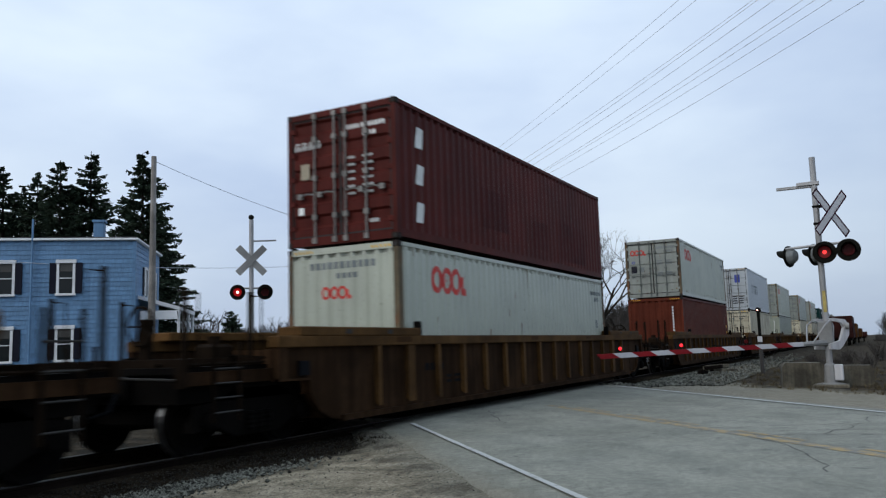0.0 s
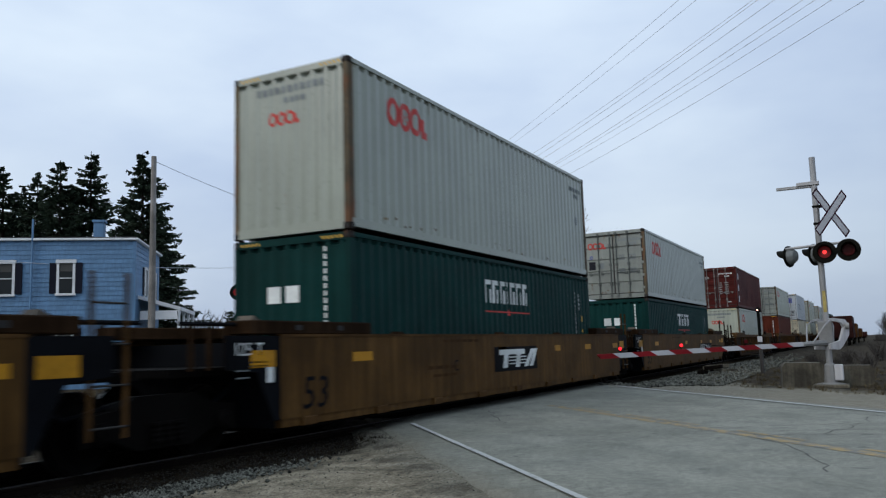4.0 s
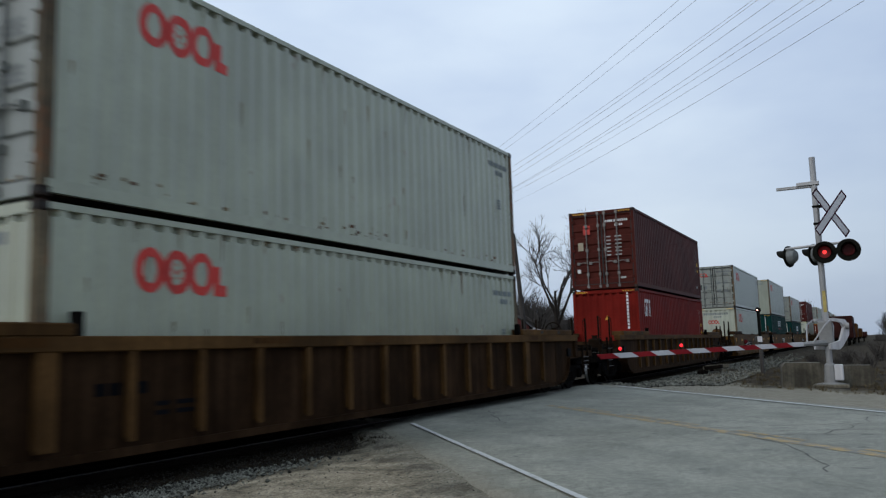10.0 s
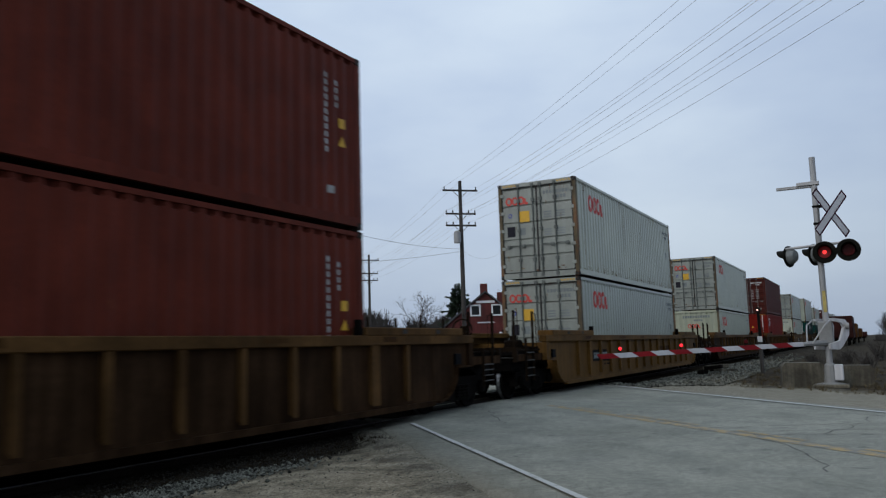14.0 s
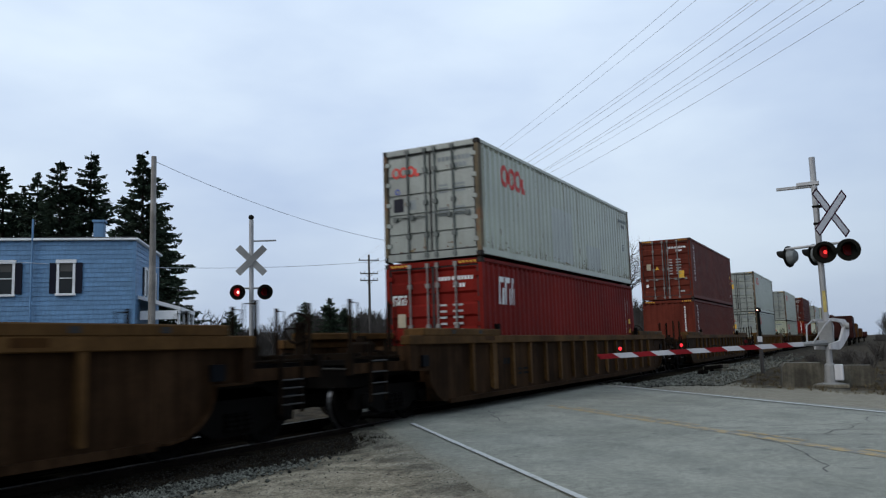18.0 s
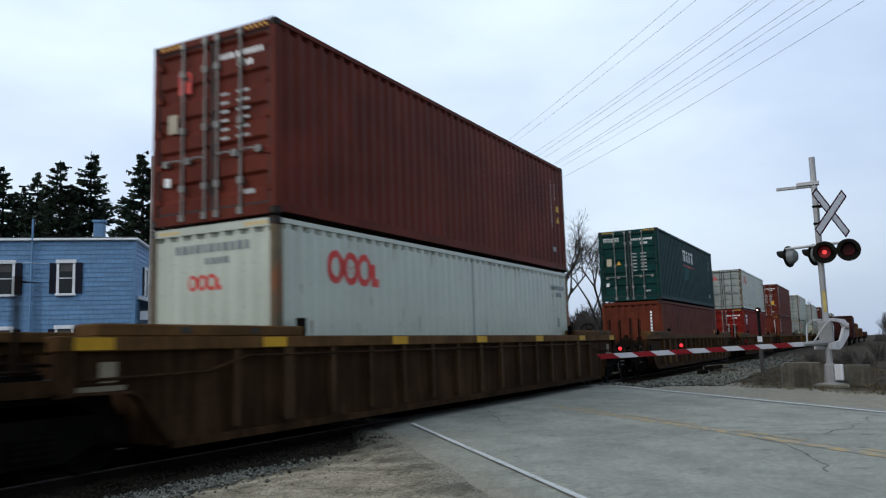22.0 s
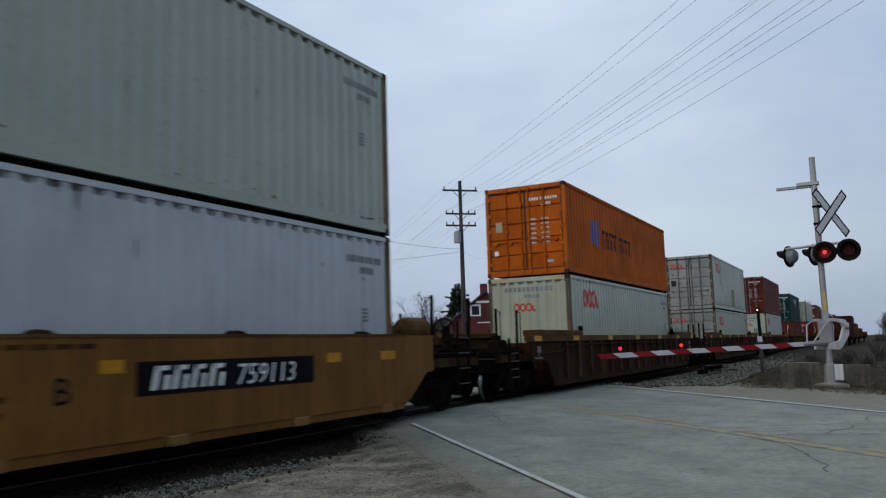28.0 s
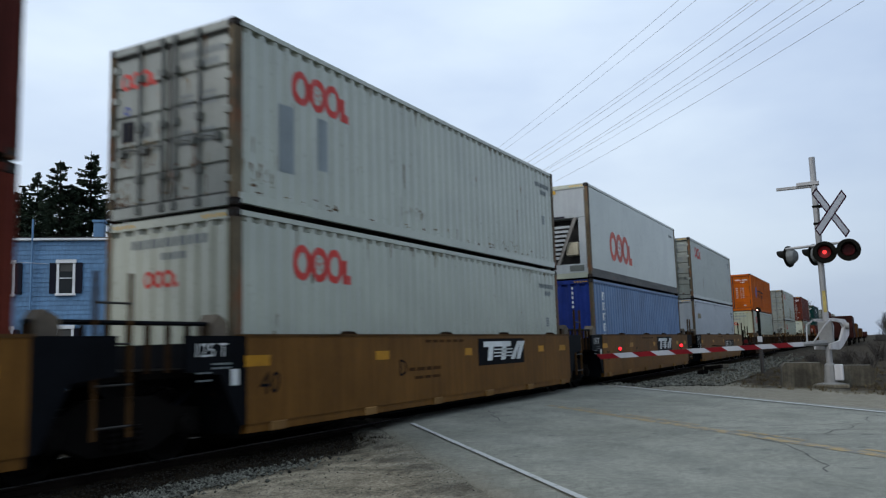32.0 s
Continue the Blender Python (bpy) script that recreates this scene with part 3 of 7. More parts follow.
def container(H, paint, end, label, side=(), back=(), post=None, end_paint=None, reefer=False):
    """A forty-foot box. end: 'doors' or 'front' at the rear. side, back: (name, material, shapes) painted on."""
    t = thing("shipping_container", label, "container", "containers on the train")
    TALL[t] = H
    post = post or paint
    ep = end_paint or paint
    hx, hy = CL / 2, CW / 2
    side_put = [lambda u, s, z: (u - hx, -hy + 0.012 + s, z), lambda u, s, z: (hx - u, hy - 0.012 - s, z)]
    for k in (0, 1):
        if reefer:
            y0, y1 = ((-hy + 0.012, -hy + 0.05), (hy - 0.05, hy - 0.012))[k]
            w = Build().box(-hx + 0.15, hx - 0.15, y0, y1, 0.30, H - 0.1)
            y2, y3 = ((-hy + 0.004, -hy + 0.05), (hy - 0.05, hy - 0.004))[k]
            g = Build().box(-hx + 0.15, hx - 0.15, y2, y3, 0.15, 0.30)
            part("kick_rail", g, M_KICK, t, "dirty bare metal kick rail")
        else:
            w = sheet(0.16, CL - 0.16, 0.17, H - 0.07, side_put[k], 0.07)
        part("side_wall", w, paint, t)
        sg = -1 if k == 0 else 1
        ya, yb = sorted((sg * hy, sg * (hy - 0.07)))
        part("top_rail", Build().box(-hx + 0.1, hx - 0.1, ya, yb, H - 0.085, H - 0.014), paint, t)
        part("bottom_rail", Build().box(-hx + 0.1, hx - 0.1, ya, yb, 0.05, 0.19), M_KICK if reefer else paint, t)
    ru = folds(0.1, CL - 0.1)
    rb = Build()
    rb.add([(u - hx, y, H - 0.04 - wave(u) * 0.5) for u in ru for y in (-hy + 0.06, hy - 0.06)], [(2 * i, 2 * i + 2, 2 * i + 3, 2 * i + 1) for i in range(len(ru) - 1)])
    part("roof", rb, paint, t)
    part("floor", Build().box(-hx + 0.1, hx - 0.1, -hy + 0.06, hy - 0.06, 0.07, 0.16), M_CAST, t)
    for sx in (-1, 1):
        for sy in (-1, 1):
            xa, xb = sorted((sx * hx, sx * (hx - 0.16)))
            ya, yb = sorted((sy * hy, sy * (hy - 0.10)))
            part("corner_post", Build().box(xa + 0.004, xb, ya + 0.003, yb - 0.003, 0.11, H - 0.11), post, t)
            for za, zb in ((0, 0.118), (H - 0.118, H)):
                cb = Build().box(xa - (0.003 if sx < 0 else -0.018), xb + (0.003 if sx > 0 else -0.018), ya - (0.004 if sy < 0 else 0), yb + (0.004 if sy > 0 else 0.03), za, zb, c=0.012)
                ym = sy * (hy + 0.0055)
                # black discs on the faces imitate the shade inside the casting holes
                cb.lathe([(0.030, 0), (0.030, 0.001)], ((xa + xb) / 2, ym, (za + zb) / 2), "y", 8, 1)
                cb.lathe([(0.035, 0), (0.035, 0.001)], (sx * (hx + 0.0035), (ya + yb) / 2, (za + zb) / 2), "x", 8, 1)
                part("corner_casting", cb, [M_CAST, M_GASKET_HOLE], t)
            part("twist_lock", Build().box(sx * (hx - 0.09) - 0.05, sx * (hx - 0.09) + 0.05, sy * (hy - 0.085) - 0.04, sy * (hy - 0.085) + 0.04, -0.036, 0.004), M_CAST, t)
    # ends: the rear one is what the camera sees
    for sx in (-1, 1):
        kind = end if sx < 0 else ("front" if end == "doors" else "plain")
        e = sx * hx
        xa, xb = sorted((e, e - sx * 0.10))
        part("end_header", Build().box(xa, xb, -hy + 0.1, hy - 0.1, H - 0.13, H - 0.012), ep if sx < 0 else paint, t)
        part("end_sill", Build().box(xa, xb, -hy + 0.1, hy - 0.1, 0.012, 0.17), ep if sx < 0 else paint, t)
        if kind in ("front", "plain") and not (reefer and sx < 0):
            part("front_wall", sheet(0.09, CW - 0.09, 0.16, H - 0.12, lambda u, s, z, e=e, sx=sx: (e - sx * (0.014 + s), -sx * (u - hy) if sx > 0 else hy - u, z), 0.06), ep if sx < 0 else paint, t)
        elif reefer and sx < 0:
            reefer_unit(t, H)
        else:
            doors(t, H, ep, end)
    if H > 2.8:
        for y_ in (-hy + 0.36, hy - 0.36):
            cs = Build()
            for k in range(5):
                yk = y_ - 0.18 + 0.09 * k
                cs.add([(-hx - 0.003, yk, H - 0.10), (-hx - 0.003, yk - 0.045, H - 0.10), (-hx - 0.003, yk - 0.015, H - 0.05), (-hx - 0.003, yk + 0.03, H - 0.05)], [(0, 1, 2, 3)])
            tiny(part("caution_stripes", cs, D_YEL, t, "worn yellow height stripes"))
    put_end = lambda u, s, z: (-hx + 0.014 + s, hy - u, z)
    put_door = lambda u, s, z: (-hx + 0.030 + s, hy - u, z)
    for name, m, shapes in side:
        for piece in split(name, shapes):
            tiny(part(name, painted(piece, side_put[0], not reefer), m, t))
    flat = end != "front" or reefer
    for name, m, shapes in back:
        for piece in split(name, shapes):
            tiny(part(name, painted(piece, put_door if flat else put_end, not flat), m, t))
    return t


def doors(t, H, paint, end):
    """Two door leaves with lock rods, cams, handles and hinges at the rear end."""
    hx, hy = CL / 2, CW / 2
    deep = 0.045 if end == "doors" else 0.040
    panel = end == "doors_panel"
    rod = paint if paint is P_ORANGE else M_RODG if paint in (P_DOOR, P_TAN) else M_ROD
    for k in (0, 1):
        ya, yb = ((0.014, hy - 0.122), (-hy + 0.122, -0.014))[k]
        z0, z1 = 0.192, H - 0.150
        n = 5
        step = (z1 - z0) / n
        zs = [(z0, 0)]
        for i in range(n):
            a = z0 + i * step
            lo, hi = (a + step * 0.34, a + step * 0.92) if not panel else (a + step * 0.84, a + step * 0.985)
            zs += [(lo, 0), (lo + step * (0.10 if not panel else 0.03), deep), (hi - step * (0.10 if not panel else 0.03), deep), (hi, 0)]
        zs.append((z1, 0))
        bd = Build()
        f0 = -hx + 0.030
        ym = [ya, ya + 0.07, yb - 0.07, yb]
        pts = [(f0 + (d if 0 < j < 3 else 0), y, z) for z, d in zs for j, y in enumerate(ym)]
        bd.add(pts, [(i * 4 + j, i * 4 + j + 4, i * 4 + j + 5, i * 4 + j + 1) for i in range(len(zs) - 1) for j in range(3)])
        bd.box(f0 + 0.05, f0 + 0.07, ya, yb, z0, z1)
        leaf = part("door", bd, paint, t)
        sl = Build()
        for y0_, y1_ in ((ya - 0.012, ya + 0.014), (yb - 0.014, yb + 0.012)):
            sl.box(f0 - 0.006, f0 + 0.03, y0_, y1_, z0 - 0.012, z1 + 0.012)
        for z_ in (z0, z1):
            sl.box(f0 - 0.005, f0 + 0.03, ya + 0.014, yb - 0.014, z_ - 0.014, z_ + 0.012)
        part("door_seal", sl, M_GASKET_HOLE, leaf, "black rubber edge of the door leaf")
        rods = (0.90, 0.48) if k else (0.10, 0.52)
        for q in rods:
            y = ya + (yb - ya) * q
            rb = Build().tube([(f0 - 0.035, y, 0.09), (f0 - 0.035, y, H - 0.07)], 0.021, 6)
            for zz in (0.10, 0.55, H * 0.5, H - 0.55, H - 0.10):
                rb.box(f0 - 0.062, f0, y - 0.045, y + 0.045, zz - 0.05, zz + 0.05)
            part("lock_rod", rb, rod, leaf)
            dy = -0.34 if k else 0.34
            hb = Build().tube([(f0 - 0.05, y, 0.98), (f0 - 0.06, y + dy * 0.5, 1.0), (f0 - 0.05, y + dy, 0.97)], 0.016, 6)
            hb.box(f0 - 0.06, f0, y + dy - 0.05, y + dy + 0.05, 0.92, 1.02)
            part("handle", hb, rod, leaf)
        for i in range(5):
            zz = z0 + (z1 - z0) * (0.08 + 0.21 * i)
            yh = yb if k == 0 else ya
            part("hinge", Build().box(f0 - 0.03, f0 + 0.02, yh - 0.06, yh + 0.06, zz - 0.05, zz + 0.05, c=0.008), paint, leaf)
    part("backing_sheet", Build().box(-hx + 0.102, -hx + 0.110, -hy + 0.09, hy - 0.09, 0.16, H - 0.12), M_GASKET_HOLE, t, "black lining behind the doors")


def reefer_unit(t, H):
    """The cooling machine in a refrigerated box's end: white frame, grille, open bays."""
    hx, hy = CL / 2, CW / 2
    f = -hx + 0.03
    part("end_panel", Build().box(f + 0.40, f + 0.44, -hy + 0.1, hy - 0.1, 0.17, H - 0.13), M_GASKET_HOLE, t, "dark inside of the machine bay")
    part("upper_panel", Build().box(f, f + 0.40, -hy + 0.1, hy - 0.1, H * 0.64, H - 0.13, c=0.01), P_PURE, t, "white upper cover of the cooling machine")
    part("lower_panel", Build().box(f, f + 0.40, -hy + 0.1, hy - 0.1, 0.17, 0.44, c=0.01), P_PURE, t)
    for sy in (-1, 1):
        a, b = sorted((sy * (hy - 0.1), sy * (hy - 0.34)))
        part("side_panel", Build().box(f, f + 0.40, a, b, 0.44, H * 0.64), P_PURE, t)
        br = Build().add([(f - 0.01, sy * 0.24, 0.44), (f - 0.01, sy * 0.14, 0.44), (f - 0.01, sy * 0.72, H * 0.64), (f - 0.01, sy * 0.84, H * 0.64),
                          (f + 0.05, sy * 0.24, 0.44), (f + 0.05, sy * 0.14, 0.44), (f + 0.05, sy * 0.72, H * 0.64), (f + 0.05, sy * 0.84, H * 0.64)],
                         [(0, 1, 2, 3), (7, 6, 5, 4), (0, 4, 5, 1), (1, 5, 6, 2), (2, 6, 7, 3), (3, 7, 4, 0)])
        part("diagonal_brace", br, M_ROD, t)
        part("control_box", Build().box(f + 0.08, f + 0.38, min(sy * 0.42, sy * 0.82), max(sy * 0.42, sy * 0.82), 0.72 if sy < 0 else 1.05, 1.12 if sy < 0 else 1.4, c=0.02), [P_TAN if sy < 0 else P_PURE], t)
    for i in range(8):
        z = 0.62 + i * 0.135
        w = 0.20 + 0.055 * i
        part("grille_slat", Build().box(f + 0.03, f + 0.07, -w, w, z, z + 0.07), P_PURE, t)
    part("warning_plate", Build().box(f - 0.02, f, -0.20, 0.20, H - 0.26, H - 0.15), D_YEL, t, "yellow warning plate")
    part("maker_plate", Build().box(f - 0.012, f, -0.45, 0.42, H * 0.645, H * 0.665), D_DARK, t)
    part("door_hatch", Build().box(f - 0.02, f, -1.0, -0.55, 0.22, 0.40, c=0.01).box(f - 0.02, f, 0.5, 1.0, 0.22, 0.40, c=0.01), M_RODG, t)
    part("fan_ring", Build().lathe([(0.10, 0.0), (0.30, 0.0), (0.33, 0.03), (0.33, 0.10), (0.10, 0.10)], (f + 0.09, 0, 1.25), "x", 18), M_GASKET_HOLE, t)
    for sy in (-1, 1):
        part("edge_rail", Build().box(f - 0.02, f, min(sy * 1.09, sy * 1.12), max(sy * 1.09, sy * 1.12), 0.3, H - 0.2), M_ROD, t)


# writing and marks
def oocl_side(H, faint=False, mid=True, h=0.52, z=None):
    z = H - 0.88 if z is None else z
    return [("side_logo", D_RED, flower_logo(1.24, z, h, mid)), ("code_marking", D_FAINT, bars(10.9, H - 0.50, [0.10] * 8, 0.11, 0.03) + bars(11.3, H - 0.68, [0.1] * 3, 0.11, 0.03)),
            ("code_marking", D_FAINT, bars(11.32, H - 1.28, [0.16] * 4, 0.04, 0.02, stack=True))]


def oocl_doors(H, yellow=False):
    out = [("door_logo", D_RED, flower_logo(0.23, H - 0.67, 0.255, False)),
           ("code_marking", D_FAINT, bars(1.42, H - 0.42, [0.08] * 9, 0.10, 0.02) + bars(1.75, H - 0.58, [0.08] * 4, 0.10, 0.02)),
           ("small_print", D_FAINT, bars(1.42, H - 0.98, [0.24, 0.3], 0.045, 0.12, rows=3, drop=0.075) + bars(1.42, H - 1.5, [0.24, 0.3], 0.045, 0.12, rows=3, drop=0.075)),
           ("data_plate", D_DARK, [rect(0.25, H * 0.44, 0.51, H * 0.44 + 0.31)]),
           ("round_badge", D_BLUE, ring(0.36, H - 0.98, 0.07, 0.07, 0.03, steps=10)),
           ("info_plate", D_FAINT, [rect(0.62, H * 0.45, 0.84, H * 0.45 + 0.22)])]
    if yellow:
        out.append(("yellow_sticker", D_YEL, [rect(0.66, H - 1.20, 0.98, H - 0.87)]))
    return out


def oocl_front(H):
    return [("end_logo", D_RED, flower_logo(0.76, H - 0.98, 0.24, False)), ("code_marking", D_FAINT, bars(0.50, H - 0.42, [0.10] * 11, 0.13, 0.035) + bars(1.1, H - 0.6, [0.09] * 4, 0.1, 0.03))]


def coded_doors(H, lit=D_WHITE, plate=True, badge=None, yellow=False):
    out = [("code_marking", lit, bars(1.36, H - 0.46, [0.05] * 4 + [0.0] + [0.05] * 7, 0.085, 0.026) + bars(1.72, H - 0.62, [0.05] * 4, 0.085, 0.026)),
           ("weight_table", D_PALE if lit is D_WHITE else lit, bars(1.38, H - 1.02, [0.16, 0.24], 0.045, 0.16, rows=6, drop=0.135)),
           ("inspection_plate", lit, [rect(0.24, 0.62, 0.36, 0.76)] if plate else [rect(0.22, 0.62, 0.34, 0.7)]),
           ("lower_label", D_PALE if lit is D_WHITE else lit, bars(1.84, 0.34, [0.20], 0.07, 0.0)), ("data_plate", D_PLATE, [rect(0.30, H * 0.50, 0.50, H * 0.50 + 0.30)])]
    if badge:
        out.append(("sign", badge, [rect(0.52, H - 0.86, 0.78, H - 0.52)]))
        out.append(("sign_lettering", D_WHITE, [rect(0.55, H - 0.66, 0.75, H - 0.60)]))
    if yellow:
        out.append(("yellow_sticker", D_YEL, [rect(1.78, H * 0.34, 2.06, H * 0.34 + 0.36)]))
        out.append(("warning_triangle", D_YEL, [[(0.70, H * 0.5), (0.90, H * 0.5), (0.80, H * 0.5 + 0.17)]]))
    return out


def coded_side(H, lit=D_PALE, dx=0.28):
    return [("code_marking", lit, bars(10.95 + dx, H - 0.55, [0.07] * 11, 0.085, 0.035, stack=True)), ("code_marking", lit, bars(11.28 + dx * 0.8, H - 0.62, [0.07] * 4, 0.085, 0.035, stack=True)),
            ("yellow_sticker", D_YEL, [rect(11.44 + dx * 0.6, H - 1.30, 11.58 + dx * 0.6, H - 1.14), [(11.42 + dx * 0.6, H - 1.6), (11.60 + dx * 0.6, H - 1.6), (11.51 + dx * 0.6, H - 1.43)]]),
            ("lower_label", lit, [rect(11.0 + dx, 0.5, 11.16 + dx, 0.62)])]


def capital_side(H, patch=False):
    z, dx = H - 0.98, 0.03 if patch else 0.33
    s = [("side_name", D_WHITE, block_name(4.72 + dx, z, 0.50, [0.32, 0.30, 0.26, 0.10, 0.28, 0.32, 0.26], 0.09)),
         ("red_line", D_RED, [rect(4.7 + dx, z - 0.20, 7.2 + dx, z - 0.17), [(5.9 + dx, z - 0.26), (6.06 + dx, z - 0.26), (5.98 + dx, z - 0.10)]])] + coded_side(H, dx=0.0)
    if patch:
        s.append(("repaint_patch", D_PATCH, [rect(4.95, z - 0.82, 5.95, z - 0.30)]))
    return s


D_STAIN = material("rust_run", (0.125, 0.056, 0.022), 0.8, var=0.3)
D_STAINF = material("faint_rust_run", (0.225, 0.170, 0.092), 0.8, var=0.3)
STAIN_RND = random.Random(12)


def stains(H, length=CL, heavy=1.0):
    """Rust runs from the rails and dents of a weathered box, and scuffs along its foot."""
    r = STAIN_RND
    a, b = [], []
    for _ in range(int(34 * heavy)):
        u, w, ln = r.uniform(0.2, length - 0.2), r.uniform(0.006, 0.022), r.uniform(0.05, 0.5) * r.random()
        z = H - 0.09 if r.random() < 0.45 else r.uniform(0.35, H - 0.4)
        (a if r.random() < 0.4 else b).append([(u - w, z), (u - w * 0.3, z - ln), (u + w * 0.3, z - ln), (u + w, z)][::-1])
    for _ in range(int(26 * heavy)):
        u, w = r.uniform(0.2, length - 0.2), r.uniform(0.012, 0.06)
        z = 0.20 + 0.14 * r.random() ** 2
        (a if r.random() < 0.6 else b).append(rect(u - w, z, u + w, z + r.uniform(0.012, 0.05), 0.01))
    return [("rust_stain", D_STAIN, a), ("rust_stain", D_STAINF, b)]


def blotches(places):
    """Clusters of thin rust runs with specks over them."""
    r, out = STAIN_RND, []
    for u, v, w, h in places:
        for _ in range(12):
            cu, cv = u + r.gauss(0, 0.55) * w, v + r.uniform(-0.6, 1.0) * h
            a, ln = r.uniform(0.005, 0.016), h * r.uniform(0.2, 0.9)
            out.append([(cu - a * 0.3, cv - ln), (cu + a * 0.4, cv - ln * 0.9), (cu + a, cv), (cu - a, cv + 0.01)])
        for _ in range(6):
            cu, cv, k = u + r.uniform(-w, w), v + r.uniform(-h, h), r.uniform(0.01, 0.03)
            out.append([(cu + k * math.cos(a) * r.uniform(0.5, 1.5), cv + k * math.sin(a) * r.uniform(0.5, 1.2)) for a in (0.0, 1.2, 2.4, 3.6, 4.9)])
    return [("rust_stain", D_STAIN, out[::2]), ("rust_stain", D_STAINF, out[1::2])]


def scuffs(H, a, b, z):
    """A row of dark rub marks on the outer folds, and runs under them."""
    r, d, f = STAIN_RND, [], []
    k = math.ceil(a / PER)
    while k * PER < b:
        u = k * PER + 0.03
        if r.random() < 0.85:
            q = z + r.uniform(-0.05, 0.05)
            d.append(rect(u - 0.006, q, u + 0.020, q + r.uniform(0.05, 0.12)))
            f.append([(u - 0.004, q - r.uniform(0.10, 0.40)), (u + 0.010, q - 0.1), (u + 0.018, q), (u - 0.008, q)])
        k += 1
    return [("rust_stain", D_STAIN, d), ("rust_stain", D_STAINF, f)]


def seepage(H, heavy=1.0):
    """Brown seepage rising from the foot rail and down from the top, thin runs side by side."""
    r, f, d = STAIN_RND, [], []
    for _ in range(int(150 * heavy)):
        u = r.uniform(0.18, CL - 0.18)
        w, ln = r.uniform(0.004, 0.015), r.uniform(0.04, 0.40) * (0.3 + r.random())
        (f if r.random() < 0.7 else d).append([(u - w, 0.19), (u + w, 0.19), (u + w * 0.3, 0.19 + ln), (u - w * 0.4, 0.19 + ln)])
    for _ in range(int(26 * heavy)):
        u, w, ln = r.uniform(0.18, CL - 0.18), r.uniform(0.004, 0.012), r.uniform(0.3, H - 0.6)
        f.append([(u - w * 0.4, H - 0.18 - ln), (u + w * 0.4, H - 0.18 - ln), (u + w, H - 0.18), (u - w, H - 0.18)])
    return [("rust_stain", D_STAINF, f), ("rust_stain", D_STAIN, d)]


HC, ST = 2.896, 2.591


def oocl(H, end, paint=P_GREY, yellow=False, logo_z=None, extra=(), marks_behind=(), rusty=True, words="off-white corrugated steel shipping container with red shapes on it"):
    e = "doors_panel" if end == "doors" else "front"
    return container(H, paint, e, words, oocl_side(H, z=logo_z) + stains(H, heavy=0.6 if paint is P_GREYC else 1.5) + list(extra), stains(H, CW, 0.45) + list(marks_behind) + oocl_doors(H, yellow) if end == "doors" else oocl_front(H), post=P_RAILRUST if rusty else None, end_paint=P_DOOR if end == "doors" else None)


def brown(H, end="doors", paint=P_BROWN, badge=None, yellow=False, extra=(), words="oxide brown corrugated steel shipping container with white marks"):
    return container(H, paint, end, words, coded_side(H) + list(extra), coded_doors(H, badge=badge, yellow=yellow) if end == "doors" else [("code_marking", D_WHITE, bars(1.95, H - 0.5, [0.07] * 11, 0.085, 0.04, stack=True))])


def red_box(H, end):
    nm = [("side_name", D_WHITE, block_name(0.84, H - 0.99, 0.62, [0.30, 0.32, 0.12], 0.06, 0.05))]
    bk = coded_doors(H) + [("door_name", D_WHITE, block_name(0.18, H - 0.95, 0.22, [0.12, 0.12, 0.05], 0.03))] if end == "doors" else [
        ("code_marking", D_WHITE, bars(2.0, H - 0.2, [0.07] * 11, 0.085, 0.04, stack=True)), ("warning_triangle", D_YEL, [[(1.18, H * 0.62), (1.36, H * 0.62), (1.27, H * 0.62 + 0.16)]])]
    return container(H, P_RED, end, "bright red corrugated shipping container with a white block mark", nm + coded_side(H), bk)


def teal_box(H, end, patch=False):
    bk = coded_doors(H) + [("door_name", D_WHITE, block_name(0.20, H - 0.46, 0.16, [0.07] * 7, 0.025)), ("warning_triangle", D_YEL, [[(0.70, H * 0.51), (0.90, H * 0.51), (0.80, H * 0.51 + 0.17)]])] if end == "doors" else [
        ("white_label", D_WHITE, [rect(0.72, H * 0.62, 1.0, H * 0.62 + 0.28), rect(1.12, H * 0.62, 1.4, H * 0.62 + 0.28)]), ("code_marking", D_WHITE, bars(1.9, H - 0.3, [0.06] * 11, 0.08, 0.04, stack=True))]
    return container(H, P_GREEN, end, "dark teal green corrugated shipping container with a white block name", capital_side(H, patch), bk)


def trit_box(H, end):
    n = 6
    nm = [("upright_name", D_WHITE, [p for k in range(n) for p in block_name(0.62, H - 0.50 - k * 0.31, 0.22, [0.26], 0)])]
    return container(H, P_TRI, end, "red-brown corrugated shipping container with white upright lettering shapes", nm + coded_side(H), coded_doors(H, yellow=True) if end == "doors" else [("code_marking", D_WHITE, bars(1.95, H - 0.4, [0.06] * 12, 0.08, 0.04, stack=True))])


def xes_box(H):
    nm = [("side_mark", D_WHITE, [rect(0.74, H - 0.80, 1.0, H - 0.40, 0.06), rect(0.74, H - 1.50, 1.0, H - 1.12, 0.06), rect(0.72, H - 2.22, 0.98, H - 1.84, 0.06)]),
          ("repaint_patch", D_PATCHB, [rect(3.6, 0.62, 5.0, 1.5), rect(6.6, 0.45, 7.6, 1.15), rect(8.4, 0.3, 10.6, 1.35)])]
    bk = coded_doors(H) + [("door_name", D_WHITE, block_name(0.16, H - 0.72, 0.15, [0.11, 0.11, 0.11, 0.11], 0.05, 0.03))]
    return container(H, P_BROWN, "doors", "dark brown shipping container with three tilted white side marks", nm, bk)


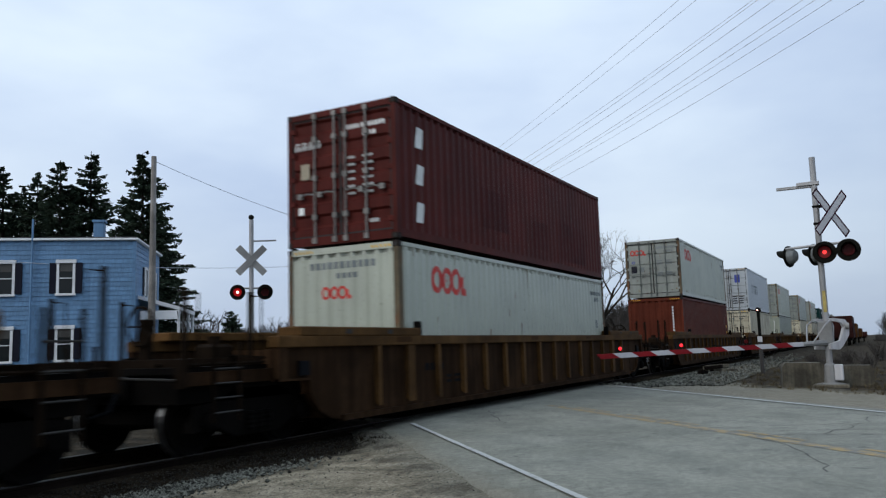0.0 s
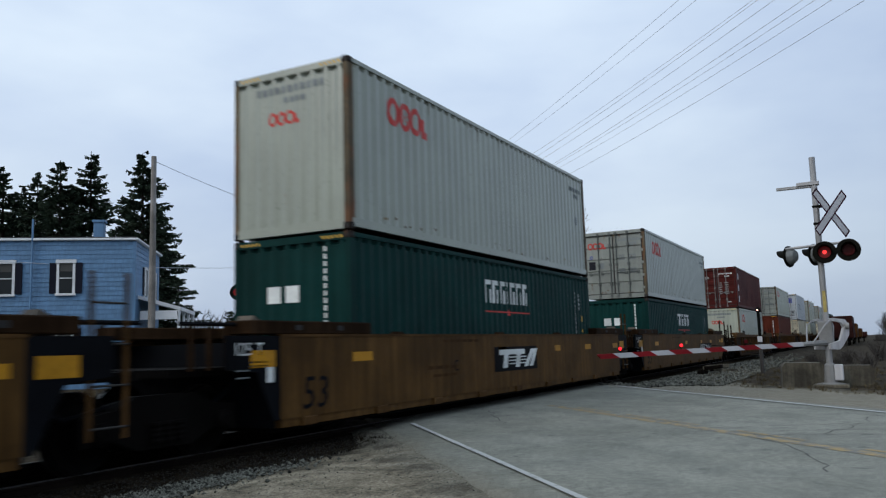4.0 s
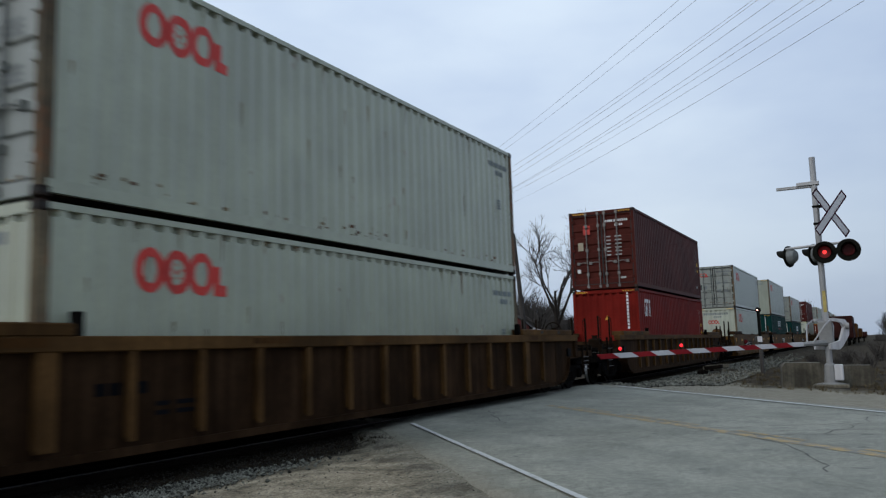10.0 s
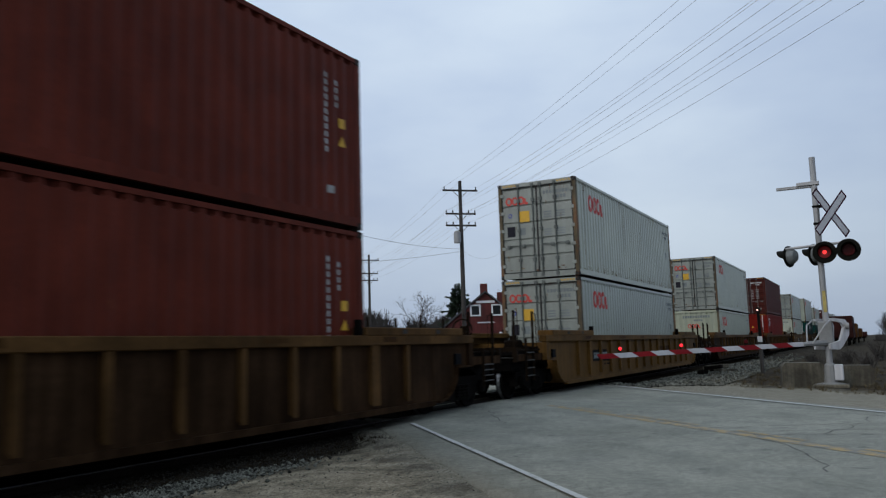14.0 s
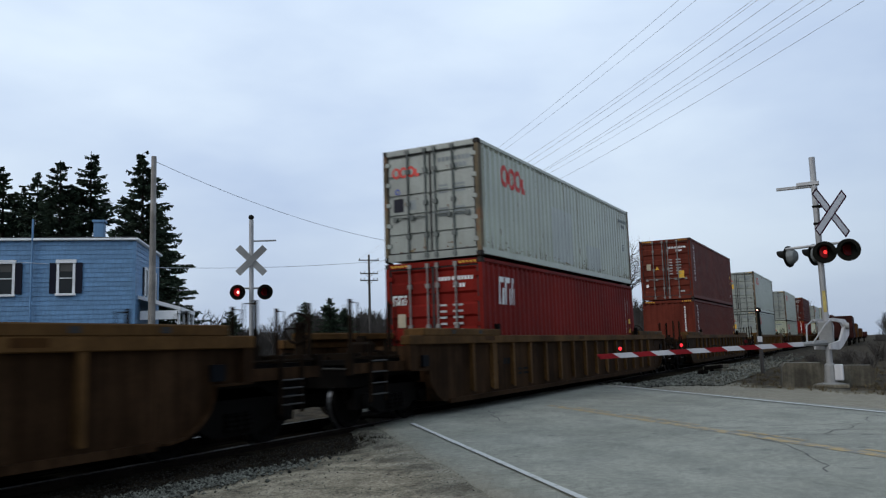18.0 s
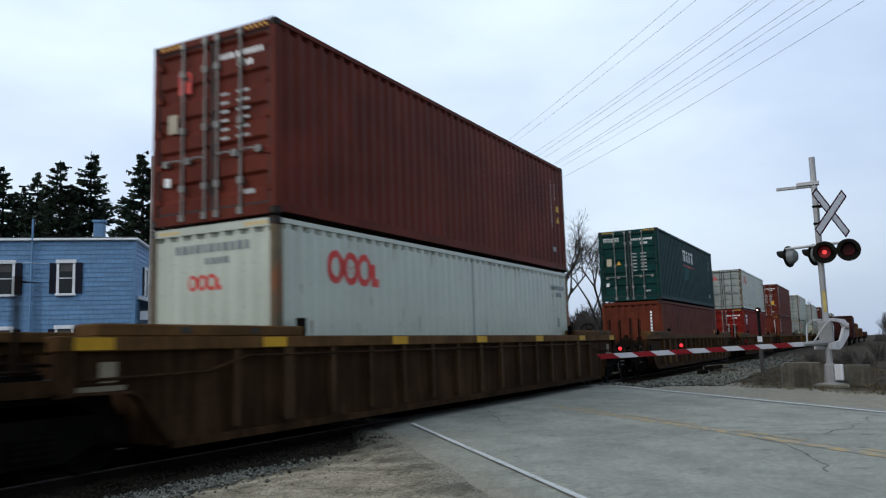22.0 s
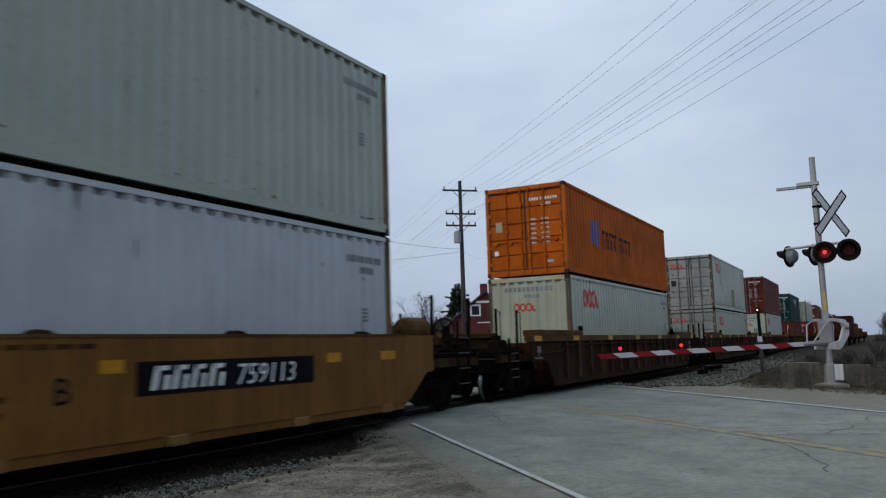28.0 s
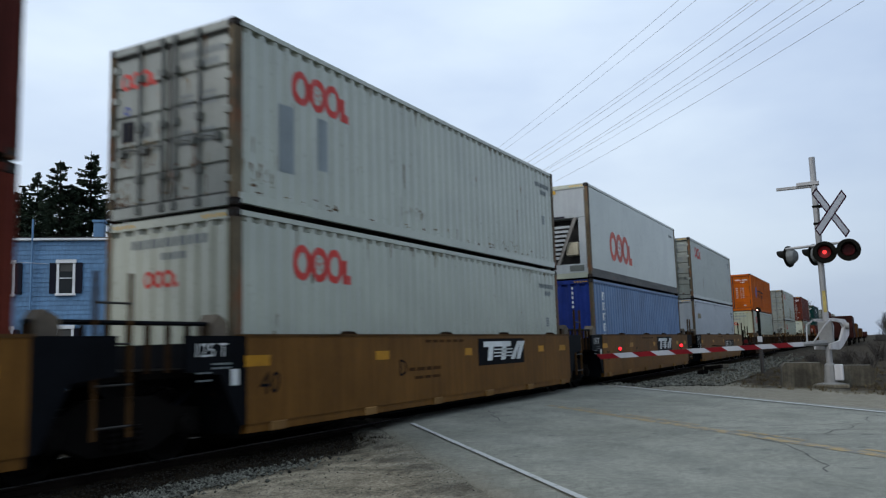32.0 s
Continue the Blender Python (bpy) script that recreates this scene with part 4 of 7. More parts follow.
def lloyd_box(H):
    nm = [("side_badge", D_BLUE, [rect(2.25, 1.05, 2.60, 1.75, 0.1), rect(2.75, 1.0, 3.05, 1.8)]),
          ("side_name", D_DARK, block_name(3.45, 1.02, 0.56, [0.36, 0.26, 0.26, 0.26, 0.26], 0.07) + block_name(5.35, 1.02, 0.52, [0.24, 0.20, 0.26, 0.26, 0.26], 0.07))]
    return container(H, P_ORANGE, "doors_panel", "orange corrugated shipping container with a dark blue block name", nm, coded_doors(H))


def reefer_box(H):
    nm = [("side_logo", D_ORED, flower_logo(2.16, 0.70, 0.95, True)), ("code_marking", D_FAINT, bars(11.0, H - 0.5, [0.07] * 6, 0.1, 0.03))]
    return container(H, P_WHITE, "front", "white smooth refrigerated container with orange-red shapes and cooling unit", nm, [("door_logo", D_RED, flower_logo(0.55, H - 0.62, 0.25, False))], post=P_RAILRUST, reefer=True)


def blue_box(H):
    nm = [("upright_name", D_WHITE, [p for k in range(6) for p in block_name(1.02, H - 0.60 - k * 0.32, 0.24, [0.26], 0)])]
    bk = [("upright_name", D_WHITE, [p for k in range(6) for p in block_name(0.30, H - 0.6 - k * 0.34, 0.22, [0.17], 0)]), ("code_marking", D_WHITE, bars(1.78, H - 0.3, [0.05] * 12, 0.08, 0.06, stack=True))]
    return container(H, P_BLUE, "front", "faded blue corrugated shipping container with white upright letter shapes", nm, bk, end_paint=P_DKBLUE, post=P_RAILRUST)


def white_box(H, end="front"):
    nm = [("faded_label", D_PATCHT, [rect(0.85, H - 0.90, 1.70, H - 0.66)])] + oocl_side(H)[1:] + stains(H, heavy=0.8)
    return container(H, P_PURE, end, "plain white corrugated shipping container in a yellow wagon", nm, [("code_marking", D_DARK, bars(0.35, H - 0.3, [0.10] * 9, 0.09, 0.05, stack=True))], post=P_RAILRUST)


def ring_box(H):
    nm = [("side_name", D_FAINT, block_name(2.2, H * 0.42, 0.62, [0.5, 0.3, 0.5, 0.5, 0.5], 0.2))]
    bk = [("ring_badge", D_BLUE, ring(0.62, H - 0.75, 0.32, 0.32, 0.13, steps=8) + [rect(1.6, H - 1.0, 1.95, H - 0.45)]), ("yellow_sticker", D_YEL, [rect(0.5, 1.0, 0.9, 1.35)]), ("code_marking", D_DARK, bars(1.4, 0.9, [0.3, 0.3], 0.07, 0.1, rows=4, drop=0.15))]
    return container(H, P_PURE, "doors_panel", "white shipping container with a thick blue ring on its doors", nm, bk)


def tan_box(H):
    return container(H, P_TAN, "doors_panel", "cream-painted weathered shipping container in a well wagon", [("side_name", D_DARK, block_name(0.7, H * 0.4, 0.3, [0.2] * 3, 0.05))], coded_doors(H, D_DARK))


# ---------------------------------------------------------------- well wagons
SIDE = 1.46           # half width over the side chords


def truck(parent, x):
    """A two-axle bogie: four wheels on axles, two side frames with springs, a bolster."""
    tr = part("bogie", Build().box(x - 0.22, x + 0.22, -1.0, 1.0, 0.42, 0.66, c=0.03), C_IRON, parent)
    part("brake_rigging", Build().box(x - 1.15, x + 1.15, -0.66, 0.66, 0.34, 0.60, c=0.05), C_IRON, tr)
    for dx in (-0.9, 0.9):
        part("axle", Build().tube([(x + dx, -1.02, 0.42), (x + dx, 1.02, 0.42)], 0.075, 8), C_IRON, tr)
        for sy in (-1, 1):
            y = sy * 0.78
            prof = [(0.10, -0.08), (0.12, -0.06), (0.33, -0.02), (0.36, -0.055), (0.42, -0.06), (0.425, 0.0), (0.45, 0.06), (0.45, 0.085), (0.36, 0.085), (0.33, 0.03), (0.12, 0.06), (0.10, 0.09)]
            prof = [(r, -h * sy) for r, h in prof]
            w = Build().lathe(prof, (x + dx, y, 0.425), "y", 28)
            w.s = [1 if 5 * 28 <= i < 6 * 28 else 0 for i in range(len(w.f))]
            part("wheel", w, [C_IRON, C_STEEL], tr, smooth=False)
    for sy in (-1, 1):
        a, b = sorted((sy * 0.96, sy * 1.12))
        fr = Build()
        outer = [(-1.15, 0.30), (-1.15, 0.62), (-0.75, 0.66), (-0.45, 0.80), (0.45, 0.80), (0.75, 0.66), (1.15, 0.62), (1.15, 0.30), (0.72, 0.34), (0.42, 0.20), (-0.42, 0.20), (-0.72, 0.34)]
        fr.prism([(x + p, q) for p, q in (outer if sy < 0 else outer[::-1])], "y", a, b)
        part("side_frame", fr, C_IRON, tr)
        nest = Build()
        for dx in (-0.17, 0.0, 0.17):
            nest.lathe([(0.065, 0), (0.075, 0.03), (0.06, 0.06), (0.075, 0.09), (0.06, 0.12), (0.075, 0.15), (0.06, 0.18), (0.075, 0.21), (0.065, 0.24)], (x + dx, sy * 1.15, 0.26), "z", 8)
        part("spring_nest", nest, C_IRON, tr)
        for dx in (-0.9, 0.9):
            part("bearing_cap", Build().lathe([(0.13, 0), (0.13, 0.08 * sy), (0.07, 0.12 * sy)], (x + dx, sy * 1.10, 0.43), "y", 12), C_IRON, tr)
    return tr


def ladder(parent, x, sy, z0, z1, m=C_BRN, n=4):
    ld = Build()
    for dx in (0, 0.45):
        ld.tube([(x + dx, sy * 1.36, z0), (x + dx, sy * 1.36, z1)], 0.03, 6)
    for i in range(n):
        z = z0 + 0.12 + (z1 - z0 - 0.45) * i / max(1, n - 1)
        ld.tube([(x, sy * 1.38, z), (x + 0.45, sy * 1.38, z)], 0.014, 6, 1)
    return part("ladder", ld, [m, C_RUNG], parent)


def end_gear(t, sx, x0, x1, m, brake=False, tall=0.0):
    """The open platform past the well: deck, beams, coupler, grab posts, pipes, ladders and a brake wheel."""
    xa, xb = sorted((sx * x0, sx * x1))
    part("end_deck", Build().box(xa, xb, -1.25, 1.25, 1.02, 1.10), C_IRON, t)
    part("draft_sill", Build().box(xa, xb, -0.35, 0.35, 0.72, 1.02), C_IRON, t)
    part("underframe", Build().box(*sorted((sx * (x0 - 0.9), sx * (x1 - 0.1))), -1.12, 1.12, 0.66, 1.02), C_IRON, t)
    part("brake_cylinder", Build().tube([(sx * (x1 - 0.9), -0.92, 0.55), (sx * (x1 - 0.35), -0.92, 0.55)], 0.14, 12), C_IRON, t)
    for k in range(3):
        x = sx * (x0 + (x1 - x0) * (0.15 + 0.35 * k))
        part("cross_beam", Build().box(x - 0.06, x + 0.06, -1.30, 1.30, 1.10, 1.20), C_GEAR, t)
    cp = Build().box(min(sx * x1, sx * (x1 + 0.55)), max(sx * x1, sx * (x1 + 0.55)), -0.14, 0.14, 0.74, 1.0, c=0.03)
    cp.box(min(sx * (x1 + 0.38), sx * (x1 + 0.62)), max(sx * (x1 + 0.38), sx * (x1 + 0.62)), -0.20, 0.10, 0.70, 1.04, c=0.04)
    part("coupler", cp, C_IRON, t)
    part("cut_lever", Build().tube([(sx * (x1 + 0.08), -1.25, 0.96), (sx * (x1 + 0.10), -0.5, 0.98), (sx * (x1 + 0.30), -0.1, 1.06)], 0.014, 5), C_RUNG, t)
    for sy in (-1, 1):
        a, b = sorted((sy * 1.22, sy * 1.34))
        part("side_sill", Build().box(xa, xb, a, b, 0.88, 1.04), m, t)
        part("end_post", Build().box(sx * x1 - 0.05, sx * x1 + 0.05, a, b, 0.86, 1.20), C_GEAR, t)
        for x in (x0 + 0.30, x1 - 0.10):
            ps = Build().box(sx * x - 0.024, sx * x + 0.024, sy * 1.22 - 0.024, sy * 1.22 + 0.024, 1.04, 1.95 + tall * 0.5)
            ps.tube([(sx * x, sy * 1.22, 1.90 + tall * 0.5), (sx * (x - 0.22), sy * 1.22, 1.90 + tall * 0.5), (sx * (x - 0.22), sy * 1.22, 1.10)], 0.013, 5)
            part("grab_post", ps, C_GEAR, t)
        part("step_rail", Build().tube([(sx * (x0 + 0.1), sy * 1.30, 1.13), (sx * (x1 - 0.1), sy * 1.30, 1.13)], 0.02, 6), C_GEAR, t)
        ladder(t, sx * (x1 - 0.45) - (0.45 if sx > 0 else 0), sy, 0.42, 1.2 + tall, C_GEAR)
        part("hose", Build().tube([(sx * (x1 + 0.1), sy * 0.4, 0.95), (sx * (x1 + 0.3), sy * 0.42, 0.6), (sx * (x1 + 0.55), sy * 0.2, 0.5)], 0.025, 6), C_BLK, t)
        part("brake_pipe", Build().tube([(sx * (x0 - 0.3), sy * 0.95, 1.18), (sx * (x0 + 0.4), sy * 0.98, 1.22), (sx * (x0 + 0.7), sy * 0.80, 1.14), (sx * (x1 - 0.1), sy * 0.74, 1.13)], 0.022, 6), C_GEAR, t)
    part("valve_block", Build().box(sx * (x0 + 0.52) - 0.20, sx * (x0 + 0.52) + 0.20, -0.98, -0.62, 1.10, 1.38, c=0.04).tube([(sx * (x0 + 0.52), -0.8, 1.38), (sx * (x0 + 0.52), -0.8, 1.48)], 0.09, 10), C_GEAR, t)
    if brake:
        xw, zw = sx * (x0 + 0.55), 1.52 + tall * 0.7
        rim = Build()
        n = 20
        rim.tube([(xw, 0.55 + 0.27 * math.cos(2 * math.pi * k / n), zw + 0.27 * math.sin(2 * math.pi * k / n)) for k in range(n + 1)], 0.02, 6)
        bw = part("brake_wheel", rim, C_GEAR, t)
        for k in range(5):
            a = 2 * math.pi * k / 5
            part("spoke", Build().tube([(xw, 0.55, zw), (xw, 0.55 + 0.27 * math.cos(a), zw + 0.27 * math.sin(a))], 0.013, 5), C_GEAR, bw)
        part("brake_stand", Build().box(xw + 0.03, xw + 0.16, 0.46, 0.64, 1.10, zw + 0.1, c=0.02), C_GEAR, t)
        if tall > 0.3:
            part("air_reservoir", Build().lathe([(0.05, 0), (0.20, 0.05), (0.24, 0.14), (0.24, 0.76), (0.20, 0.85), (0.05, 0.90)], (min(sx * (x0 + 0.15), sx * (x0 + 1.05)), -0.62, 1.60), "x", 16), C_CHORD, t, "rust-brown air tank")
            part("tank_saddle", Build().box(min(sx * (x0 + 0.35), sx * (x0 + 0.85)), max(sx * (x0 + 0.35), sx * (x0 + 0.85)), -0.72, -0.52, 1.10, 1.40), C_GEAR, t)


def hat(t, xa, xb, sy, z0, z1, m):
    """The raised plate over the end of a side chord; two black patches imitate shaded holes in its edge."""
    a, b = sorted((sy * 1.05, sy * (SIDE + 0.005)))
    h = Build().box(xa, xb, a, b, z0, z1, c=0.015)
    for q in (0.35, 0.7):
        x = xa + (xb - xa) * q
        h.box(x - 0.07, x + 0.07, sy * (SIDE + 0.006) - 0.004, sy * (SIDE + 0.006) + 0.004, (z0 + z1) / 2 - 0.035, (z0 + z1) / 2 + 0.035, 1)
    return part("guide_plate", h, [m, M_GASKET_HOLE], t)


def marks(t, sy, name, m, polys, y=None):
    """Painted marks on a wagon's flat side."""
    y = SIDE if y is None else y
    for piece in split(name, polys):
        tiny(part(name, painted(piece, lambda u, s, z: (u, sy * (y + 0.004), z), False), m, t))


def ribbed_wagon(paint, chord, words, reflect=False, panels=False, far=False):
    """A wagon with a deep ribbed well for 53 ft, a bogie under each end."""
    t = thing("well_wagon", words, "railway wagon", "wagons of the train")
    W8 = 8.1
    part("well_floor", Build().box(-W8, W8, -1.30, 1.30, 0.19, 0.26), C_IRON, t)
    for sx in (-1, 1):
        xa, xb = sorted((sx * W8, sx * (W8 + 0.08)))
        part("bulkhead", Build().box(xa, xb, -1.34, 1.34, 0.25, 1.30), paint, t)
        if far:
            part("end_deck", Build().box(min(sx * 9.6, sx * 11.6), max(sx * 9.6, sx * 11.6), -1.25, 1.25, 0.8, 1.10), C_IRON, t)
            part("bogie", Build().box(sx * 9.65 - 1.2, sx * 9.65 + 1.2, -1.05, 1.05, 0.0, 0.75, c=0.2), C_IRON, t)
            continue
        end_gear(t, sx, 9.6, 11.15, C_BRN, brake=sx < 0, tall=0.2 if sx < 0 else 0)
        truck(t, sx * 9.65)
    for sy in (-1, 1):
        a, b = sorted((sy * 1.34, sy * 1.37))
        part("side_wall", Build().box(-W8, W8, a, b, 0.25, 1.32), paint, t)
        a, b = sorted((sy * 1.27, sy * SIDE))
        part("top_chord", Build().box(-9.62, 9.62, a, b, 1.31, 1.47, c=0.012), chord, t)
        a, b = sorted((sy * 1.30, sy * 1.42))
        part("bottom_chord", Build().box(-W8 + 0.02, W8 - 0.02, a, b, 0.21, 0.30), paint, t)
        for k in range(15):
            x = -7.1 + k * 14.2 / 14
            wide = 0.11 if k in (1, 13) else 0.05
            a, b = sorted((sy * 1.365, sy * (SIDE - 0.012)))
            rb = Build().add([(x - wide, a, 0.36), (x + wide, a, 0.36), (x + wide, b, 0.42), (x - wide, b, 0.42), (x - wide, a, 1.312), (x + wide, a, 1.312), (x + wide, b, 1.312), (x - wide, b, 1.312)],
                             [(3, 2, 1, 0), (4, 5, 6, 7), (0, 1, 5, 4), (1, 2, 6, 5), (2, 3, 7, 6), (3, 0, 4, 7)])
            part("rib", rb, paint if panels else C_RIB if reflect else chord, t)
        for sx in (-1, 1):
            arch = [(sx * W8, 0.25), (sx * (W8 + 0.10), 0.25)] + [(sx * (W8 + 0.10 + 0.75 * math.sin(radians(q))), 0.25 + 0.60 * (1 - math.cos(radians(q)))) for q in (20, 40, 60, 75, 90)] + [
                (sx * 9.60, 0.86), (sx * 9.60, 1.312), (sx * W8, 1.312)]
            if reflect:
                arch = [(sx * W8, 0.25), (sx * (W8 + 0.06), 0.25), (sx * (W8 + 0.50), 0.80), (sx * (W8 + 0.62), 0.86), (sx * 9.60, 0.88), (sx * 9.60, 1.312), (sx * W8, 1.312)]
            a, b = sorted((sy * 1.33, sy * 1.38))
            part("end_panel", Build().prism(arch if sx * sy < 0 else arch[::-1], "y", a, b), paint, t)
            edge = Build()
            pts = arch[1:-2]
            for (xa, za), (xb, zb) in zip(pts, pts[1:]):
                edge.add([(xa, sy * 1.38, za), (xb, sy * 1.38, zb), (xb, sy * 1.46, zb), (xa, sy * 1.46, za), (xa, sy * 1.38, za + 0.03), (xb, sy * 1.38, zb + 0.03), (xb, sy * 1.46, zb + 0.03), (xa, sy * 1.46, za + 0.03)],
                         [(0, 1, 2, 3), (7, 6, 5, 4), (0, 4, 5, 1), (3, 2, 6, 7), (1, 5, 6, 2), (0, 3, 7, 4)])
            part("arch_flange", edge, paint, t)
            part("end_stiffener", Build().box(min(sx * 9.42, sx * 9.60), max(sx * 9.42, sx * 9.60), *sorted((sy * 1.38, sy * 1.455)), 0.86, 1.312), paint, t)
            None if reflect else part("jack_pad", Build().box(min(sx * 8.9, sx * 9.12), max(sx * 8.9, sx * 9.12), *sorted((sy * 1.38, sy * 1.43)), 0.92, 1.12), C_BLK, t)
            xa, xb = sorted((sx * 5.8, sx * 9.15))
            hat(t, xa, xb, sy, 1.465, 1.60, chord)
            part("guide_horn", Build().box(sx * 5.72 - 0.05, sx * 5.72 + 0.05, *sorted((sy * 1.30, sy * 1.42)), 1.47, 1.72, c=0.01), C_IRON, t)
        if reflect:
            marks(t, sy, "white_label", D_CREAM, [rect(-9.35, 0.90, -8.75, 0.955), rect(8.75, 0.90, 9.35, 0.955), rect(8.86, 0.985, 9.08, 1.20), rect(-9.08, 0.985, -8.86, 1.20)], 1.384)
            marks(t, sy, "reflector", C_REFLY, [rect(x - 0.24, 1.325, x + 0.24, 1.455) for x in (-9.2, -6.4, -3.2, 0.0, 3.2, 6.4, 9.2)])
            part("brake_pipe", Build().tube([(-9.3, sy * 1.44, 1.02), (-7.6, sy * 1.44, 1.05), (-6.9, sy * 1.44, 1.22), (6.9, sy * 1.44, 1.22), (7.6, sy * 1.44, 1.05), (9.3, sy * 1.44, 1.02)], 0.020, 6), paint, t)
        else:
            marks(t, sy, "stencil_marking", D_STENC, bars(-6.6, 1.36, [0.5], 0.09, 0.03) + bars(-3.2, 1.37, [0.12] * 5, 0.07, 0.03) + bars(-0.6, 1.36, [0.45], 0.09, 0.03) + bars(3.4, 1.37, [0.10] * 4, 0.06, 0.03) + bars(6.3, 1.36, [0.4], 0.09, 0.0))
            marks(t, sy, "stencil_marking", C_BLK, bars(-5.5, 0.85, [0.14] * 4, 0.13, 0.04) + bars(-4.7, 0.7, [0.2, 0.3], 0.05, 0.1, rows=2, drop=0.1), 1.372)
        if panels:
            marks(t, sy, "mark_panel", C_BLK, [rect(-5.75, 0.72, -4.35, 1.05)], 1.372)
            marks(t, sy, "mark_panel", D_STENC, [rect(2.5, 0.80, 4.0, 1.06)], 1.372)
            marks(t, sy, "mark_lettering", D_FAINT, bars(-5.65, 0.8, [0.16] * 3, 0.17, 0.05) + bars(-4.95, 0.8, [0.12] * 4, 0.17, 0.03), 1.378)
            marks(t, sy, "length_number", C_BLK, glyphs("53", 0.24, 5.3 if sy < 0 else 5.65, 0.86, squeeze=1 if sy < 0 else -1), 1.372)
    return t


def smooth_wagon(half, words, letter, number="", logo=False, dark_end=(True, True), length="53", clean=False, first=False, last=False, hats=True):
    """One well of a jointed wagon with flat yellow sides; bogies are shared between wells."""
    t = thing("well_wagon", words, "railway wagon", "wagons of the train")
    m = C_YELB if clean else C_YEL
    part("well_floor", Build().box(-half, half, -1.30, 1.30, 0.19, 0.26), C_IRON, t)
    gap = 9.75 - 8.1 if half > 7 else 1.62
    for sx in (-1, 1):
        xa, xb = sorted((sx * half, sx * (half + 0.08)))
        part("bulkhead", Build().box(xa, xb, -1.36, 1.36, 0.25, 1.40), C_BLK if dark_end[(sx + 1) // 2] else m, t)
        own = (sx > 0 and first) or (sx < 0 and last)
        if own:
            end_gear(t, sx, half + 1.1, half + 3.05, C_BRN, brake=True, tall=0.55)
            truck(t, sx * (half + 1.55))
        else:
            xo = sorted((sx * half, sx * (half + gap - 0.05)))
            part("end_deck", Build().box(*xo, -1.1, 1.1, 0.98, 1.08), C_IRON, t)
            for sy in (-1, 1) if sx > 0 else ():
                ladder(t, half + 0.78, sy, 0.40, 2.15, C_CHORD)
            part("walkway_rail", Build().tube([(sx * (half + 0.1), -1.2, 1.62), (sx * (half + gap - 0.1), -1.2, 1.62)], 0.03, 6), C_BLK, t)
            for k in range(5):
                x = sx * (half + 0.15 + 0.3 * k)
                part("rail_post", Build().box(x - 0.025, x + 0.025, -1.22, -1.17, 1.05, 1.62), C_BRN, t)
            part("guide_block", Build().prism([(sx * (half + 0.30) - 0.15, 1.42), (sx * (half + 0.30) + 0.15, 1.42), (sx * (half + 0.30) + 0.11, 1.66), (sx * (half + 0.30) - 0.05, 1.74), (sx * (half + 0.30) - 0.14, 1.63)], "y", -1.30, -1.05), C_GUIDE, t)
            part("hose", Build().tube([(sx * (half + 0.2), -0.9, 0.9), (sx * (half + 0.8), -0.95, 0.6), (sx * (half + gap), -0.9, 0.75)], 0.03, 6), C_BLK, t)
            if sx < 0:
                truck(t, -(half + gap))
    for sy in (-1, 1):
        a, b = sorted((sy * 1.40, sy * SIDE))
        part("side_wall", Build().prism([(-half, 0.36), (half, 0.36), (half, 1.47), (-half, 1.47)] if sy < 0 else [(-half, 1.47), (half, 1.47), (half, 0.36), (-half, 0.36)], "y", a, b), m, t)
        a, b = sorted((sy * 1.28, sy * (SIDE - 0.02)))
        part("bottom_chord", Build().box(-half + 0.02, half - 0.02, a, b, 0.25, 0.37), m, t)
        a, b = sorted((sy * 1.28, sy * (SIDE + 0.012)))
        part("top_lip", Build().box(-half - 0.02, half + 0.02, a, b, 1.455, 1.49), C_CHORD, t)
        feet = 9 if half > 7 else 6
        for k in range(feet):
            x = -half + 0.6 + (2 * half - 1.2) * k / (feet - 1)
            part("foot_block", Build().box(x - 0.16, x + 0.16, *sorted((sy * 1.36, sy * (SIDE + 0.02))), 0.24, 0.36, c=0.01), C_FOOT if clean else C_CHORD, t)
        for sx in (-1, 1):
            dk = dark_end[(sx + 1) // 2]
            own = (sx > 0 and first) or (sx < 0 and last)
            ex = 1.0
            pan = [(sx * half, 0.36), (sx * (half + 0.12), 0.36), (sx * (half + (0.75 if own else 0.45)), 0.82 if own else 1.0), (sx * (half + ex), 0.84 if own else 1.05), (sx * (half + ex), 1.47), (sx * half, 1.47)]
            a, b = sorted((sy * 1.39, sy * (SIDE - 0.012)))
            part("end_panel", Build().prism(pan if sx * sy < 0 else pan[::-1], "y", a, b), m if own or not dk else C_BLK, t, "" if own or not dk else "black painted end of the side")
            if hats and half > 7:
                xa, xb = sorted((sx * 5.9, sx * 8.7))
                hat(t, xa, xb, sy, 1.488, 1.67, C_BRN)
        for x in (-0.62, -0.1, 0.34, 0.8):
            part("lashing_bracket", Build().prism([(x * half - 0.15, 1.485), (x * half + 0.15, 1.485), (x * half + 0.08, 1.525), (x * half - 0.06, 1.535)], "y", *sorted((sy * 1.33, sy * 1.47))), C_BRN, t)
        dots = [(-half + 0.2, 0.24), (-half + 3.18, 0.20), (half * 0.03, 0.15), (4.08, 0.17), (half - 0.55, 0.22)] if half < 7 else [(-half + 1.95, 0.27), (-half * 0.1, 0.2), (half * 0.32, 0.2), (half * 0.62, 0.25), (half - 0.4, 0.25)]
        marks(t, sy, "reflector", C_REFL, [rect(x - w, 1.08, x + w, 1.22) for x, w in dots])
        if half > 7:
            marks(t, sy, "reflector", C_REFL, [rect(sx * (half + 0.35) - 0.24, 1.06, sx * (half + 0.35) + 0.24, 1.28) for sx in (-1, 1)], SIDE - 0.008)
        q = 1 if sy < 0 else -1
